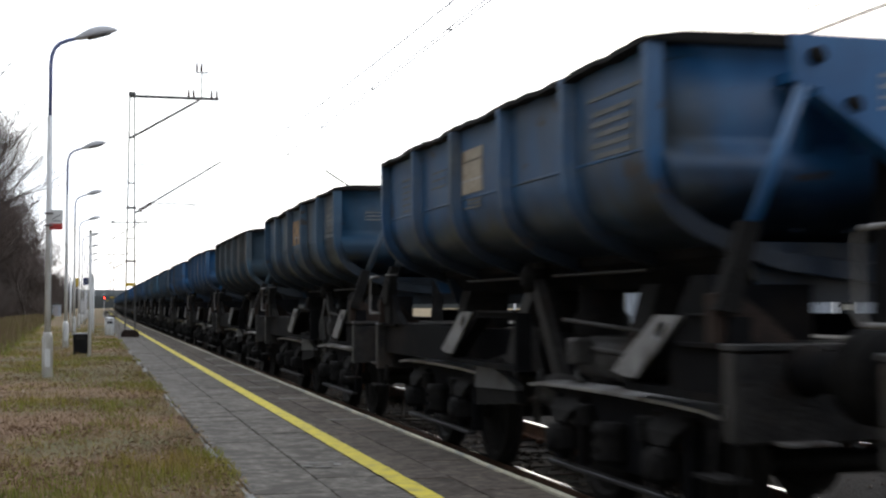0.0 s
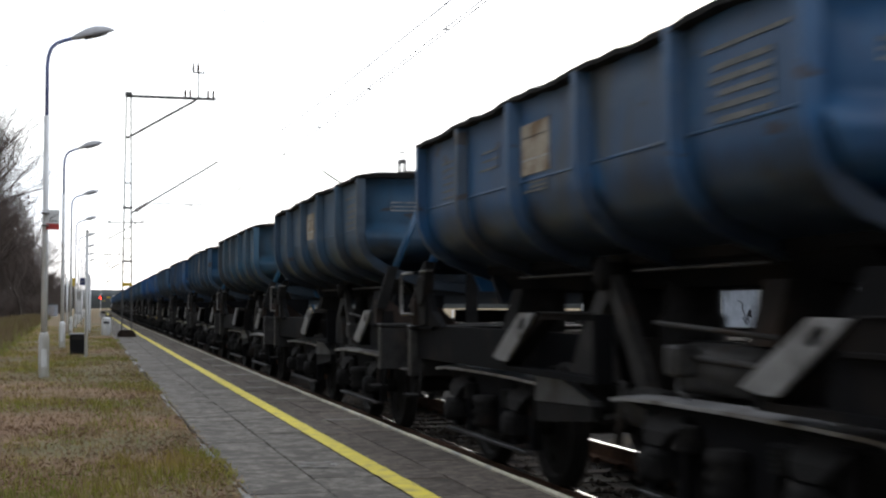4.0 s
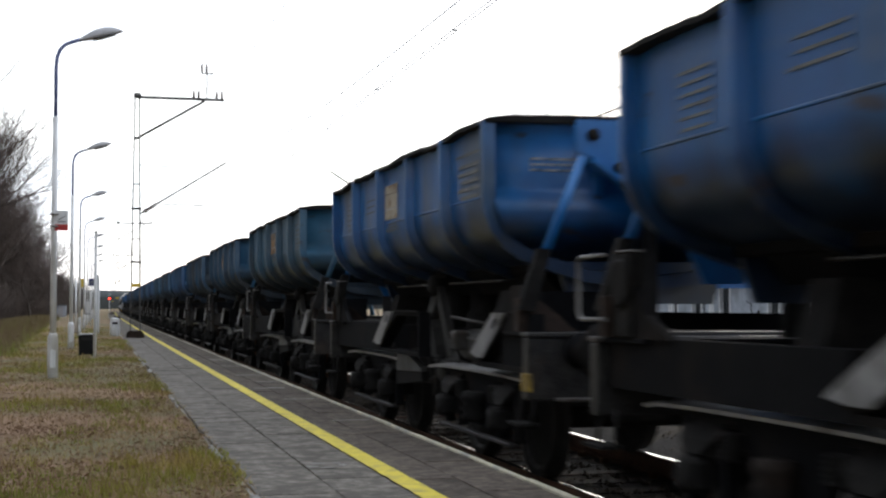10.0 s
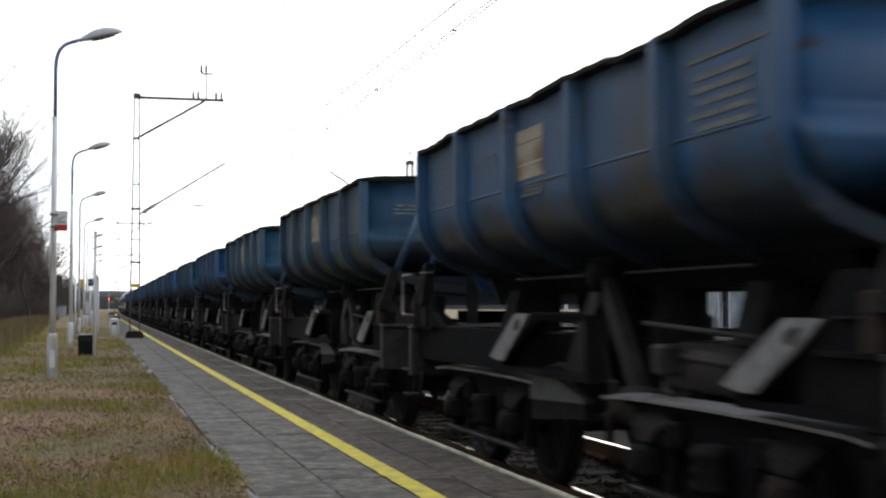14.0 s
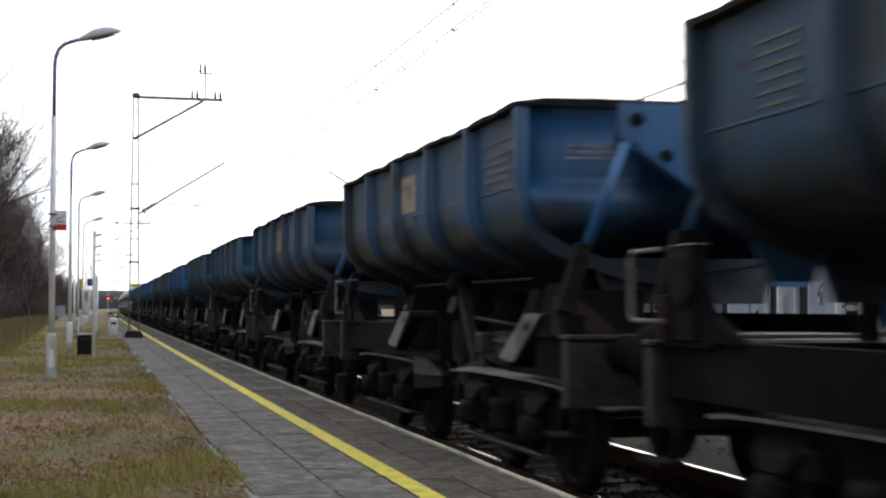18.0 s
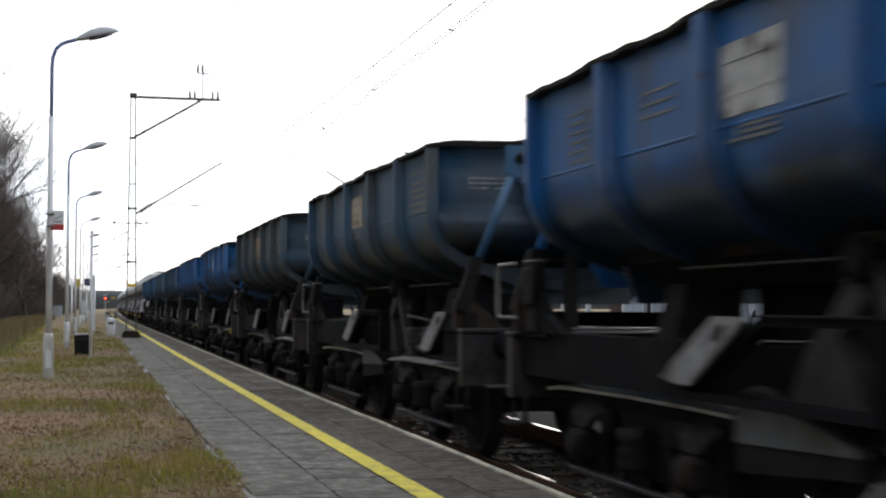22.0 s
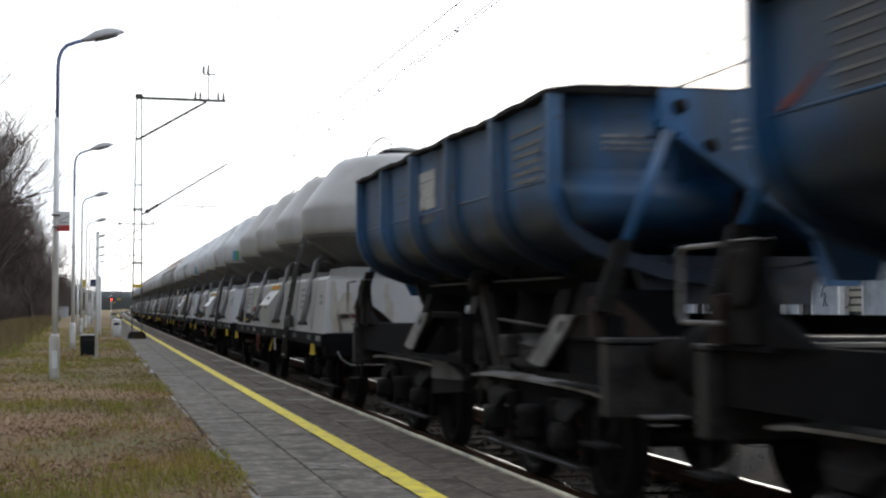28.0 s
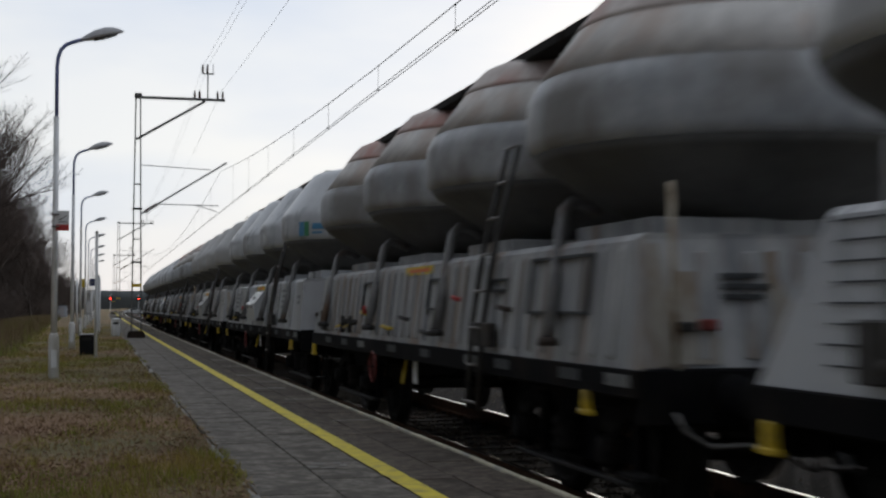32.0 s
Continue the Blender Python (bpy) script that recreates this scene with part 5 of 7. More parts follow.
        if e > 0:
            hb = part("brake_cabinet", Shape().box(-1.26, -1.17, 3.66, 3.90, 1.196, 1.70, 0.008), grime, ob, "narrow dark hand brake cabinet")
            part("cabinet_lid", Shape().box(-1.265, -1.165, 3.65, 3.91, 1.702, 1.714, 0.003), bare_steel, hb, "worn bright lid")
            part("brake_wheel", Shape().revolve([(0.13, -1.285), (0.15, -1.275), (0.13, -1.265), (0.11, -1.275)], 16, (0, 3.78, 1.52), "x"), grime, hb, "dark brake hand wheel")
        hs = Shape().box(-1.28, 1.28, e * 4.27 - 0.06 * (e + 1), e * 4.27 + 0.06 * (1 - e), 0.70, 1.155, 0.012)
        part("headstock", hs, bogie_grime, ob, "brown-grey steel headstock")
        part("headstock_lip", Shape().box(-1.285, 1.285, e * 4.29 - 0.08 * (e + 1), e * 4.29 + 0.08 * (1 - e), 1.158, 1.192, 0.006), bogie_grime, ob)
        part("end_deck", Shape().box(-1.24, 1.24, min(e * 3.5, e * 4.12), max(e * 3.5, e * 4.12), 1.160, 1.19, 0.005), dark_steel, ob)
        part("end_step", Shape().box(-1.08, -0.80, min(e * 4.30, e * 4.42), max(e * 4.30, e * 4.42), 0.70, 0.72, 0.004), bare_steel, ob, "pale worn end step")
        buffers(ob, e * 4.27)
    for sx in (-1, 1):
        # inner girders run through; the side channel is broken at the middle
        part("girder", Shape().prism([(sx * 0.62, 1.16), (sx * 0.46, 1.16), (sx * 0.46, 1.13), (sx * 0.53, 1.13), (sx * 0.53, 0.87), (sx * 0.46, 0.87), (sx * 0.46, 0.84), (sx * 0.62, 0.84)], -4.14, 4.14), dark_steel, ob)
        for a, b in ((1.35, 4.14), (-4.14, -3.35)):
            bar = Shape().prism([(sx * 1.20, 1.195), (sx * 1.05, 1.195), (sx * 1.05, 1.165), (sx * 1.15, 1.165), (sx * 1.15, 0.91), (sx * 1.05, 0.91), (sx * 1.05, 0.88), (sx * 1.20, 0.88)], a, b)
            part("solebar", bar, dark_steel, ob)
        part("air_cylinder", Shape().revolve([(0.02, -0.48), (0.15, -0.44), (0.15, 0.44), (0.02, 0.48)], 14, (sx * 0.86, -1.75, 1.02), "y"), tower_grey, ob, "grey rounded air reservoir")
        if sx > 0:
            # plain panel added on the hidden side to stop daylight leaking through
            part("side_panel", Shape().box(1.06, 1.10, -4.12, 1.33, 0.885, 1.325), dark_steel, ob)
            continue
        for y, b, c in ((1.09, 0.42, -0.62), (-3.02, -3.66, -4.12)):
            skid_plate(ob, y)
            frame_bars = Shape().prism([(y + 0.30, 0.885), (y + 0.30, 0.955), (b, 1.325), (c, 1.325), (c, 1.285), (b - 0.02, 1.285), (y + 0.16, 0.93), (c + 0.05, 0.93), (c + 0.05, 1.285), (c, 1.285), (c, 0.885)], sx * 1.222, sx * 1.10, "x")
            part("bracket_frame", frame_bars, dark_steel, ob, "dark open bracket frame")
            part("bracket_rim", Shape().box(sx * 1.232 - 0.02, sx * 1.232 + 0.008, c, b - 0.02, 1.327, 1.34, 0.003), grime, ob, "thin worn bracket rim")
        for y in (-2.2, 2.2):
            part("tub_bearer", Shape().prism([(-0.92, 1.17), (-0.45, 1.17), (-0.45, 1.52), (-0.82, 1.52)], y - 0.14, y + 0.14), grime, ob)
        part("tub_bearer", Shape().prism([(-0.2, 1.17), (0.36, 1.17), (0.36, 1.52), (-0.2, 1.52)], 2.06, 2.34), grime, ob)
        part("front_bearer", Shape().prism([(-1.02, 1.17), (-0.36, 1.17), (-0.36, 1.50), (-0.92, 1.50)], -3.42, -3.26), dark_steel, ob)
        for y in (-0.42, 0.42):
            part("tipping_cylinder", Shape().revolve([(0.12, 0.78), (0.22, 0.82), (0.22, 1.30), (0.18, 1.34), (0.18, 1.56)], 14, (sx * 0.46, y, 0)), grime, ob, "upright tipping cylinder")
        # forked tower at the middle
        part("tower_leg", Shape().prism([(-0.08, 1.72), (0.10, 1.72), (0.17, 1.48), (0.42, 1.24), (0.52, 1.16), (0.74, 0.86), (-0.04, 0.86), (0.10, 1.10), (0.22, 1.24), (-0.02, 1.42)], sx * 0.90, sx * 0.80, "x"), tower_grey, ob, "grey slanting support leg with a broad foot")
        part("tower_leg", Shape().prism([(-0.09, 1.60), (-0.24, 1.42), (-0.50, 1.12), (-0.70, 0.86), (-0.50, 0.86), (-0.36, 1.06), (-0.10, 1.40)], sx * 0.90, sx * 0.82, "x"), tower_grey, ob, "grey slanting support leg")
        part("tower_pivot", Shape().revolve([(0.12, sx * 0.78), (0.12, sx * 0.93), (0.06, sx * 0.97)], 14, (0.0, 0.02, 1.60), "x"), grime, ob)
        for a, b in ((0.30, 2.15), (-2.15, -0.30)):
            part("cross_bar", Shape().box(sx * 0.80 - 0.03, sx * 0.80 + 0.03, a, b, 1.60, 1.622, 0.006), bogie_grime, ob)
        guard = part("guard_plate", Shape().prism([(0.82, 0.872), (0.30, 0.878), (0.10, 0.845), (-0.30, 0.76), (-0.30, 0.728), (0.84, 0.69)], sx * 1.06, sx * 1.13, "x"), guard_steel, ob, "bent grey guard plate at the bogie")
        part("guard_foot", Shape().prism([(0.84, 0.685), (-0.30, 0.724), (-0.32, 0.63), (0.84, 0.54)], sx * 1.05, sx * 1.12, "x"), grime, guard)
        part("body_beam", Shape().box(sx * 0.70 - 0.06, sx * 0.70 + 0.06, -3.3, 3.3, 1.66, 1.78, 0.01), dark_steel, ob)
        for y0, z0, y1, z1, r in ((-0.95, 0.78, -0.2, 0.62, 0.022), (-0.2, 0.62, 0.95, 0.58, 0.018), (-0.55, 0.90, -0.50, 0.50, 0.028), (-1.05, 1.28, -2.6, 1.22, 0.016), (-1.3, 1.10, -2.7, 1.06, 0.02)):
            part("brake_rod", Shape().tube([(sx * 1.0, y0, z0), (sx * 1.02, y1, z1)], r, 6), tower_grey, ob)
        part("air_tank", Shape().revolve([(0.10, -0.98), (0.135, -0.96), (0.135, -0.58), (0.10, -0.56)], 12, (sx * 0.9, 0, 0.74), "y"), tower_grey, ob, "small grey air tank")
        valve = Shape().box(sx * 1.04 - 0.08, sx * 1.04 + 0.06, -1.62, -1.42, 0.98, 1.16, 0.02)
        valve.tube([(sx * 1.06, -1.52, 1.0), (sx * 1.10, -1.60, 0.90), (sx * 1.12, -1.75, 0.88)], 0.018, 6)
        valve.revolve([(0.05, sx * 1.08), (0.05, sx * 1.13)], 10, (0, -1.52, 1.08), "x")
        part("distributor_valve", valve, tower_grey, ob, "brake distributor with a lever")
        part("placard", Shape().box(sx * 1.303 - 0.005, sx * 1.303 + 0.005, 0.0, 0.60, 2.30, 2.66), placard_mat, tub, "faded paper placard in a frame")
        text_block(tub, sx * 1.304, 0.04, 0.56, 2.25, 3, 0.016, stencil, "x", 1.9, 2)
        text_block(tub, sx * 1.304, -3.08, -2.40, 2.57, 5, 0.030, stencil, "x", 2.2, 7)
        text_block(tub, sx * 1.304, -3.25, -2.30, 2.66, 1, 0.022, stencil, "x", 2.7, 3)
        for z, h in ((2.56, 0.006), (2.40, 0.012)):
            part("placard_line", Shape().box(sx * 1.309, sx * 1.3105, 0.03, 0.57, z, z + h), stencil_dark if h < 0.007 else paper_white, tub)
        text_block(tub, sx * 1.304, 2.45, 2.95, 2.62, 6, 0.016, stencil, "x", 3.8, 5)
        text_block(tub, sx * 1.304, 1.15, 1.75, 2.58, 3, 0.016, stencil, "x", 4.2, 6)
        # folded seam above the curved bottom
        seam = Shape()
        for a, b in ((-3.40, -2.15), (-2.03, -0.76), (-0.64, 0.64), (0.76, 2.03), (2.15, 3.40)):
            seam.prism([(sx * 1.301, 2.270), (sx * 1.308, 2.264), (sx * 1.308, 2.256), (sx * 1.300, 2.250)], a, b)
        part("side_seam", seam, SIDE["M"], tub)
    text_block(tub, -HALF - 0.004 + 0.04, -0.98, -0.56, 2.56, 3, 0.016, stencil_pale, "y", 2.8, 3, "end_writing")
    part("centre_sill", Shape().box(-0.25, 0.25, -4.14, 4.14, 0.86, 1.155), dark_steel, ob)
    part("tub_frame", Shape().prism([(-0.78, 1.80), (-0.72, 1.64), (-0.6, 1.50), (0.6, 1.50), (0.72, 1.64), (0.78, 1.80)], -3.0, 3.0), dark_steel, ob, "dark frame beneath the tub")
    for y in (-2.2, 2.2):
        bogie(ob, y, 0.86)
    return ob


def dirty_repaint(ob, key):
    """Gives a wagon its own coat of paint."""
    for o in ob.children_recursive:
        coat = {PAINT["M"]: PAINT, SIDE["M"]: SIDE, END["M"]: END}.get(o.data.materials[0])
        if coat:
            o.material_slots[0].link = "OBJECT"
            o.material_slots[0].material = coat[key]


SILO_D = 2.975


def silo_wagon():
    ob = thing("silo_wagon", "pale grey cement wagon with four round silos", "wagon", "cement wagons")
    for e, h in ((-1, -6.08), (1, 5.52)):
        part("headstock", Shape().box(-1.40, 1.40, h - 0.06 * (e + 1), h + 0.06 * (1 - e), 0.72, 1.04, 0.015), dark_steel, ob)
        part("uncoupling_bar", Shape().tube([(-1.24, h + e * 0.05, 0.80), (-1.20, h + e * 0.09, 0.70), (-1.07, h + e * 0.11, 0.62), (-0.45, h + e * 0.11, 0.62)], 0.013, 6), bare_steel, ob, "bent pale uncoupling bar")
        buffers(ob, h, 0.88)
        for sx in (-1, 1):
            st = Shape().tube([(sx * 1.3, h - e * 0.40, 0.88), (sx * 1.3, h - e * 0.40, 0.42), (sx * 1.3, h - e * 0.10, 0.42), (sx * 1.3, h - e * 0.10, 0.88)], 0.016, 6)
            st.box(sx * 1.3 - 0.1, sx * 1.3 + 0.05, h - e * 0.25 - 0.16, h - e * 0.25 + 0.16, 0.415, 0.435)
            part("footstep", st, grime, ob)
            y = -5.28 if e < 0 else 5.30
            hk = Shape().box(sx * 1.44 - 0.025, sx * 1.44 + 0.025, y - 0.035, y + 0.035, 0.76, 0.88, 0.008)
            hk.box(sx * 1.44 - 0.03, sx * 1.44 + 0.03, y - 0.07, y + 0.07, 0.73, 0.765, 0.008)
            part("rope_hook", hk, yellow_paint, ob, "yellow rope hook")
    for sx in (-1, 1):
        part("solebar", Shape().box(sx * 1.41 - 0.03, sx * 1.41 + 0.03, -6.04, 5.46, 0.87, 1.03, 0.008), dark_steel, ob)
        for i, y in enumerate((-5.76, -4.95, -3.51, -2.65, -1.12, 0.31, 1.94, 2.99, 4.13) if sx < 0 else ()):
            part("stencil_plate", Shape().box(sx * 1.443, sx * 1.448, y - 0.2, y + 0.16, 0.93, 1.0), stencil if i % 3 == 0 else stencil_dark, ob, "small stencilled plate")
    # skirt: sloping sheet-metal sides that hide the hoppers
    prof = [(-1.415, 1.03), (-1.33, 1.76), (-1.28, 1.80), (1.28, 1.80), (1.33, 1.76), (1.415, 1.03)]
    s = Shape()
    for low, high in ((-6.04, -5.84), (-5.80, -5.80), (4.94, 4.94), (5.46, 4.98)):
        s.v += [(x, low if z < 1.2 else high, z) for x, z in prof]
    n = len(prof)
    s.f = [(i + j * n, (i + 1) % n + j * n, (i + 1) % n + (j + 1) * n, i + (j + 1) * n) for j in range(3) for i in range(n)] + [tuple(range(n)), tuple(range(3 * n, 4 * n))]
    s.smooth = [False] * len(s.f)
    skirt = part("skirt", s, silo_grey, ob, "pale sheet-metal skirt with stains")
    for sx in (-1, 1):
        for y in (-5.0, -4.1, -3.3, -2.46, 1.36, 2.03, 2.9, 3.85) if sx < 0 else ():
            p = Shape().prism([(sx * 1.40, 1.08), (sx * 1.427, 1.08), (sx * 1.345, 1.78), (sx * 1.325, 1.78)], y - 0.012, y + 0.012)
            part("seam", p, silo_grey, skirt)
        cab = part("valve_cabinet", Shape().prism([(sx * 1.38, 1.10), (sx * 1.54, 1.12), (sx * 1.57, 1.42), (sx * 1.38, 1.66), (sx * 1.32, 1.66)], -1.27, -0.02), silo_grey, skirt, "valve cabinet with a sloping lid")
        for y in (-0.98, -0.31) if sx < 0 else ():
            part("latch", Shape().box(sx * 1.575 - 0.015, sx * 1.575 + 0.02, y - 0.06, y + 0.06, 1.36, 1.40), bare_steel, cab)
        part("lid_bar", Shape().prism([(sx * 1.474, 1.555), (sx * 1.506, 1.515), (sx * 1.512, 1.519), (sx * 1.48, 1.56)], -0.76, -0.50), stencil_dark, cab, "dark lettering on the lid")
        lab = part("hazard_label", Shape().prism([(sx * 1.335, 1.68), (sx * 1.351, 1.68), (sx * 1.342, 1.76), (sx * 1.330, 1.76)], -1.01, 0.06), yellow_paint, skirt, "yellow label with orange lettering")
        part("label_bar", Shape().prism([(sx * 1.348, 1.705), (sx * 1.353, 1.705), (sx * 1.349, 1.735), (sx * 1.344, 1.735)], -0.93, -0.10), orange_paint, lab)
        for i, (y, z, w, l) in enumerate(((-2.32, 1.55, 0.48, 4), (-3.97, 1.66, 0.68, 4), (-5.58, 1.55, 0.26, 2), (1.66, 1.655, 0.55, 1), (3.45, 1.66, 0.55, 4), (4.70, 1.74, 0.42, 8), (2.62, 1.345, 0.5, 1)) if sx < 0 else ()):
            rows = Shape()
            pts = [(y - w / 2, z)]
            for k in range(l):
                zz, b, h = z - k * 0.085, y + w / 2 - 0.05 * (k % 2), 0.010 if l == 8 else 0.045
                pts += [(b, zz), (b, zz - h), (y - w / 2 + 0.004, zz - h)] + ([(y - w / 2 + 0.004, zz - 0.085)] if k < l - 1 else [])
            pts.append((y - w / 2, z - (l - 1) * 0.085 - h))
            n = len(pts)
            for d in (0.0, 0.004):
                rows.v += [(sx * (1.421 + d - 0.117 * (b - 1.05)), a, b) for a, b in pts]
            rows.f = [tuple(range(n)), tuple(range(2 * n - 1, n - 1, -1))] + [(i, i + n, (i + 1) % n + n, (i + 1) % n) for i in range(n)]
            rows.smooth = [False] * len(rows.f)
            part("ruled_writing" if l == 8 else "stencilled_writing", rows, stencil_dark if l == 8 else stencil_grey, skirt, "dark stencilled writing")
        for y in (2.42, 2.90) if sx < 0 else ():
            v = Shape().tube([(sx * 1.36, y, 1.20), (sx * 1.49, y, 1.20)], 0.035, 8)
            v.tube([(sx * 1.48, y - 0.02, 1.27), (sx * 1.48, y + 0.02, 1.08)], 0.025, 6)
            v = part("valve", v, tower_grey, skirt, "dark valve with lever")
            part("lever", Shape().tube([(sx * 1.49, y + 0.02, 1.17), (sx * 1.52, y + 0.20, 1.14)], 0.014, 6), yellow_paint, v, "yellow lever")
        part("valve_box", Shape().box(sx * 1.42 - 0.06, sx * 1.42 + 0.05, 4.34, 4.56, 1.08, 1.33, 0.01), tower_grey, skirt, "dark valve box")
        part("stop_cock", Shape().tube([(sx * 1.39, 1.62, 1.32), (sx * 1.47, 1.62, 1.32), (sx * 1.47, 1.58, 1.38)], 0.022, 6), red_paint, skirt, "red stop cock")
        part("brake_wheel", Shape().revolve([(0.158, sx * 1.43), (0.172, sx * 1.44), (0.158, sx * 1.45), (0.146, sx * 1.44), (0.158, sx * 1.43)], 18, (0, 1.27, 0.74), "x"), dull_red, ob, "dull red brake hand wheel")
        spokes = Shape().tube([(sx * 1.0, 1.27, 0.74), (sx * 1.45, 1.27, 0.74)], 0.02, 6)
        spokes.tube([(sx * 1.44, 1.12, 0.74), (sx * 1.44, 1.42, 0.74)], 0.008, 5)
        spokes.tube([(sx * 1.44, 1.27, 0.59), (sx * 1.44, 1.27, 0.89)], 0.008, 5)
        part("brake_shaft", spokes, grime, ob)
        lv = Shape().tube([(sx * 1.28, 0.31, 0.86), (sx * 1.36, 0.17, 0.62)], 0.02, 6)
        part("changeover_lever", lv, yellow_paint, ob, "yellow changeover lever")
        part("data_plate", Shape().box(sx * 1.32 - 0.005, sx * 1.32 + 0.005, -0.31, -0.15, 0.64, 0.88), sign_white, ob)
        # ladder from the sole bar to the walkway
        if sx < 0:
            for y in (-3.07, -2.77):
                part("ladder_rail", Shape().tube([(-1.53, y - 0.12, 0.60), (-1.49, y - 0.10, 1.2), (-1.36, y - 0.05, 1.9), (-1.16, y, 2.62)], 0.022, 6), tower_grey, ob)
                part("ladder_foot", Shape().box(-1.50, -1.43, y - 0.28, y - 0.04, 1.08, 1.26, 0.01), tower_grey, ob, "dark ladder bracket")
            for k in range(8):
                z = 0.66 + 0.28 * k
                x = 1.53 - 0.067 * (z - 0.6) if z < 1.2 else (1.49 - 0.186 * (z - 1.2) if z < 1.9 else 1.36 - 0.278 * (z - 1.9))
                d = -0.12 * (2.62 - z) / 2.02
                part("rung", Shape().tube([(-x - 0.02, -3.07 + d, z), (-x - 0.02, -2.77 + d, z)], 0.012, 5), bare_steel, ob)
        part("tail_bracket", Shape().box(sx * 1.12 - 0.06, sx * 1.12 + 0.06, -6.03, -5.93, 1.24, 1.295, 0.01), tower_grey, ob, "dark lamp bracket")
        part("tail_marker", Shape().box(sx * 0.98 - 0.05, sx * 0.98 + 0.05, -6.03, -5.93, 1.245, 1.31, 0.01), dull_red, ob, "small dull red tail marker")
    part("centre_sill", Shape().box(-0.3, 0.3, -6.0, 5.45, 0.72, 1.04), dark_steel, ob)
    for i in range(4):
        y = (i - 1.5) * SILO_D
        prof = [(1.43, 2.41), (1.462, 2.455), (1.474, 2.50), (1.476, 2.62), (1.476, 2.74), (1.462, 2.80), (1.425, 2.865), (1.37, 2.945), (1.23, 3.13), (1.10, 3.305), (1.02, 3.41), (0.95, 3.475), (0.84, 3.52), (0.55, 3.575), (0.30, 3.595)]
        silo = part("silo", Shape().revolve(prof, 40, (0, y, 0)), silo_grey, ob, "round pale grey pressure silo")
        part("lower_cone", Shape().revolve([(0.62, 1.90), (0.98, 2.09), (1.37, 2.345), (1.431, 2.411)], 40, (0, y, 0)), cone_shade_dust, silo, "dusty lower cone painted darker for its shade")
        part("collar", Shape().box(-0.95, 0.95, y - 0.68, y + 0.68, 1.78, 1.945, 0.012), silo_grey, ob, "box-shaped pale collar")
        part("manhole", Shape().revolve([(0.27, 3.58), (0.27, 3.63), (0.30, 3.64), (0.30, 3.68), (0.1, 3.72)], 16, (0, y, 0)), silo_grey, silo)
        for sx in (-1, 1):
            a = y - 0.27
            part("discharge_pipe", Shape().tube([(sx * 0.95, a + 0.50, 2.02), (sx * 1.06, a + 0.50, 2.08), (sx * 1.16, a + 0.48, 2.095), (sx * 1.235, a + 0.42, 2.03), (sx * 1.37, a + 0.21, 1.61), (sx * 1.50, a, 1.18)], 0.043, 10), pipe_grey, ob, "bent grey discharge pipe")
            part("pipe_flange", Shape().revolve([(0.07, 1.13), (0.07, 1.17), (0.05, 1.19)], 12, (sx * 1.502, a - 0.005, 0)), tower_grey, ob)
            part("lifting_lug", Shape().box(sx * 0.55 - 0.03, sx * 0.55 + 0.03, y + 1.30, y + 1.38, 2.72, 2.86), dark_steel, silo)
    s = Shape()
    for x in (-0.32, 0.26):
        s.box(x, x + 0.06, -4.75, 4.75, 3.52, 3.62)
    walk_ob = part("roof_walkway", s, grime, ob, "dark steel roof walkway")
    for k in range(4):
        y = -4.75 + k * 2.38
        part("grating", Shape().box(-0.34, 0.34, y, y + 2.35, 3.622, 3.645), grime, walk_ob)
    for y in (-4.7, -2.9, 0, 2.9, 4.7):
        part("rail_post", Shape().tube([(0.3, y, 3.6), (0.3, y, 3.72)], 0.012, 5), grime, walk_ob)
    for k in range(3):
        y = (k - 1) * SILO_D
        plank = Shape().box(-0.78, -0.42, y - 1.5, y - 0.02, 3.47, 3.56, 0.01)
        plank.box(-0.80, -0.42, y + 0.0, y + 1.5, 3.46, 3.55, 0.01)
        part("side_walkway", plank, grime, ob, "dark side walkway between the silos")
    for y in (-4.0, 4.0):
        bogie(ob, y, 0.9, grime)
    return ob


def recoat(ob, kind):
    """Clean, grey or stained coat of a cement wagon."""
    swap = {"clean": {silo_grey: silo_white}, "grey": {}, "stained": {silo_grey: silo_dirty}}[kind]
    for o in [c for c in ob.children_recursive if kind == "clean" and c_kind(c) in ("ruled_writing", "side_walkway")]:
        bpy.data.objects.remove(o)
    for o in [c for c in ob.children if kind == "stained" and c_kind(c) == "skirt"]:
        for text in [c for c in o.children if c_kind(c) in ("stencilled_writing", "ruled_writing", "seam")]:
            bpy.data.objects.remove(text)
        for cab in [c for c in o.children if c_kind(c) == "valve_cabinet"]:
            for c in list(cab.children):
                bpy.data.objects.remove(c)
            bpy.data.objects.remove(cab)
    for o in ob.children_recursive:
        m = o.data.materials[0]
        if m in swap:
            o.material_slots[0].link = "OBJECT"
            o.material_slots[0].material = silo_worn if kind == "stained" and c_kind(o) == "silo" else swap[m]


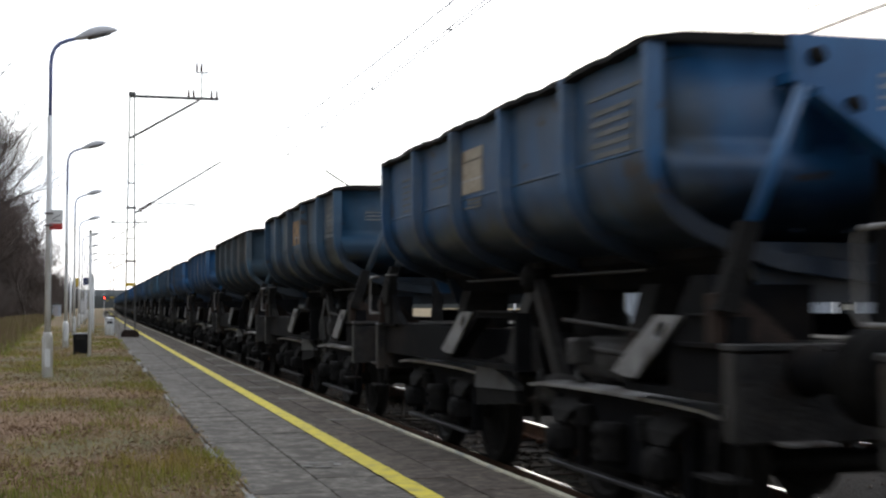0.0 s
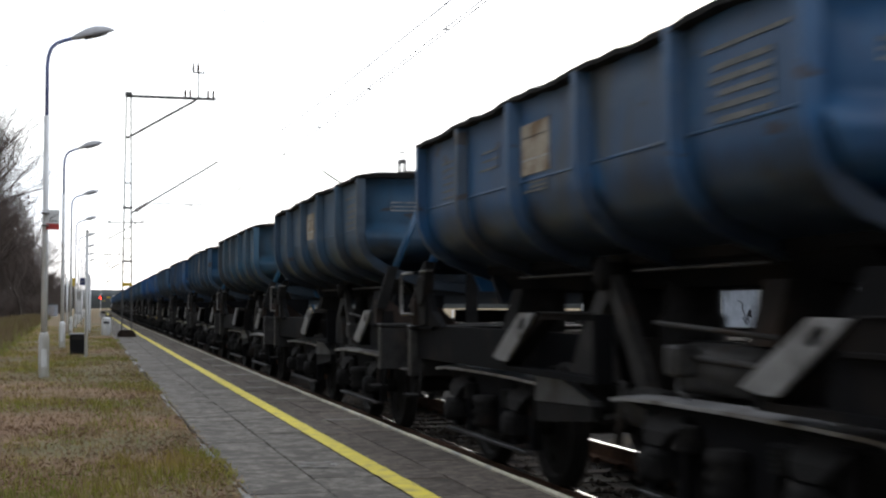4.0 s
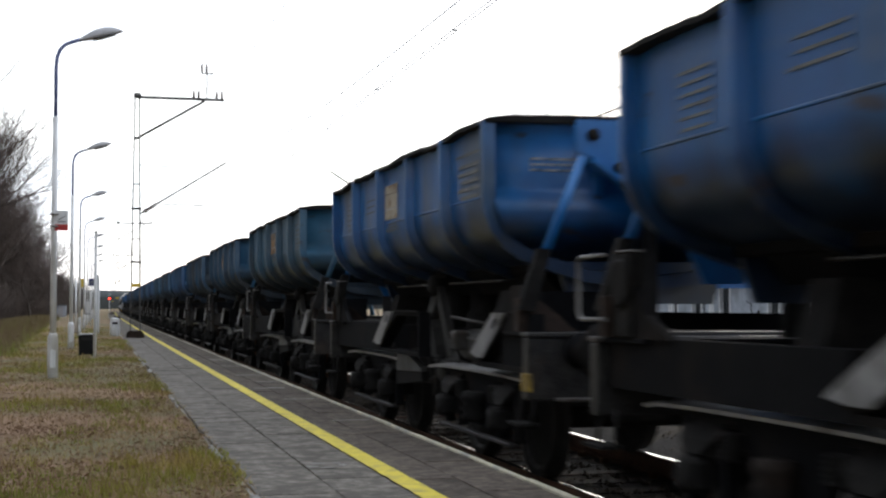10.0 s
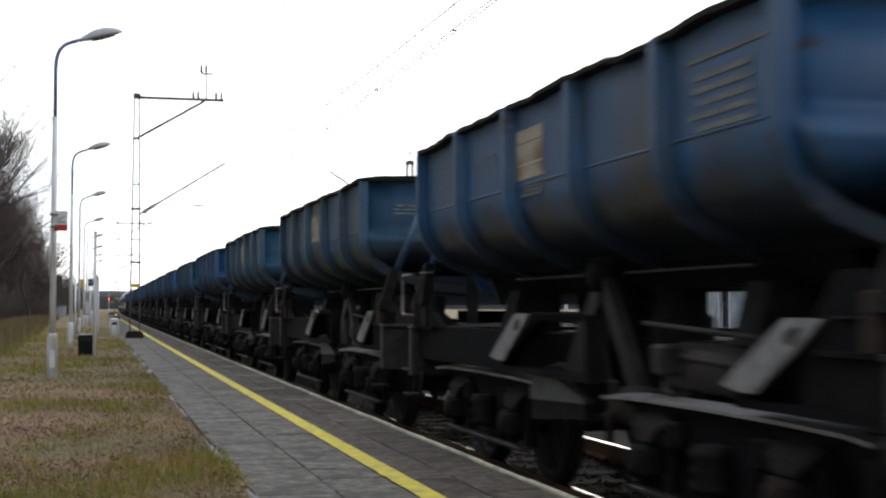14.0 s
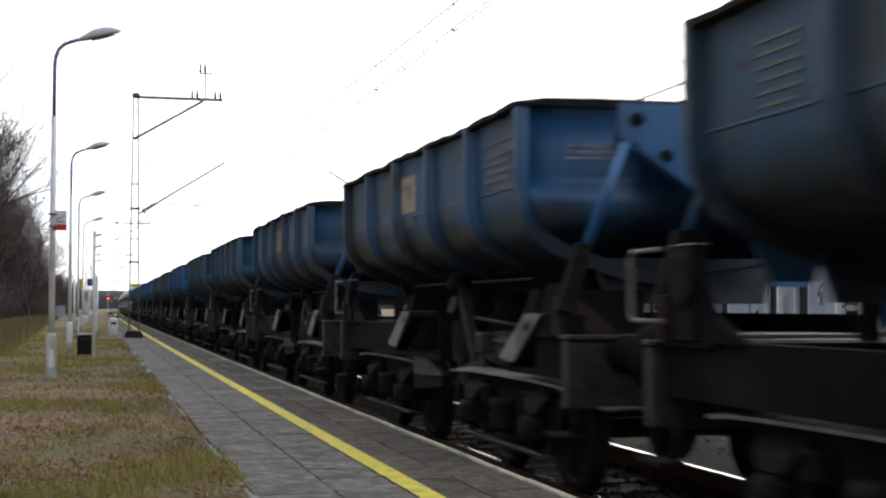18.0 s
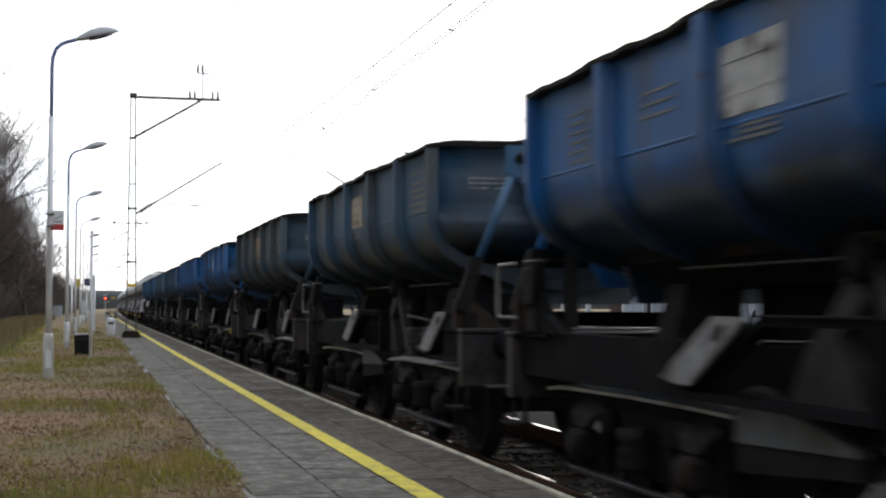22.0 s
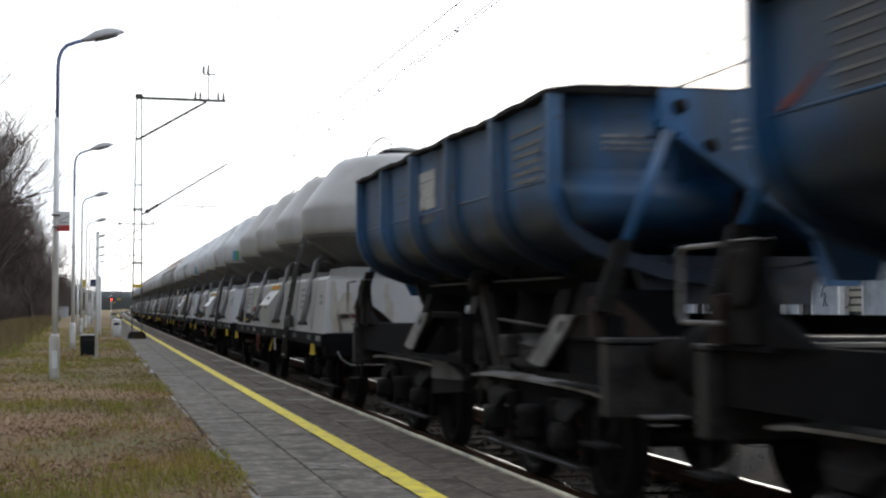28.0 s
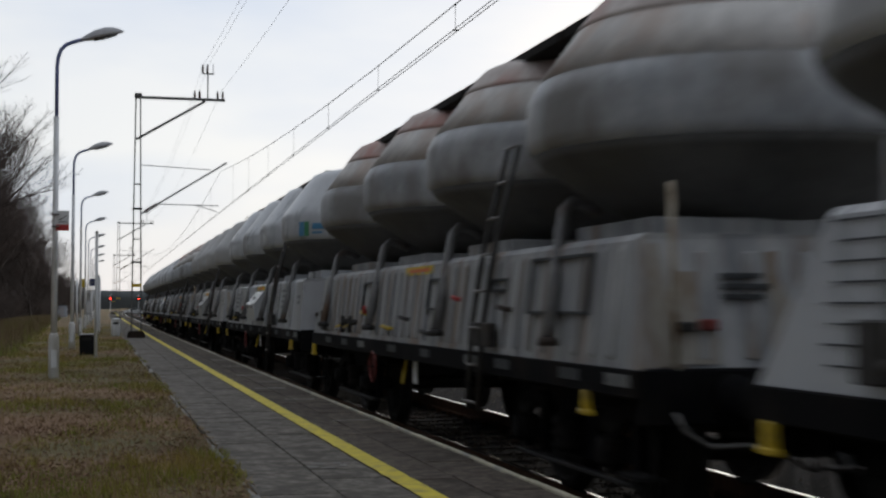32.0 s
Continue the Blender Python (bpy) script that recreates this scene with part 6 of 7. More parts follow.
def silo_extras(ob, kind):
    if kind == "grey":
        y = -1.5 * SILO_D
        for mat, a0, a1, z0, z1 in ((logo_blue, -32.8, -28, 2.46, 2.68), (logo_green, -37, -33, 2.46, 2.68), (logo_blue, -55, -39.5, 2.56, 2.65), (logo_blue, -47, -39.5, 2.49, 2.525)):
            s = Shape()
            m = 6
            for i in range(m + 1):
                a = math.pi + radians(a0 + (a1 - a0) * i / m)
                for z in (z0, z1):
                    r = 1.482
                    s.v.append((r * math.cos(a), y - r * math.sin(a), z))
            s.f = [(2 * i, 2 * i + 1, 2 * i + 3, 2 * i + 2) for i in range(m)]
            s.smooth = [True] * m
            part("emblem", s, mat, ob, "plain blue and green painted emblem")
    if kind == "clean":
        # thin handrails bowed over the silo tops
        for i in range(4):
            y = (i - 1.5) * SILO_D
            part("roof_handrail", Shape().tube([(-0.36, y - 0.95, 3.60), (-0.36, y - 0.8, 3.74), (-0.36, y - 0.3, 3.82), (-0.36, y + 0.3, 3.82), (-0.36, y + 0.8, 3.74), (-0.36, y + 0.95, 3.60)], 0.012, 6), grime, ob, "thin bowed roof handrail")
    if kind in ("clean", "stained"):
        # run-off stains on the end sheet
        for j, (x0, w, z0, z1) in enumerate(((-1.08, 0.34, 1.06, 1.58), (-0.53, 0.16, 1.1, 1.7), (-1.25, 0.14, 1.05, 1.74))):
            s, rows = Shape(), 9
            for i in range(rows):
                z = z0 + (z1 - z0) * i / (rows - 1)
                h = w / 2 * (1 - 0.6 * i / (rows - 1)) * (1 + 0.5 * noise.noise((z * 6, j * 3, 1)))
                c = x0 + 0.05 * noise.noise((z * 4, j, 5))
                yy = -6.05 + 0.2 * max(0, z - 1.03) / 0.73
                s.v += [(c - h, yy, z), (c + h, yy, z)]
            s.f = [(2 * i, 2 * i + 1, 2 * i + 3, 2 * i + 2) for i in range(rows - 1)]
            s.smooth = [False] * (rows - 1)
            part("stain", s, stain_mat, ob, "beige run-off stain")
    if kind == "stained":
        for i in range(4):
            y = (i - 1.5) * SILO_D
            part("washed_cone", Shape().revolve([(1.405, 2.899), (1.234, 3.13), (1.10, 3.312)], 40, (0, y, 0)), washed_pale, ob, "pale washed-out cone")
            prof = [(1.142, 3.26), (1.108, 3.309), (1.026, 3.415), (0.956, 3.481), (0.845, 3.527), (0.557, 3.582), (0.31, 3.602)]
            part("rusty_cap", Shape().revolve(prof, 40, (0, y, 0)), cap_rust, ob, "rust-streaked upper cone")
        for sx in (-1, 1):
            for y, z, m, w in ((1.70, 1.30, yellow_paint, 0.16), (0.45, 1.16, yellow_paint, 0.20), (-1.27, 1.14, tower_grey, 0.22), (-2.15, 1.44, red_paint, 0.07), (-3.55, 1.36, tower_grey, 0.12), (-0.36, 1.26, tower_grey, 0.24)):
                hx = sx * (1.46 - 0.117 * (z - 1.05))
                part("valve_handle", Shape().tube([(hx - sx * 0.05, y, z), (hx, y, z), (hx + sx * 0.02, y + w, z + 0.02)], 0.020, 6), m, ob, "small painted valve handle")
            part("grab_post", Shape().tube([(sx * 1.20, -6.06, 1.02), (sx * 1.20, -5.99, 2.08)], 0.019, 6), placard_mat, ob, "pale wooden stanchion")
            for y, w, low, high in ((-4.58, 0.60, 1.34, 1.70), (-1.30, 0.30, 1.36, 1.62), (1.75, 0.36, 1.34, 1.64), (-3.25, 0.20, 1.50, 1.58)):
                # black frame of a hatch, four bars on the sloping skirt
                fr = Shape()
                xa, xb = 1.424 - 0.117 * (low - 1.05), 1.424 - 0.117 * (high - 1.05)
                for z, x in ((low, xa), (high, xb)):
                    fr.box(sx * x - 0.02, sx * x + 0.02, y - w, y + w, z - 0.011, z + 0.011)
                for d in (-w, w - 0.022):
                    fr.prism([(sx * (xa + 0.02), low + 0.012), (sx * (xa - 0.02), low + 0.012), (sx * (xb - 0.02), high - 0.012), (sx * (xb + 0.02), high - 0.012)], y + d, y + d + 0.022)
                part("hatch_frame", fr, stencil_dark, ob, "black hatch frame")
        for k in range(34):
            # pressed folds of the buckled sheet
            y, t = -5.62 + 0.31 * k, 0.011 + 0.008 * noise.noise((k * 1.7, 0, 3))
            if min(abs(y - c) for c in (-4.58, -1.30, 1.75, -5.18)) > 0.12:
                part("fold", Shape().prism([(-1.40, 1.06), (-1.424 - t, 1.10), (-1.343 - t, 1.70), (-1.32, 1.76)], y - 0.03, y + 0.03), silo_dirty, ob)
        for k, x in enumerate((-1.02, -0.72, -0.36, 0.0)):
            fold = Shape().box(x - 0.035, x + 0.035, -0.025, 0.02, 0.0, 0.62, 0.012)
            fold.v = [(a + 0.10 * c, -6.03 + 0.2 * (c + 0.05) / 0.73 + b, 1.08 + c) for a, b, c in fold.v]
            part("fold", fold, silo_dirty, ob)
        for k in range(3):
            z = 1.56 - 0.06 * k
            part("end_writing", Shape().box(-0.86, -0.62 + 0.05 * (k % 2), -6.075 + 0.274 * (z - 1.03), -6.04 + 0.274 * (z - 1.03), z - 0.018, z + 0.012), stencil_dark, ob, "dark stencilled writing")


def c_kind(o):
    return o.name.split(".")[0]


PAINTS = "MMDGMMDTDMDBBTDDMDTMDMDDDBDGBBDTMM"   # in order of passing
DUMP_REAR = 13.64       # where the first tub's far end stands at the start
TRAIN = []              # wagons with the distance of their middle at the start


def build_train():
    base = dump_wagon()
    for n, key in enumerate(PAINTS):
        y = DUMP_REAR - HALF + (n - 1) * DUMP_L
        ob = base if n == 0 else copy_thing(base, pose(TRACK + bend(y), y, RAIL))
        ob.matrix_basis = pose(TRACK + bend(y), y, RAIL)
        TRAIN.append((ob, y))
        ob["label"] = {"B": "bright blue side-tipping wagon with a ribbed tub full of stone",
                       "M": "blue side-tipping wagon with a dusty ribbed tub full of stone",
                       "T": "faded teal-blue side-tipping wagon with a ribbed tub of stone",
                       "D": "dull dark blue side-tipping wagon caked with dust",
                       "G": "grimy grey-blue side-tipping wagon with a battered ribbed tub"}[key]
    papers = "ppo-wpp-pwoppoooppppopo--wpowwpppw"
    for n, (ob, y) in enumerate(TRAIN):
        kind = papers[n % len(papers)]
        for o in [c for c in ob.children_recursive if n % 3 == 1 and c_kind(c) == "end_writing"]:
            bpy.data.objects.remove(o)
        for o in [c for c in ob.children_recursive if c.name.startswith("placard")]:
            if kind == "-":
                bpy.data.objects.remove(o)
            elif kind != "p" and c_kind(o) == "placard":
                o.material_slots[0].link = "OBJECT"
                o.material_slots[0].material = {"w": paper_white, "o": paper_orange}[kind]
    heaps = [stone_heap(k, crest, lean) for k, (crest, lean) in enumerate(((0.11, 0.5), (0.17, 2.0), (0.10, 3.6), (0.21, 5.2)), 1)]
    rims = {sx: [rim_shape(sx, k) for k in (1, 2, 3)] for sx in (-1, 1)}
    for n, (ob, y) in enumerate(TRAIN):
        for o in ob.children_recursive:
            if c_kind(o) == "stone_load":
                o.data = heaps[(n * 3 + n // 5) % 4]
            elif c_kind(o) == "rim" and n % 4:
                o.data = rims[-1 if o.data.vertices[0].co.x < 0 else 1][n % 4 - 1]
        if PAINTS[n] == "B":
            part("warning_bar", Shape().box(-1.33, -1.284, -4.40, -4.27, 0.77, 0.90, 0.006), bar_yellow, ob, "small faded yellow bar on the headstock")
    swoosh = Shape().prism([(-2.98, 2.44), (-2.88, 2.365), (-2.73, 2.29), (-2.58, 2.26), (-2.64, 2.315), (-2.80, 2.36)], -1.309, -1.303, "x").mesh("swoosh", faded_red)
    for n, shift in ((4, 0), (32, 5.9)):
        part("swoosh", swoosh, None, [c for c in TRAIN[n][0].children if c.name.split(".")[0] == "tub"][0], "faded red painted swoosh", at=pose(0, shift, 0))
    for (ob, y), key in zip(TRAIN, PAINTS):
        if key != "M":
            dirty_repaint(ob, key)
    base = silo_wagon()
    made = []
    for n, kind in enumerate(("clean", "grey", "grey", "stained", "grey", "clean", "stained", "grey", "grey", "grey")):
        y = 329.70 + SILO_L * (n + 0.5)
        ob = base if n == 0 else copy_thing(base, pose(TRACK + bend(y), y, RAIL))
        made.append((ob, y, kind))
    for ob, y, kind in made:
        ob.matrix_basis = pose(TRACK + bend(y), y, RAIL)
        recoat(ob, kind)
        silo_extras(ob, kind)
        ob["label"] = {"clean": "clean off-white cement wagon with four round silos", "grey": "pale grey cement wagon with four silos and painted emblem",
                       "stained": "cement wagon with rust-streaked silos and stained skirt"}[kind]
        TRAIN.append((ob, y))


build_train()


# ---- trees, buildings, the far distance ----
def bare_tree(seed, height, spread):
    rng = random.Random(seed)
    trunk, crown = Shape(), Shape()

    def grow(p, d, length, r, level):
        q = [p]
        for k in range(3):
            d = (d + Vector((rng.uniform(-.22, .22), rng.uniform(-.22, .22), rng.uniform(-.06, .12)))).normalized()
            q.append(q[-1] + d * (length / 3))
        (trunk if level < 2 else crown).tube(q, [r, r * 0.85, r * 0.7, r * 0.55], 7 if level == 0 else (5 if level == 1 else 3), False)
        if level >= 5:
            return
        kids = (8, 6, 5, 3, 2)[level]
        for k in range(kids):
            t = rng.uniform(0.35, 1.0) if level else rng.uniform(0.3, 1.0)
            i = min(2, int(t * 3))
            start = q[i].lerp(q[i + 1], t * 3 - i)
            a = rng.uniform(0, 2 * math.pi)
            out = Vector((math.cos(a), math.sin(a), rng.uniform(-0.1, 0.75))) * spread
            nd = (d * 0.75 + out).normalized()
            grow(start, nd, length * rng.uniform(0.45, 0.66), max(r * 0.42, 0.006), level + 1)
        grow(q[-1], d, length * 0.55, max(r * 0.5, 0.008), level + 1)

    grow(Vector((0, 0, -0.5)), Vector((0, 0, 1)), height * 0.5, height * 0.013, 0)
    return trunk.mesh("trunk", bark), crown.mesh("crown", twig_mat)


def woods():
    rng = random.Random(21)
    kinds = [bare_tree(s, h, sp) for s, h, sp in ((1, 14, 0.75), (2, 16, 0.6), (3, 12, 0.9), (4, 15, 0.7), (5, 10, 0.95))]
    spots = []
    # rows out of view beside the platform, added to cut light from the left
    near = -40.0
    while near < 84:
        for row in range(2):
            spots.append((-13.5 - row * 5.5 + rng.uniform(-1, 1), near + rng.uniform(-2, 2)))
        near += rng.uniform(6.0, 8.5)
    y = 88.0
    while y < 300:
        for row in range(2):
            spots.append((-10.3 - (0.5 if y < 115 else 0) - 0.022 * (y - 90) - row * 5.0 + rng.uniform(-1.2, 1.2), y + rng.uniform(-2, 2)))
        y += rng.uniform(5.5, 8.0) * (1 if y < 180 else 1.7)
    y = 140.0
    while y < 345:
        spots.append((-6.8 - 0.006 * (y - 140) + rng.uniform(-1.0, 0.6), y + rng.uniform(-2, 2)))
        y += rng.uniform(6.0, 9.0)
    for i, (x, y) in enumerate(spots):
        tm, cm = kinds[i % 5]
        ob = thing("tree", "bare autumn tree with dense dark twigs", "tree", "trees behind the platform",
                   pose(x + bend(y), y, -0.5, 0, 0, rng.uniform(0, 360)))
        k = rng.uniform(0.95, 1.2) * (1.2 if y < 185 else 0.98) * (1 if x < -8.5 else 0.52)
        ob.scale = (k, k, k)
        part("trunk", tm, bark, ob)
        part("crown", cm, twig_mat, ob)
    brush = Shape()
    for i in range(30000):
        y = rng.uniform(60, 345)
        x = -7.2 + (0.012 * (min(y, 200) - 140) if y > 140 else 0.012 * (140 - y) - 0.6) - abs(rng.gauss(0, 4.0)) + bend(y)
        h = rng.uniform(0.5, 2.0) * (1 + 1.3 * rng.random())
        a = rng.uniform(0, 6.28)
        p = Vector((x, y, -0.6))
        q = p + Vector((0.35 * math.cos(a), 0.35 * math.sin(a), 1)) * h * 0.5
        r = q + Vector((0.6 * math.cos(a + 1), 0.6 * math.sin(a + 1), 0.8)) * h * 0.5
        brush.tube([p, q, r], [0.022, 0.014, 0.006], 3, False)
        for k in range(3):
            b = rng.uniform(0, 6.28)
            brush.tube([q, q + Vector((math.cos(b), math.sin(b), 0.6)) * h * 0.4], [0.01, 0.005], 3, False)
    tagged(part("undergrowth", brush, twig_mat), "dense dark leafless undergrowth at the wood's edge", "bushes", kind="stuff")
    # closed wood behind the first trees, run on out of view to cut low light
    mass = Shape()
    ys = [-60 + 4 * i for i in range(110)]
    for y in ys:
        for k in range(6):
            h = (4.2 + 1.5 * noise.noise((y * 0.11, 0, 0)) + 1.2 * noise.noise((y * 0.5, 0, 2))) * k / 5
            mass.v.append((-17.5 - 0.012 * (y - 90) - 0.5 * k + 1.2 * noise.noise((y * 0.3, k, 0)) + bend(y), y, -0.8 + h))
    mass.f = [(j * 6 + k, j * 6 + k + 1, j * 6 + k + 7, j * 6 + k + 6) for j in range(109) for k in range(5)]
    mass.smooth = [False] * len(mass.f)
    tagged(part("wood_interior", mass, far_wood), "dark depth of the bare wood", "woods", kind="stuff")
    # shrubs and low trees on the far side of the line
    for x, y, k, s in ((13.2, 142.0, 0.40, 2), (14.6, 147.0, 0.36, 4), (30.0, 150.0, 0.55, 2), (34, 165, 0.6, 4), (26, 172, 0.5, 0), (40, 120, 0.45, 2), (46, 135, 0.5, 4), (33, 95, 0.4, 2), (37, 88, 0.35, 4), (27, 63, 0.36, 2), (29.5, 71, 0.36, 4)):
        tm, cm = kinds[s]
        ob = thing("tree", "small bare tree beyond the tracks", "tree", "trees beyond the tracks", pose(x, y, -0.6, 0, 0, 40 * s))
        ob.scale = (k, k, k)
        part("trunk", tm, bark, ob)
        part("crown", cm, twig_mat, ob)
    bushes = Shape()
    for i in range(14000):
        y = rng.uniform(40, 110)
        x = 0.36 * y + rng.uniform(4, 16)
        if x < 23 and y < 60:
            continue
        h, a = rng.uniform(0.6, 2.7) * (1.6 if y > 55 else 1.0), rng.uniform(0, 6.28)
        p = Vector((x, y, -0.6))
        bushes.tube([p, p + Vector((0.3 * math.cos(a), 0.3 * math.sin(a), 1)) * h], [0.03, 0.01], 3, False)
    tagged(part("hedge", bushes, twig_mat), "straggling brown hedge beyond the tracks", "bushes", kind="stuff")


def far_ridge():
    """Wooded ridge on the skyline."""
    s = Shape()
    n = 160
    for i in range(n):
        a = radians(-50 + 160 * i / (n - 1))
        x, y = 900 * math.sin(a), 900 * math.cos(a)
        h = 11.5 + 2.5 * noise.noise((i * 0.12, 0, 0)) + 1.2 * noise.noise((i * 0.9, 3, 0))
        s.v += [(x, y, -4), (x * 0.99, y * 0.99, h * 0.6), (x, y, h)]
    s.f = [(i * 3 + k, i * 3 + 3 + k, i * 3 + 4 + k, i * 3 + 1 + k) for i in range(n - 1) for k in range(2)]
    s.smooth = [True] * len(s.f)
    structure("backdrop", s, hazed_ridge_wood, "low wooded ridge on the skyline")


def station_building():
    """Low rendered building beyond the second track, with tall windows, white posts and sprayed scribbles."""
    x = 21.5
    ob = thing("station_building", "low pale blue-grey station building with white window frames", "building", at=pose(x, 0, -0.42))
    y0, y1, h = 24.0, 53.0, 3.6
    wins = [(26.5, 1.1), (29.6, 1.1), (32.4, 1.1), (35.6, 1.1), (38.4, 0.95), (40.3, 0.95), (43.9, 0.9), (46.2, 0.9), (48.3, 0.9), (50.4, 0.9)]
    edges = [y0]
    for y, w in wins:
        edges += [y - w / 2, y + w / 2]
    edges.append(y1)
    for i in range(0, len(edges), 2):
        part("wall", Shape().box(0, 0.3, edges[i], edges[i + 1], -0.2, h), render_wall, ob)
    for k, (y, w) in enumerate(wins):
        z0 = 0.75 if k % 4 != 2 else 0.15
        part("wall", Shape().box(0, 0.3, y - w / 2, y + w / 2, -0.2, z0), render_wall, ob)
        part("wall", Shape().box(0, 0.3, y - w / 2, y + w / 2, 2.75, h), render_wall, ob)
        win = part("window", Shape().box(0.16, 0.18, y - w / 2, y + w / 2, z0, 2.75), pane_mat, ob, "dull window pane")
        fr = Shape()
        for a, b, c, d in ((-w / 2, -w / 2 + 0.09, z0, 2.75), (w / 2 - 0.09, w / 2, z0, 2.75), (-w / 2 + 0.09, w / 2 - 0.09, z0, z0 + 0.09), (-w / 2 + 0.09, w / 2 - 0.09, 2.66, 2.75), (-w / 2 + 0.09, w / 2 - 0.09, z0 + 0.45, z0 + 0.52)):
            fr.box(-0.03, 0.12, y + a, y + b, c, d)
        part("window_frame", fr, white_wood, win, "white window frame")
        part("sill", Shape().box(-0.12, 0.1, y - w / 2 - 0.05, y + w / 2 + 0.05, z0 - 0.06, z0 - 0.003), white_wood, win)
        if k < 4:
            for j in range(9):
                part("blind_slat", Shape().box(0.10, 0.13, y - w / 2 + 0.1, y + w / 2 - 0.1, z0 + 0.62 + j * 0.22, z0 + 0.78 + j * 0.22), shutter_mat, win)
    part("wall", Shape().box(0.3, 8, y0, y0 + 0.3, -0.2, h), render_wall, ob)
    part("wall", Shape().box(0.3, 8, y1 - 0.3, y1, -0.2, h), render_wall, ob)
    part("back_wall", Shape().box(8, 8.3, y0, y1, -0.2, h), render_wall, ob)
    part("roof", Shape().prism([(-1.6, h), (8.6, h), (8.6, h + 0.2), (3.5, h + 0.9), (-1.6, h + 0.22)], y0 - 0.6, y1 + 0.6), roof_mat, ob)
    part("fascia", Shape().box(-1.66, -1.603, y0 - 0.6, y1 + 0.6, h - 0.05, h + 0.24), white_wood, ob)
    for y in (27.8, 33.9, 37.2, 42.0, 45.2, 49.4, 53.4):
        part("canopy_post", Shape().box(-1.5, -1.36, y - 0.07, y + 0.07, -0.2, h - 0.06, 0.01), white_wood, ob, "white canopy post")
    # sprayed scribbles on the plaster
    rng = random.Random(8)
    for y in (36.9, 42.0, 45.0, 31.0):
        for k in range(3):
            pts = [(-0.008, y + rng.uniform(-0.5, 0.5), 0.5 + 0.5 * k + rng.uniform(0, 0.5))]
            for j in range(7):
                pts.append((-0.008, pts[-1][1] + rng.uniform(-0.28, 0.28), min(2.4, max(0.3, pts[-1][2] + rng.uniform(-0.3, 0.3)))))
            part("scribble", Shape().tube(pts, 0.02, 4), scribble, ob, "black sprayed scribble")
    # far platform in front of the building
    structure("platform_far", Shape().box(12.2, 21.4, 5, 120, -0.7, -0.30, 0.03), concrete, "bare concrete platform on the far side")
    for i, y in enumerate((58.0, 61.5, 65.0, 54.6)):
        p = thing("post", "slim white post on the far platform", "post", "posts on the far platform", pose(20.6, y, -0.3))
        part("shaft", Shape().box(-0.06, 0.06, -0.06, 0.06, 0, 2.6, 0.01), white_wood, p)
        part("foot_plate", Shape().box(-0.12, 0.12, -0.12, 0.12, 0, 0.03), bare_steel, p)
        part("crown_plate", Shape().box(-0.09, 0.09, -0.09, 0.09, 2.6, 2.63), bare_steel, p)


def far_fence():
    """Low tube fence with white posts beside the far platform."""
    ob = thing("fence", "low white tube fence before a brown hedge", "fence", at=pose(21.6, 0, -0.42))
    for i in range(11):
        y = 58.0 + 2.2 * i
        part("post", Shape().tube([(0, y, -0.1), (0, y, 1.22)], 0.045, 6), white_wood, ob)
    for z in (0.62, 1.18):
        part("rail", Shape().tube([(0, 57.8, z), (0, 80.2, z)], 0.03, 6), white_wood, ob)


def crossing_light(x, y):
    ob = thing("crossing_light", "level crossing signal showing a red light", "signal", "level crossing lights", pose(x, y, -0.6))
    part("post", Shape().tube([(0, 0, -0.3), (0, 0, 4.0)], 0.06, 8), white_pole, ob)
    head = part("light_head", Shape().box(-0.4, 0.4, -0.08, 0.08, 3.1, 4.0, 0.03), bin_black, ob)
    part("red_lens", Shape().revolve([(0.19, -0.10), (0.16, -0.13), (0.05, -0.16)], 14, (0, 0, 3.55), "y"), red_glow, head, "glowing red lens")
    part("cross_mark", Shape().prism([(-0.5, 4.15), (-0.42, 4.07), (0.5, 4.55), (0.42, 4.63)], -0.02, 0.02), sign_white, ob)


CAR = []


def car(at, paint, label):
    ob = thing("car", label, "car", "cars at the crossing", at)
    prof = [(-2.1, 0.35), (-2.12, 0.75), (-1.95, 0.88), (-1.2, 0.95), (-0.6, 1.38), (0.75, 1.42), (1.55, 0.98), (2.0, 0.92), (2.12, 0.7), (2.1, 0.35)]
    part("body", Shape().prism(prof, -0.82, 0.82, "y"), paint, ob)
    for sy in (-1, 1):
        part("side_window", Shape().prism([(-1.05, 0.97), (-0.55, 1.31), (0.08, 1.34), (0.08, 0.97)], sy * 0.826 - 0.004, sy * 0.826 + 0.004, "y"), car_glass, ob)
        part("side_window", Shape().prism([(0.16, 0.97), (0.16, 1.34), (0.7, 1.34), (1.3, 1.0)], sy * 0.826 - 0.004, sy * 0.826 + 0.004, "y"), car_glass, ob)
        for x in (-1.3, 1.35):
            w = part("wheel", Shape().revolve([(0.2, sy * 0.66), (0.31, sy * 0.66), (0.31, sy * 0.84), (0.2, sy * 0.84)], 16, (x, 0, 0.31), "y"), tyre_mat, ob)
            part("rim", Shape().revolve([(0.19, sy * 0.82), (0.17, sy * 0.845), (0.05, sy * 0.85)], 12, (x, 0, 0.31), "y"), bare_steel, w)
    for x, m in ((-2.115, sign_white), (2.115, red_paint)):
        for sy in (-0.6, 0.6):
            part("lamp", Shape().box(x - 0.01, x + 0.01, sy - 0.15, sy + 0.15, 0.62, 0.76), m, ob)
    CAR.append(ob)
    return ob


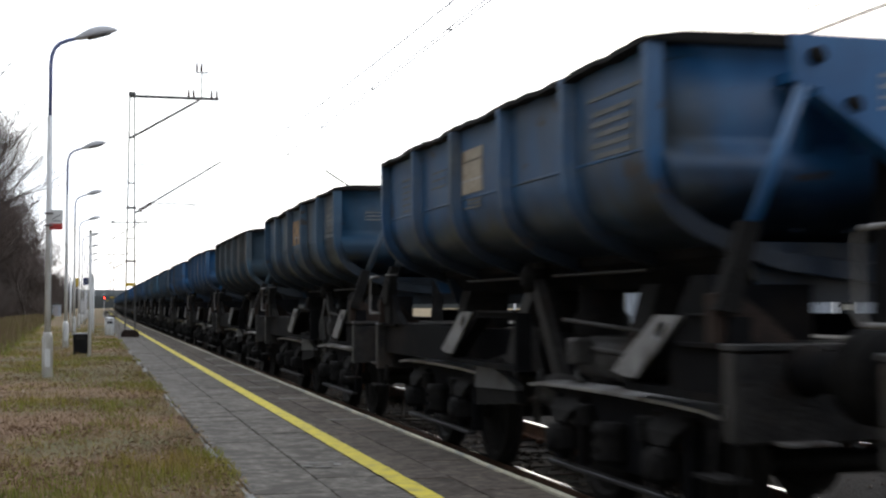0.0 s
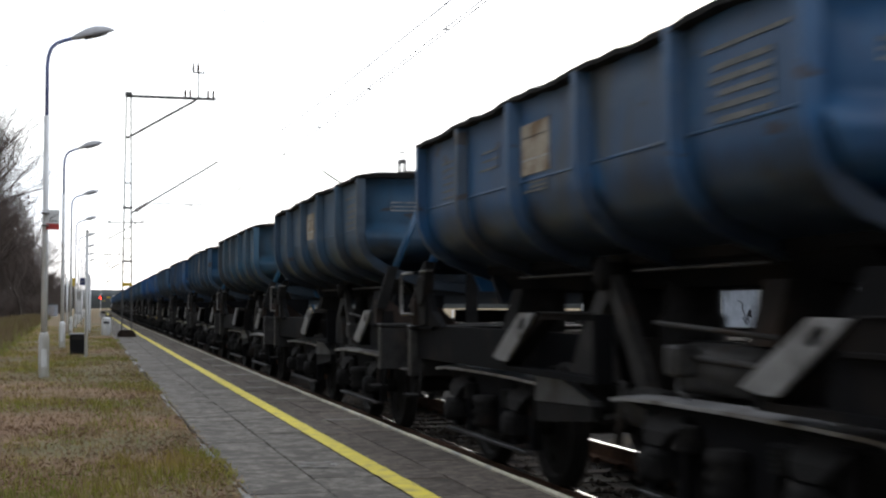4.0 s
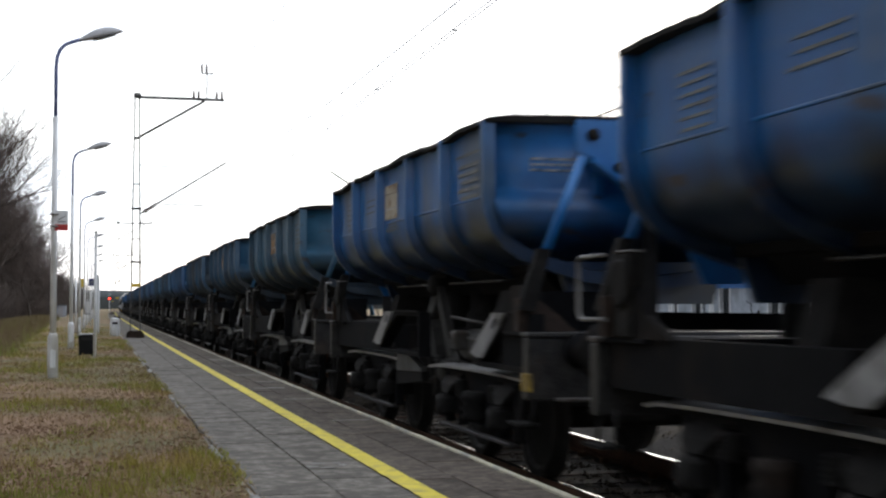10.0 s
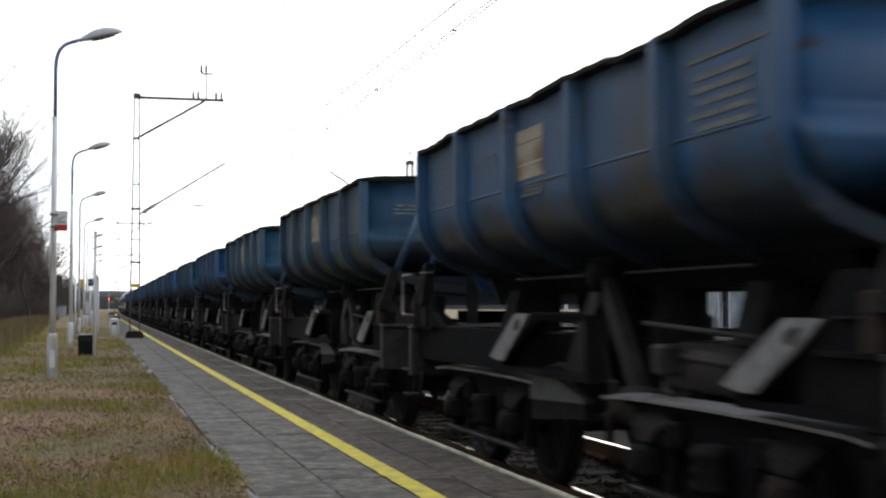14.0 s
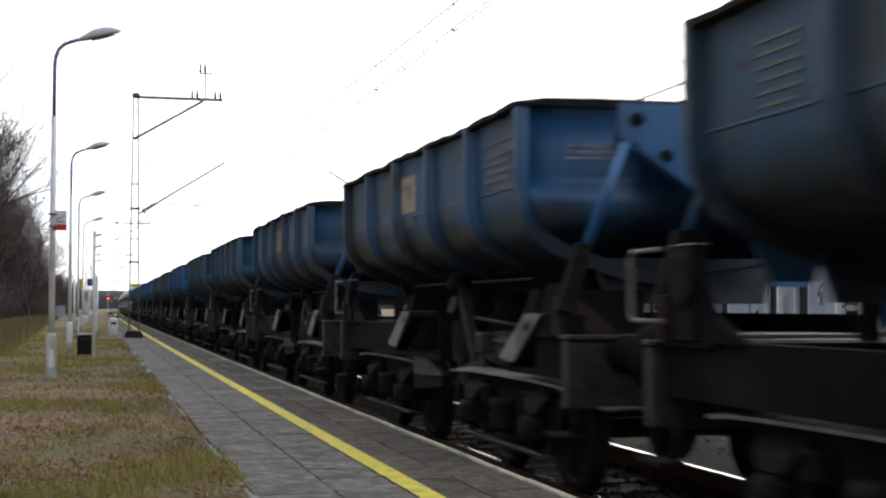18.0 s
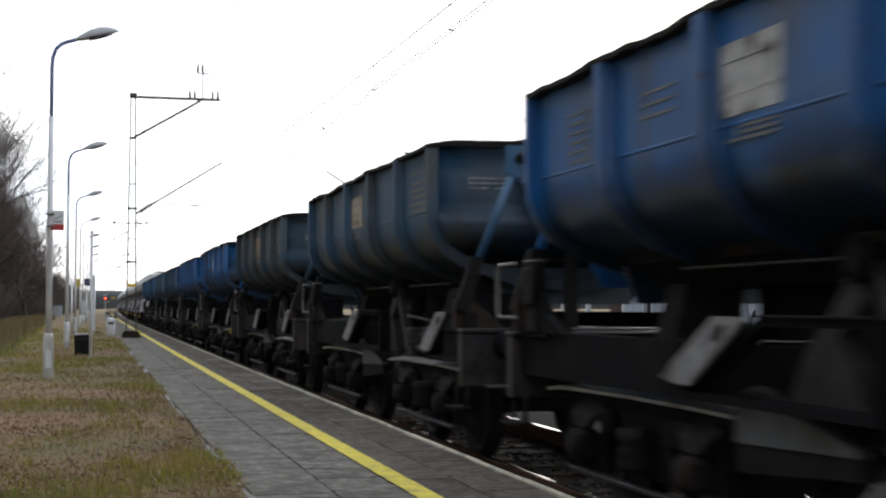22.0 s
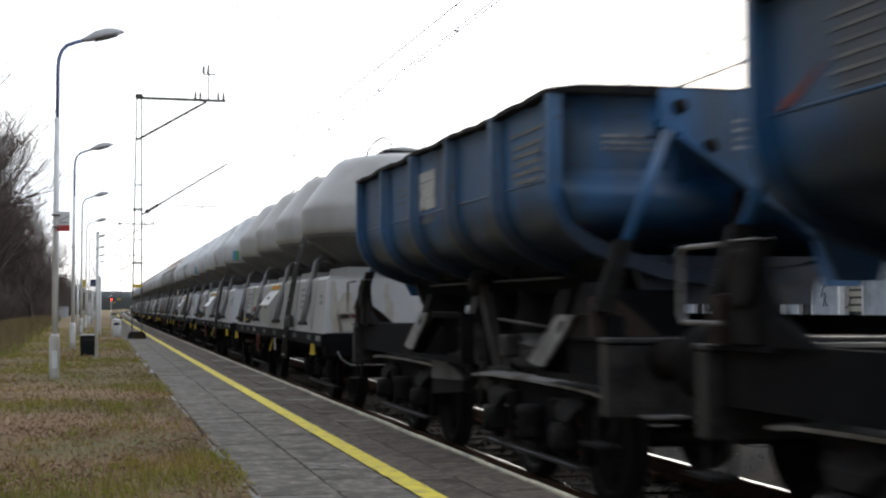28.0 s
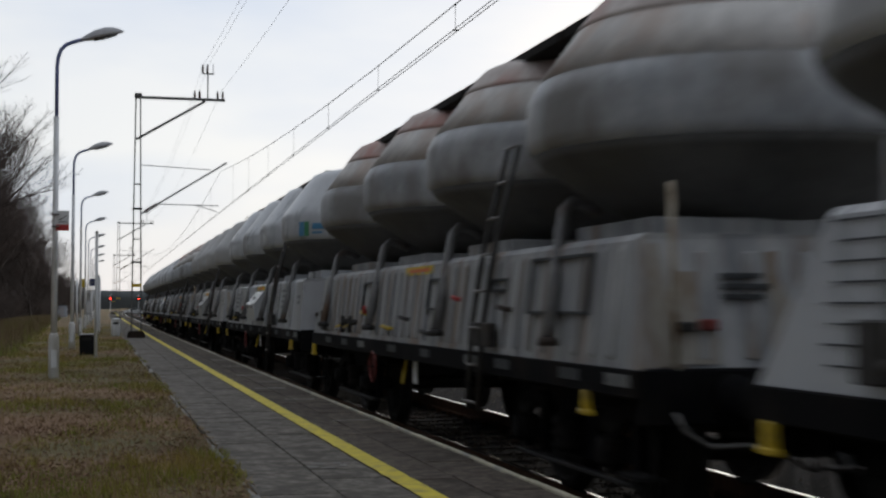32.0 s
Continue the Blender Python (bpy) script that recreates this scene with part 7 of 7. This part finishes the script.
def crossing():
    y = 333.0
    structure("road", Shape().box(-60, 90, y - 3.2, y + 3.2, -1.0, -0.70), asphalt, "asphalt road across the line")
    crossing_light(3.1, y - 5)
    crossing_light(9.6, y - 5)
    car(pose(0, y - 1.4, -0.70), car_white, "small white car crossing the line behind the train")
    # low trackside huts and fence near the crossing
    hut = thing("trackside_hut", "small pale trackside hut far down the line", "hut", at=pose(-5.7 + bend(200), 200, -0.5))
    part("wall", Shape().box(-0.75, 0.75, -1.0, 1.0, -0.2, 1.7), render_wall, hut)
    part("roof", Shape().prism([(-0.85, 1.7), (0.85, 1.7), (0.85, 1.78), (0, 1.98), (-0.85, 1.78)], -1.1, 1.1), roof_mat, hut)
    part("door", Shape().box(-0.35, 0.35, -1.05, -1.003, 0, 1.5), lamp_shell, hut)


woods()
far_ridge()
station_building()
far_fence()
crossing()
# small repeated pieces of the track and platform
platform()
sleeper_row(TRACK, "near track", 3.5, 36)
far_sleepers(TRACK, 3.5 + 0.62 * 36, 200)
far_sleepers(TRACK_2, 3.5, 150)
loose_stones()
turf()


# ---- what moves ----
SLACK = ((0, 0.125), (6.5, 0.21), (13, 0.28), (19, 0.23), (22, 0.14), (24.5, 0.06), (32, 0.05))


def travel(t):
    """Metres the train has gone at t seconds; it gathers speed a little."""
    # ease between times: how far the couplings' play sets it back
    way = 10.108 * t + 0.03746 * t * t
    for (a, u), (b, v) in zip(SLACK, SLACK[1:]):
        if a <= t <= b:
            k = (t - a) / (b - a)
            return way - u - (v - u) * k * k * (3 - 2 * k)
    return way - SLACK[-1][1]


def motions():
    times = [0, 2, 4, 6, 8, 10, 12, 14, 16, 18, 20, 22, 24, 26, 28, 30, 32]
    for ob, y0 in TRAIN:
        rows = []
        for t in times:
            y = y0 - travel(t)
            rows.append((t, pose(TRACK + bend(y), y, RAIL, 0, 0, -math.degrees(2 * BEND * y))))
        walk(ob, rows)
    # wheels roll: one turn is 2.89 m of track
    spin = []
    k = 0
    while True:
        a = k * 72.0
        dist = a / 360 * 2 * math.pi * 0.46
        t = (-10.108 + math.sqrt(10.108 ** 2 + 4 * 0.03746 * dist)) / (2 * 0.03746)
        if t > 32:
            break
        spin.append((t, a))
        k += 1
    spin.append((32.0, travel(32) / (2 * math.pi * 0.46) * 360))
    keyed = {}
    for w in [o for o in bpy.data.objects if o.name.startswith("wheelset")]:
        y = round(w.location.y, 3)
        if y not in keyed:
            walk(w, [(t, pose(0, y, 0.46, a)) for t, a in spin])
            keyed[y] = w
        else:
            src = keyed[y]
            w.rotation_mode = "QUATERNION"
            w.animation_data_create()
            w.animation_data.action = src.animation_data.action
            w.animation_data.action_slot = src.animation_data.action_slot
    for ob in CAR:
        walk(ob, [(0, pose(-20.0, 331.6, -0.70)), (23.0, pose(-20.0, 331.6, -0.70)), (26, pose(-8.5, 331.6, -0.70)), (29.8, pose(1.9, 331.6, -0.70)), (32, pose(8.5, 331.6, -0.70))])


motions()
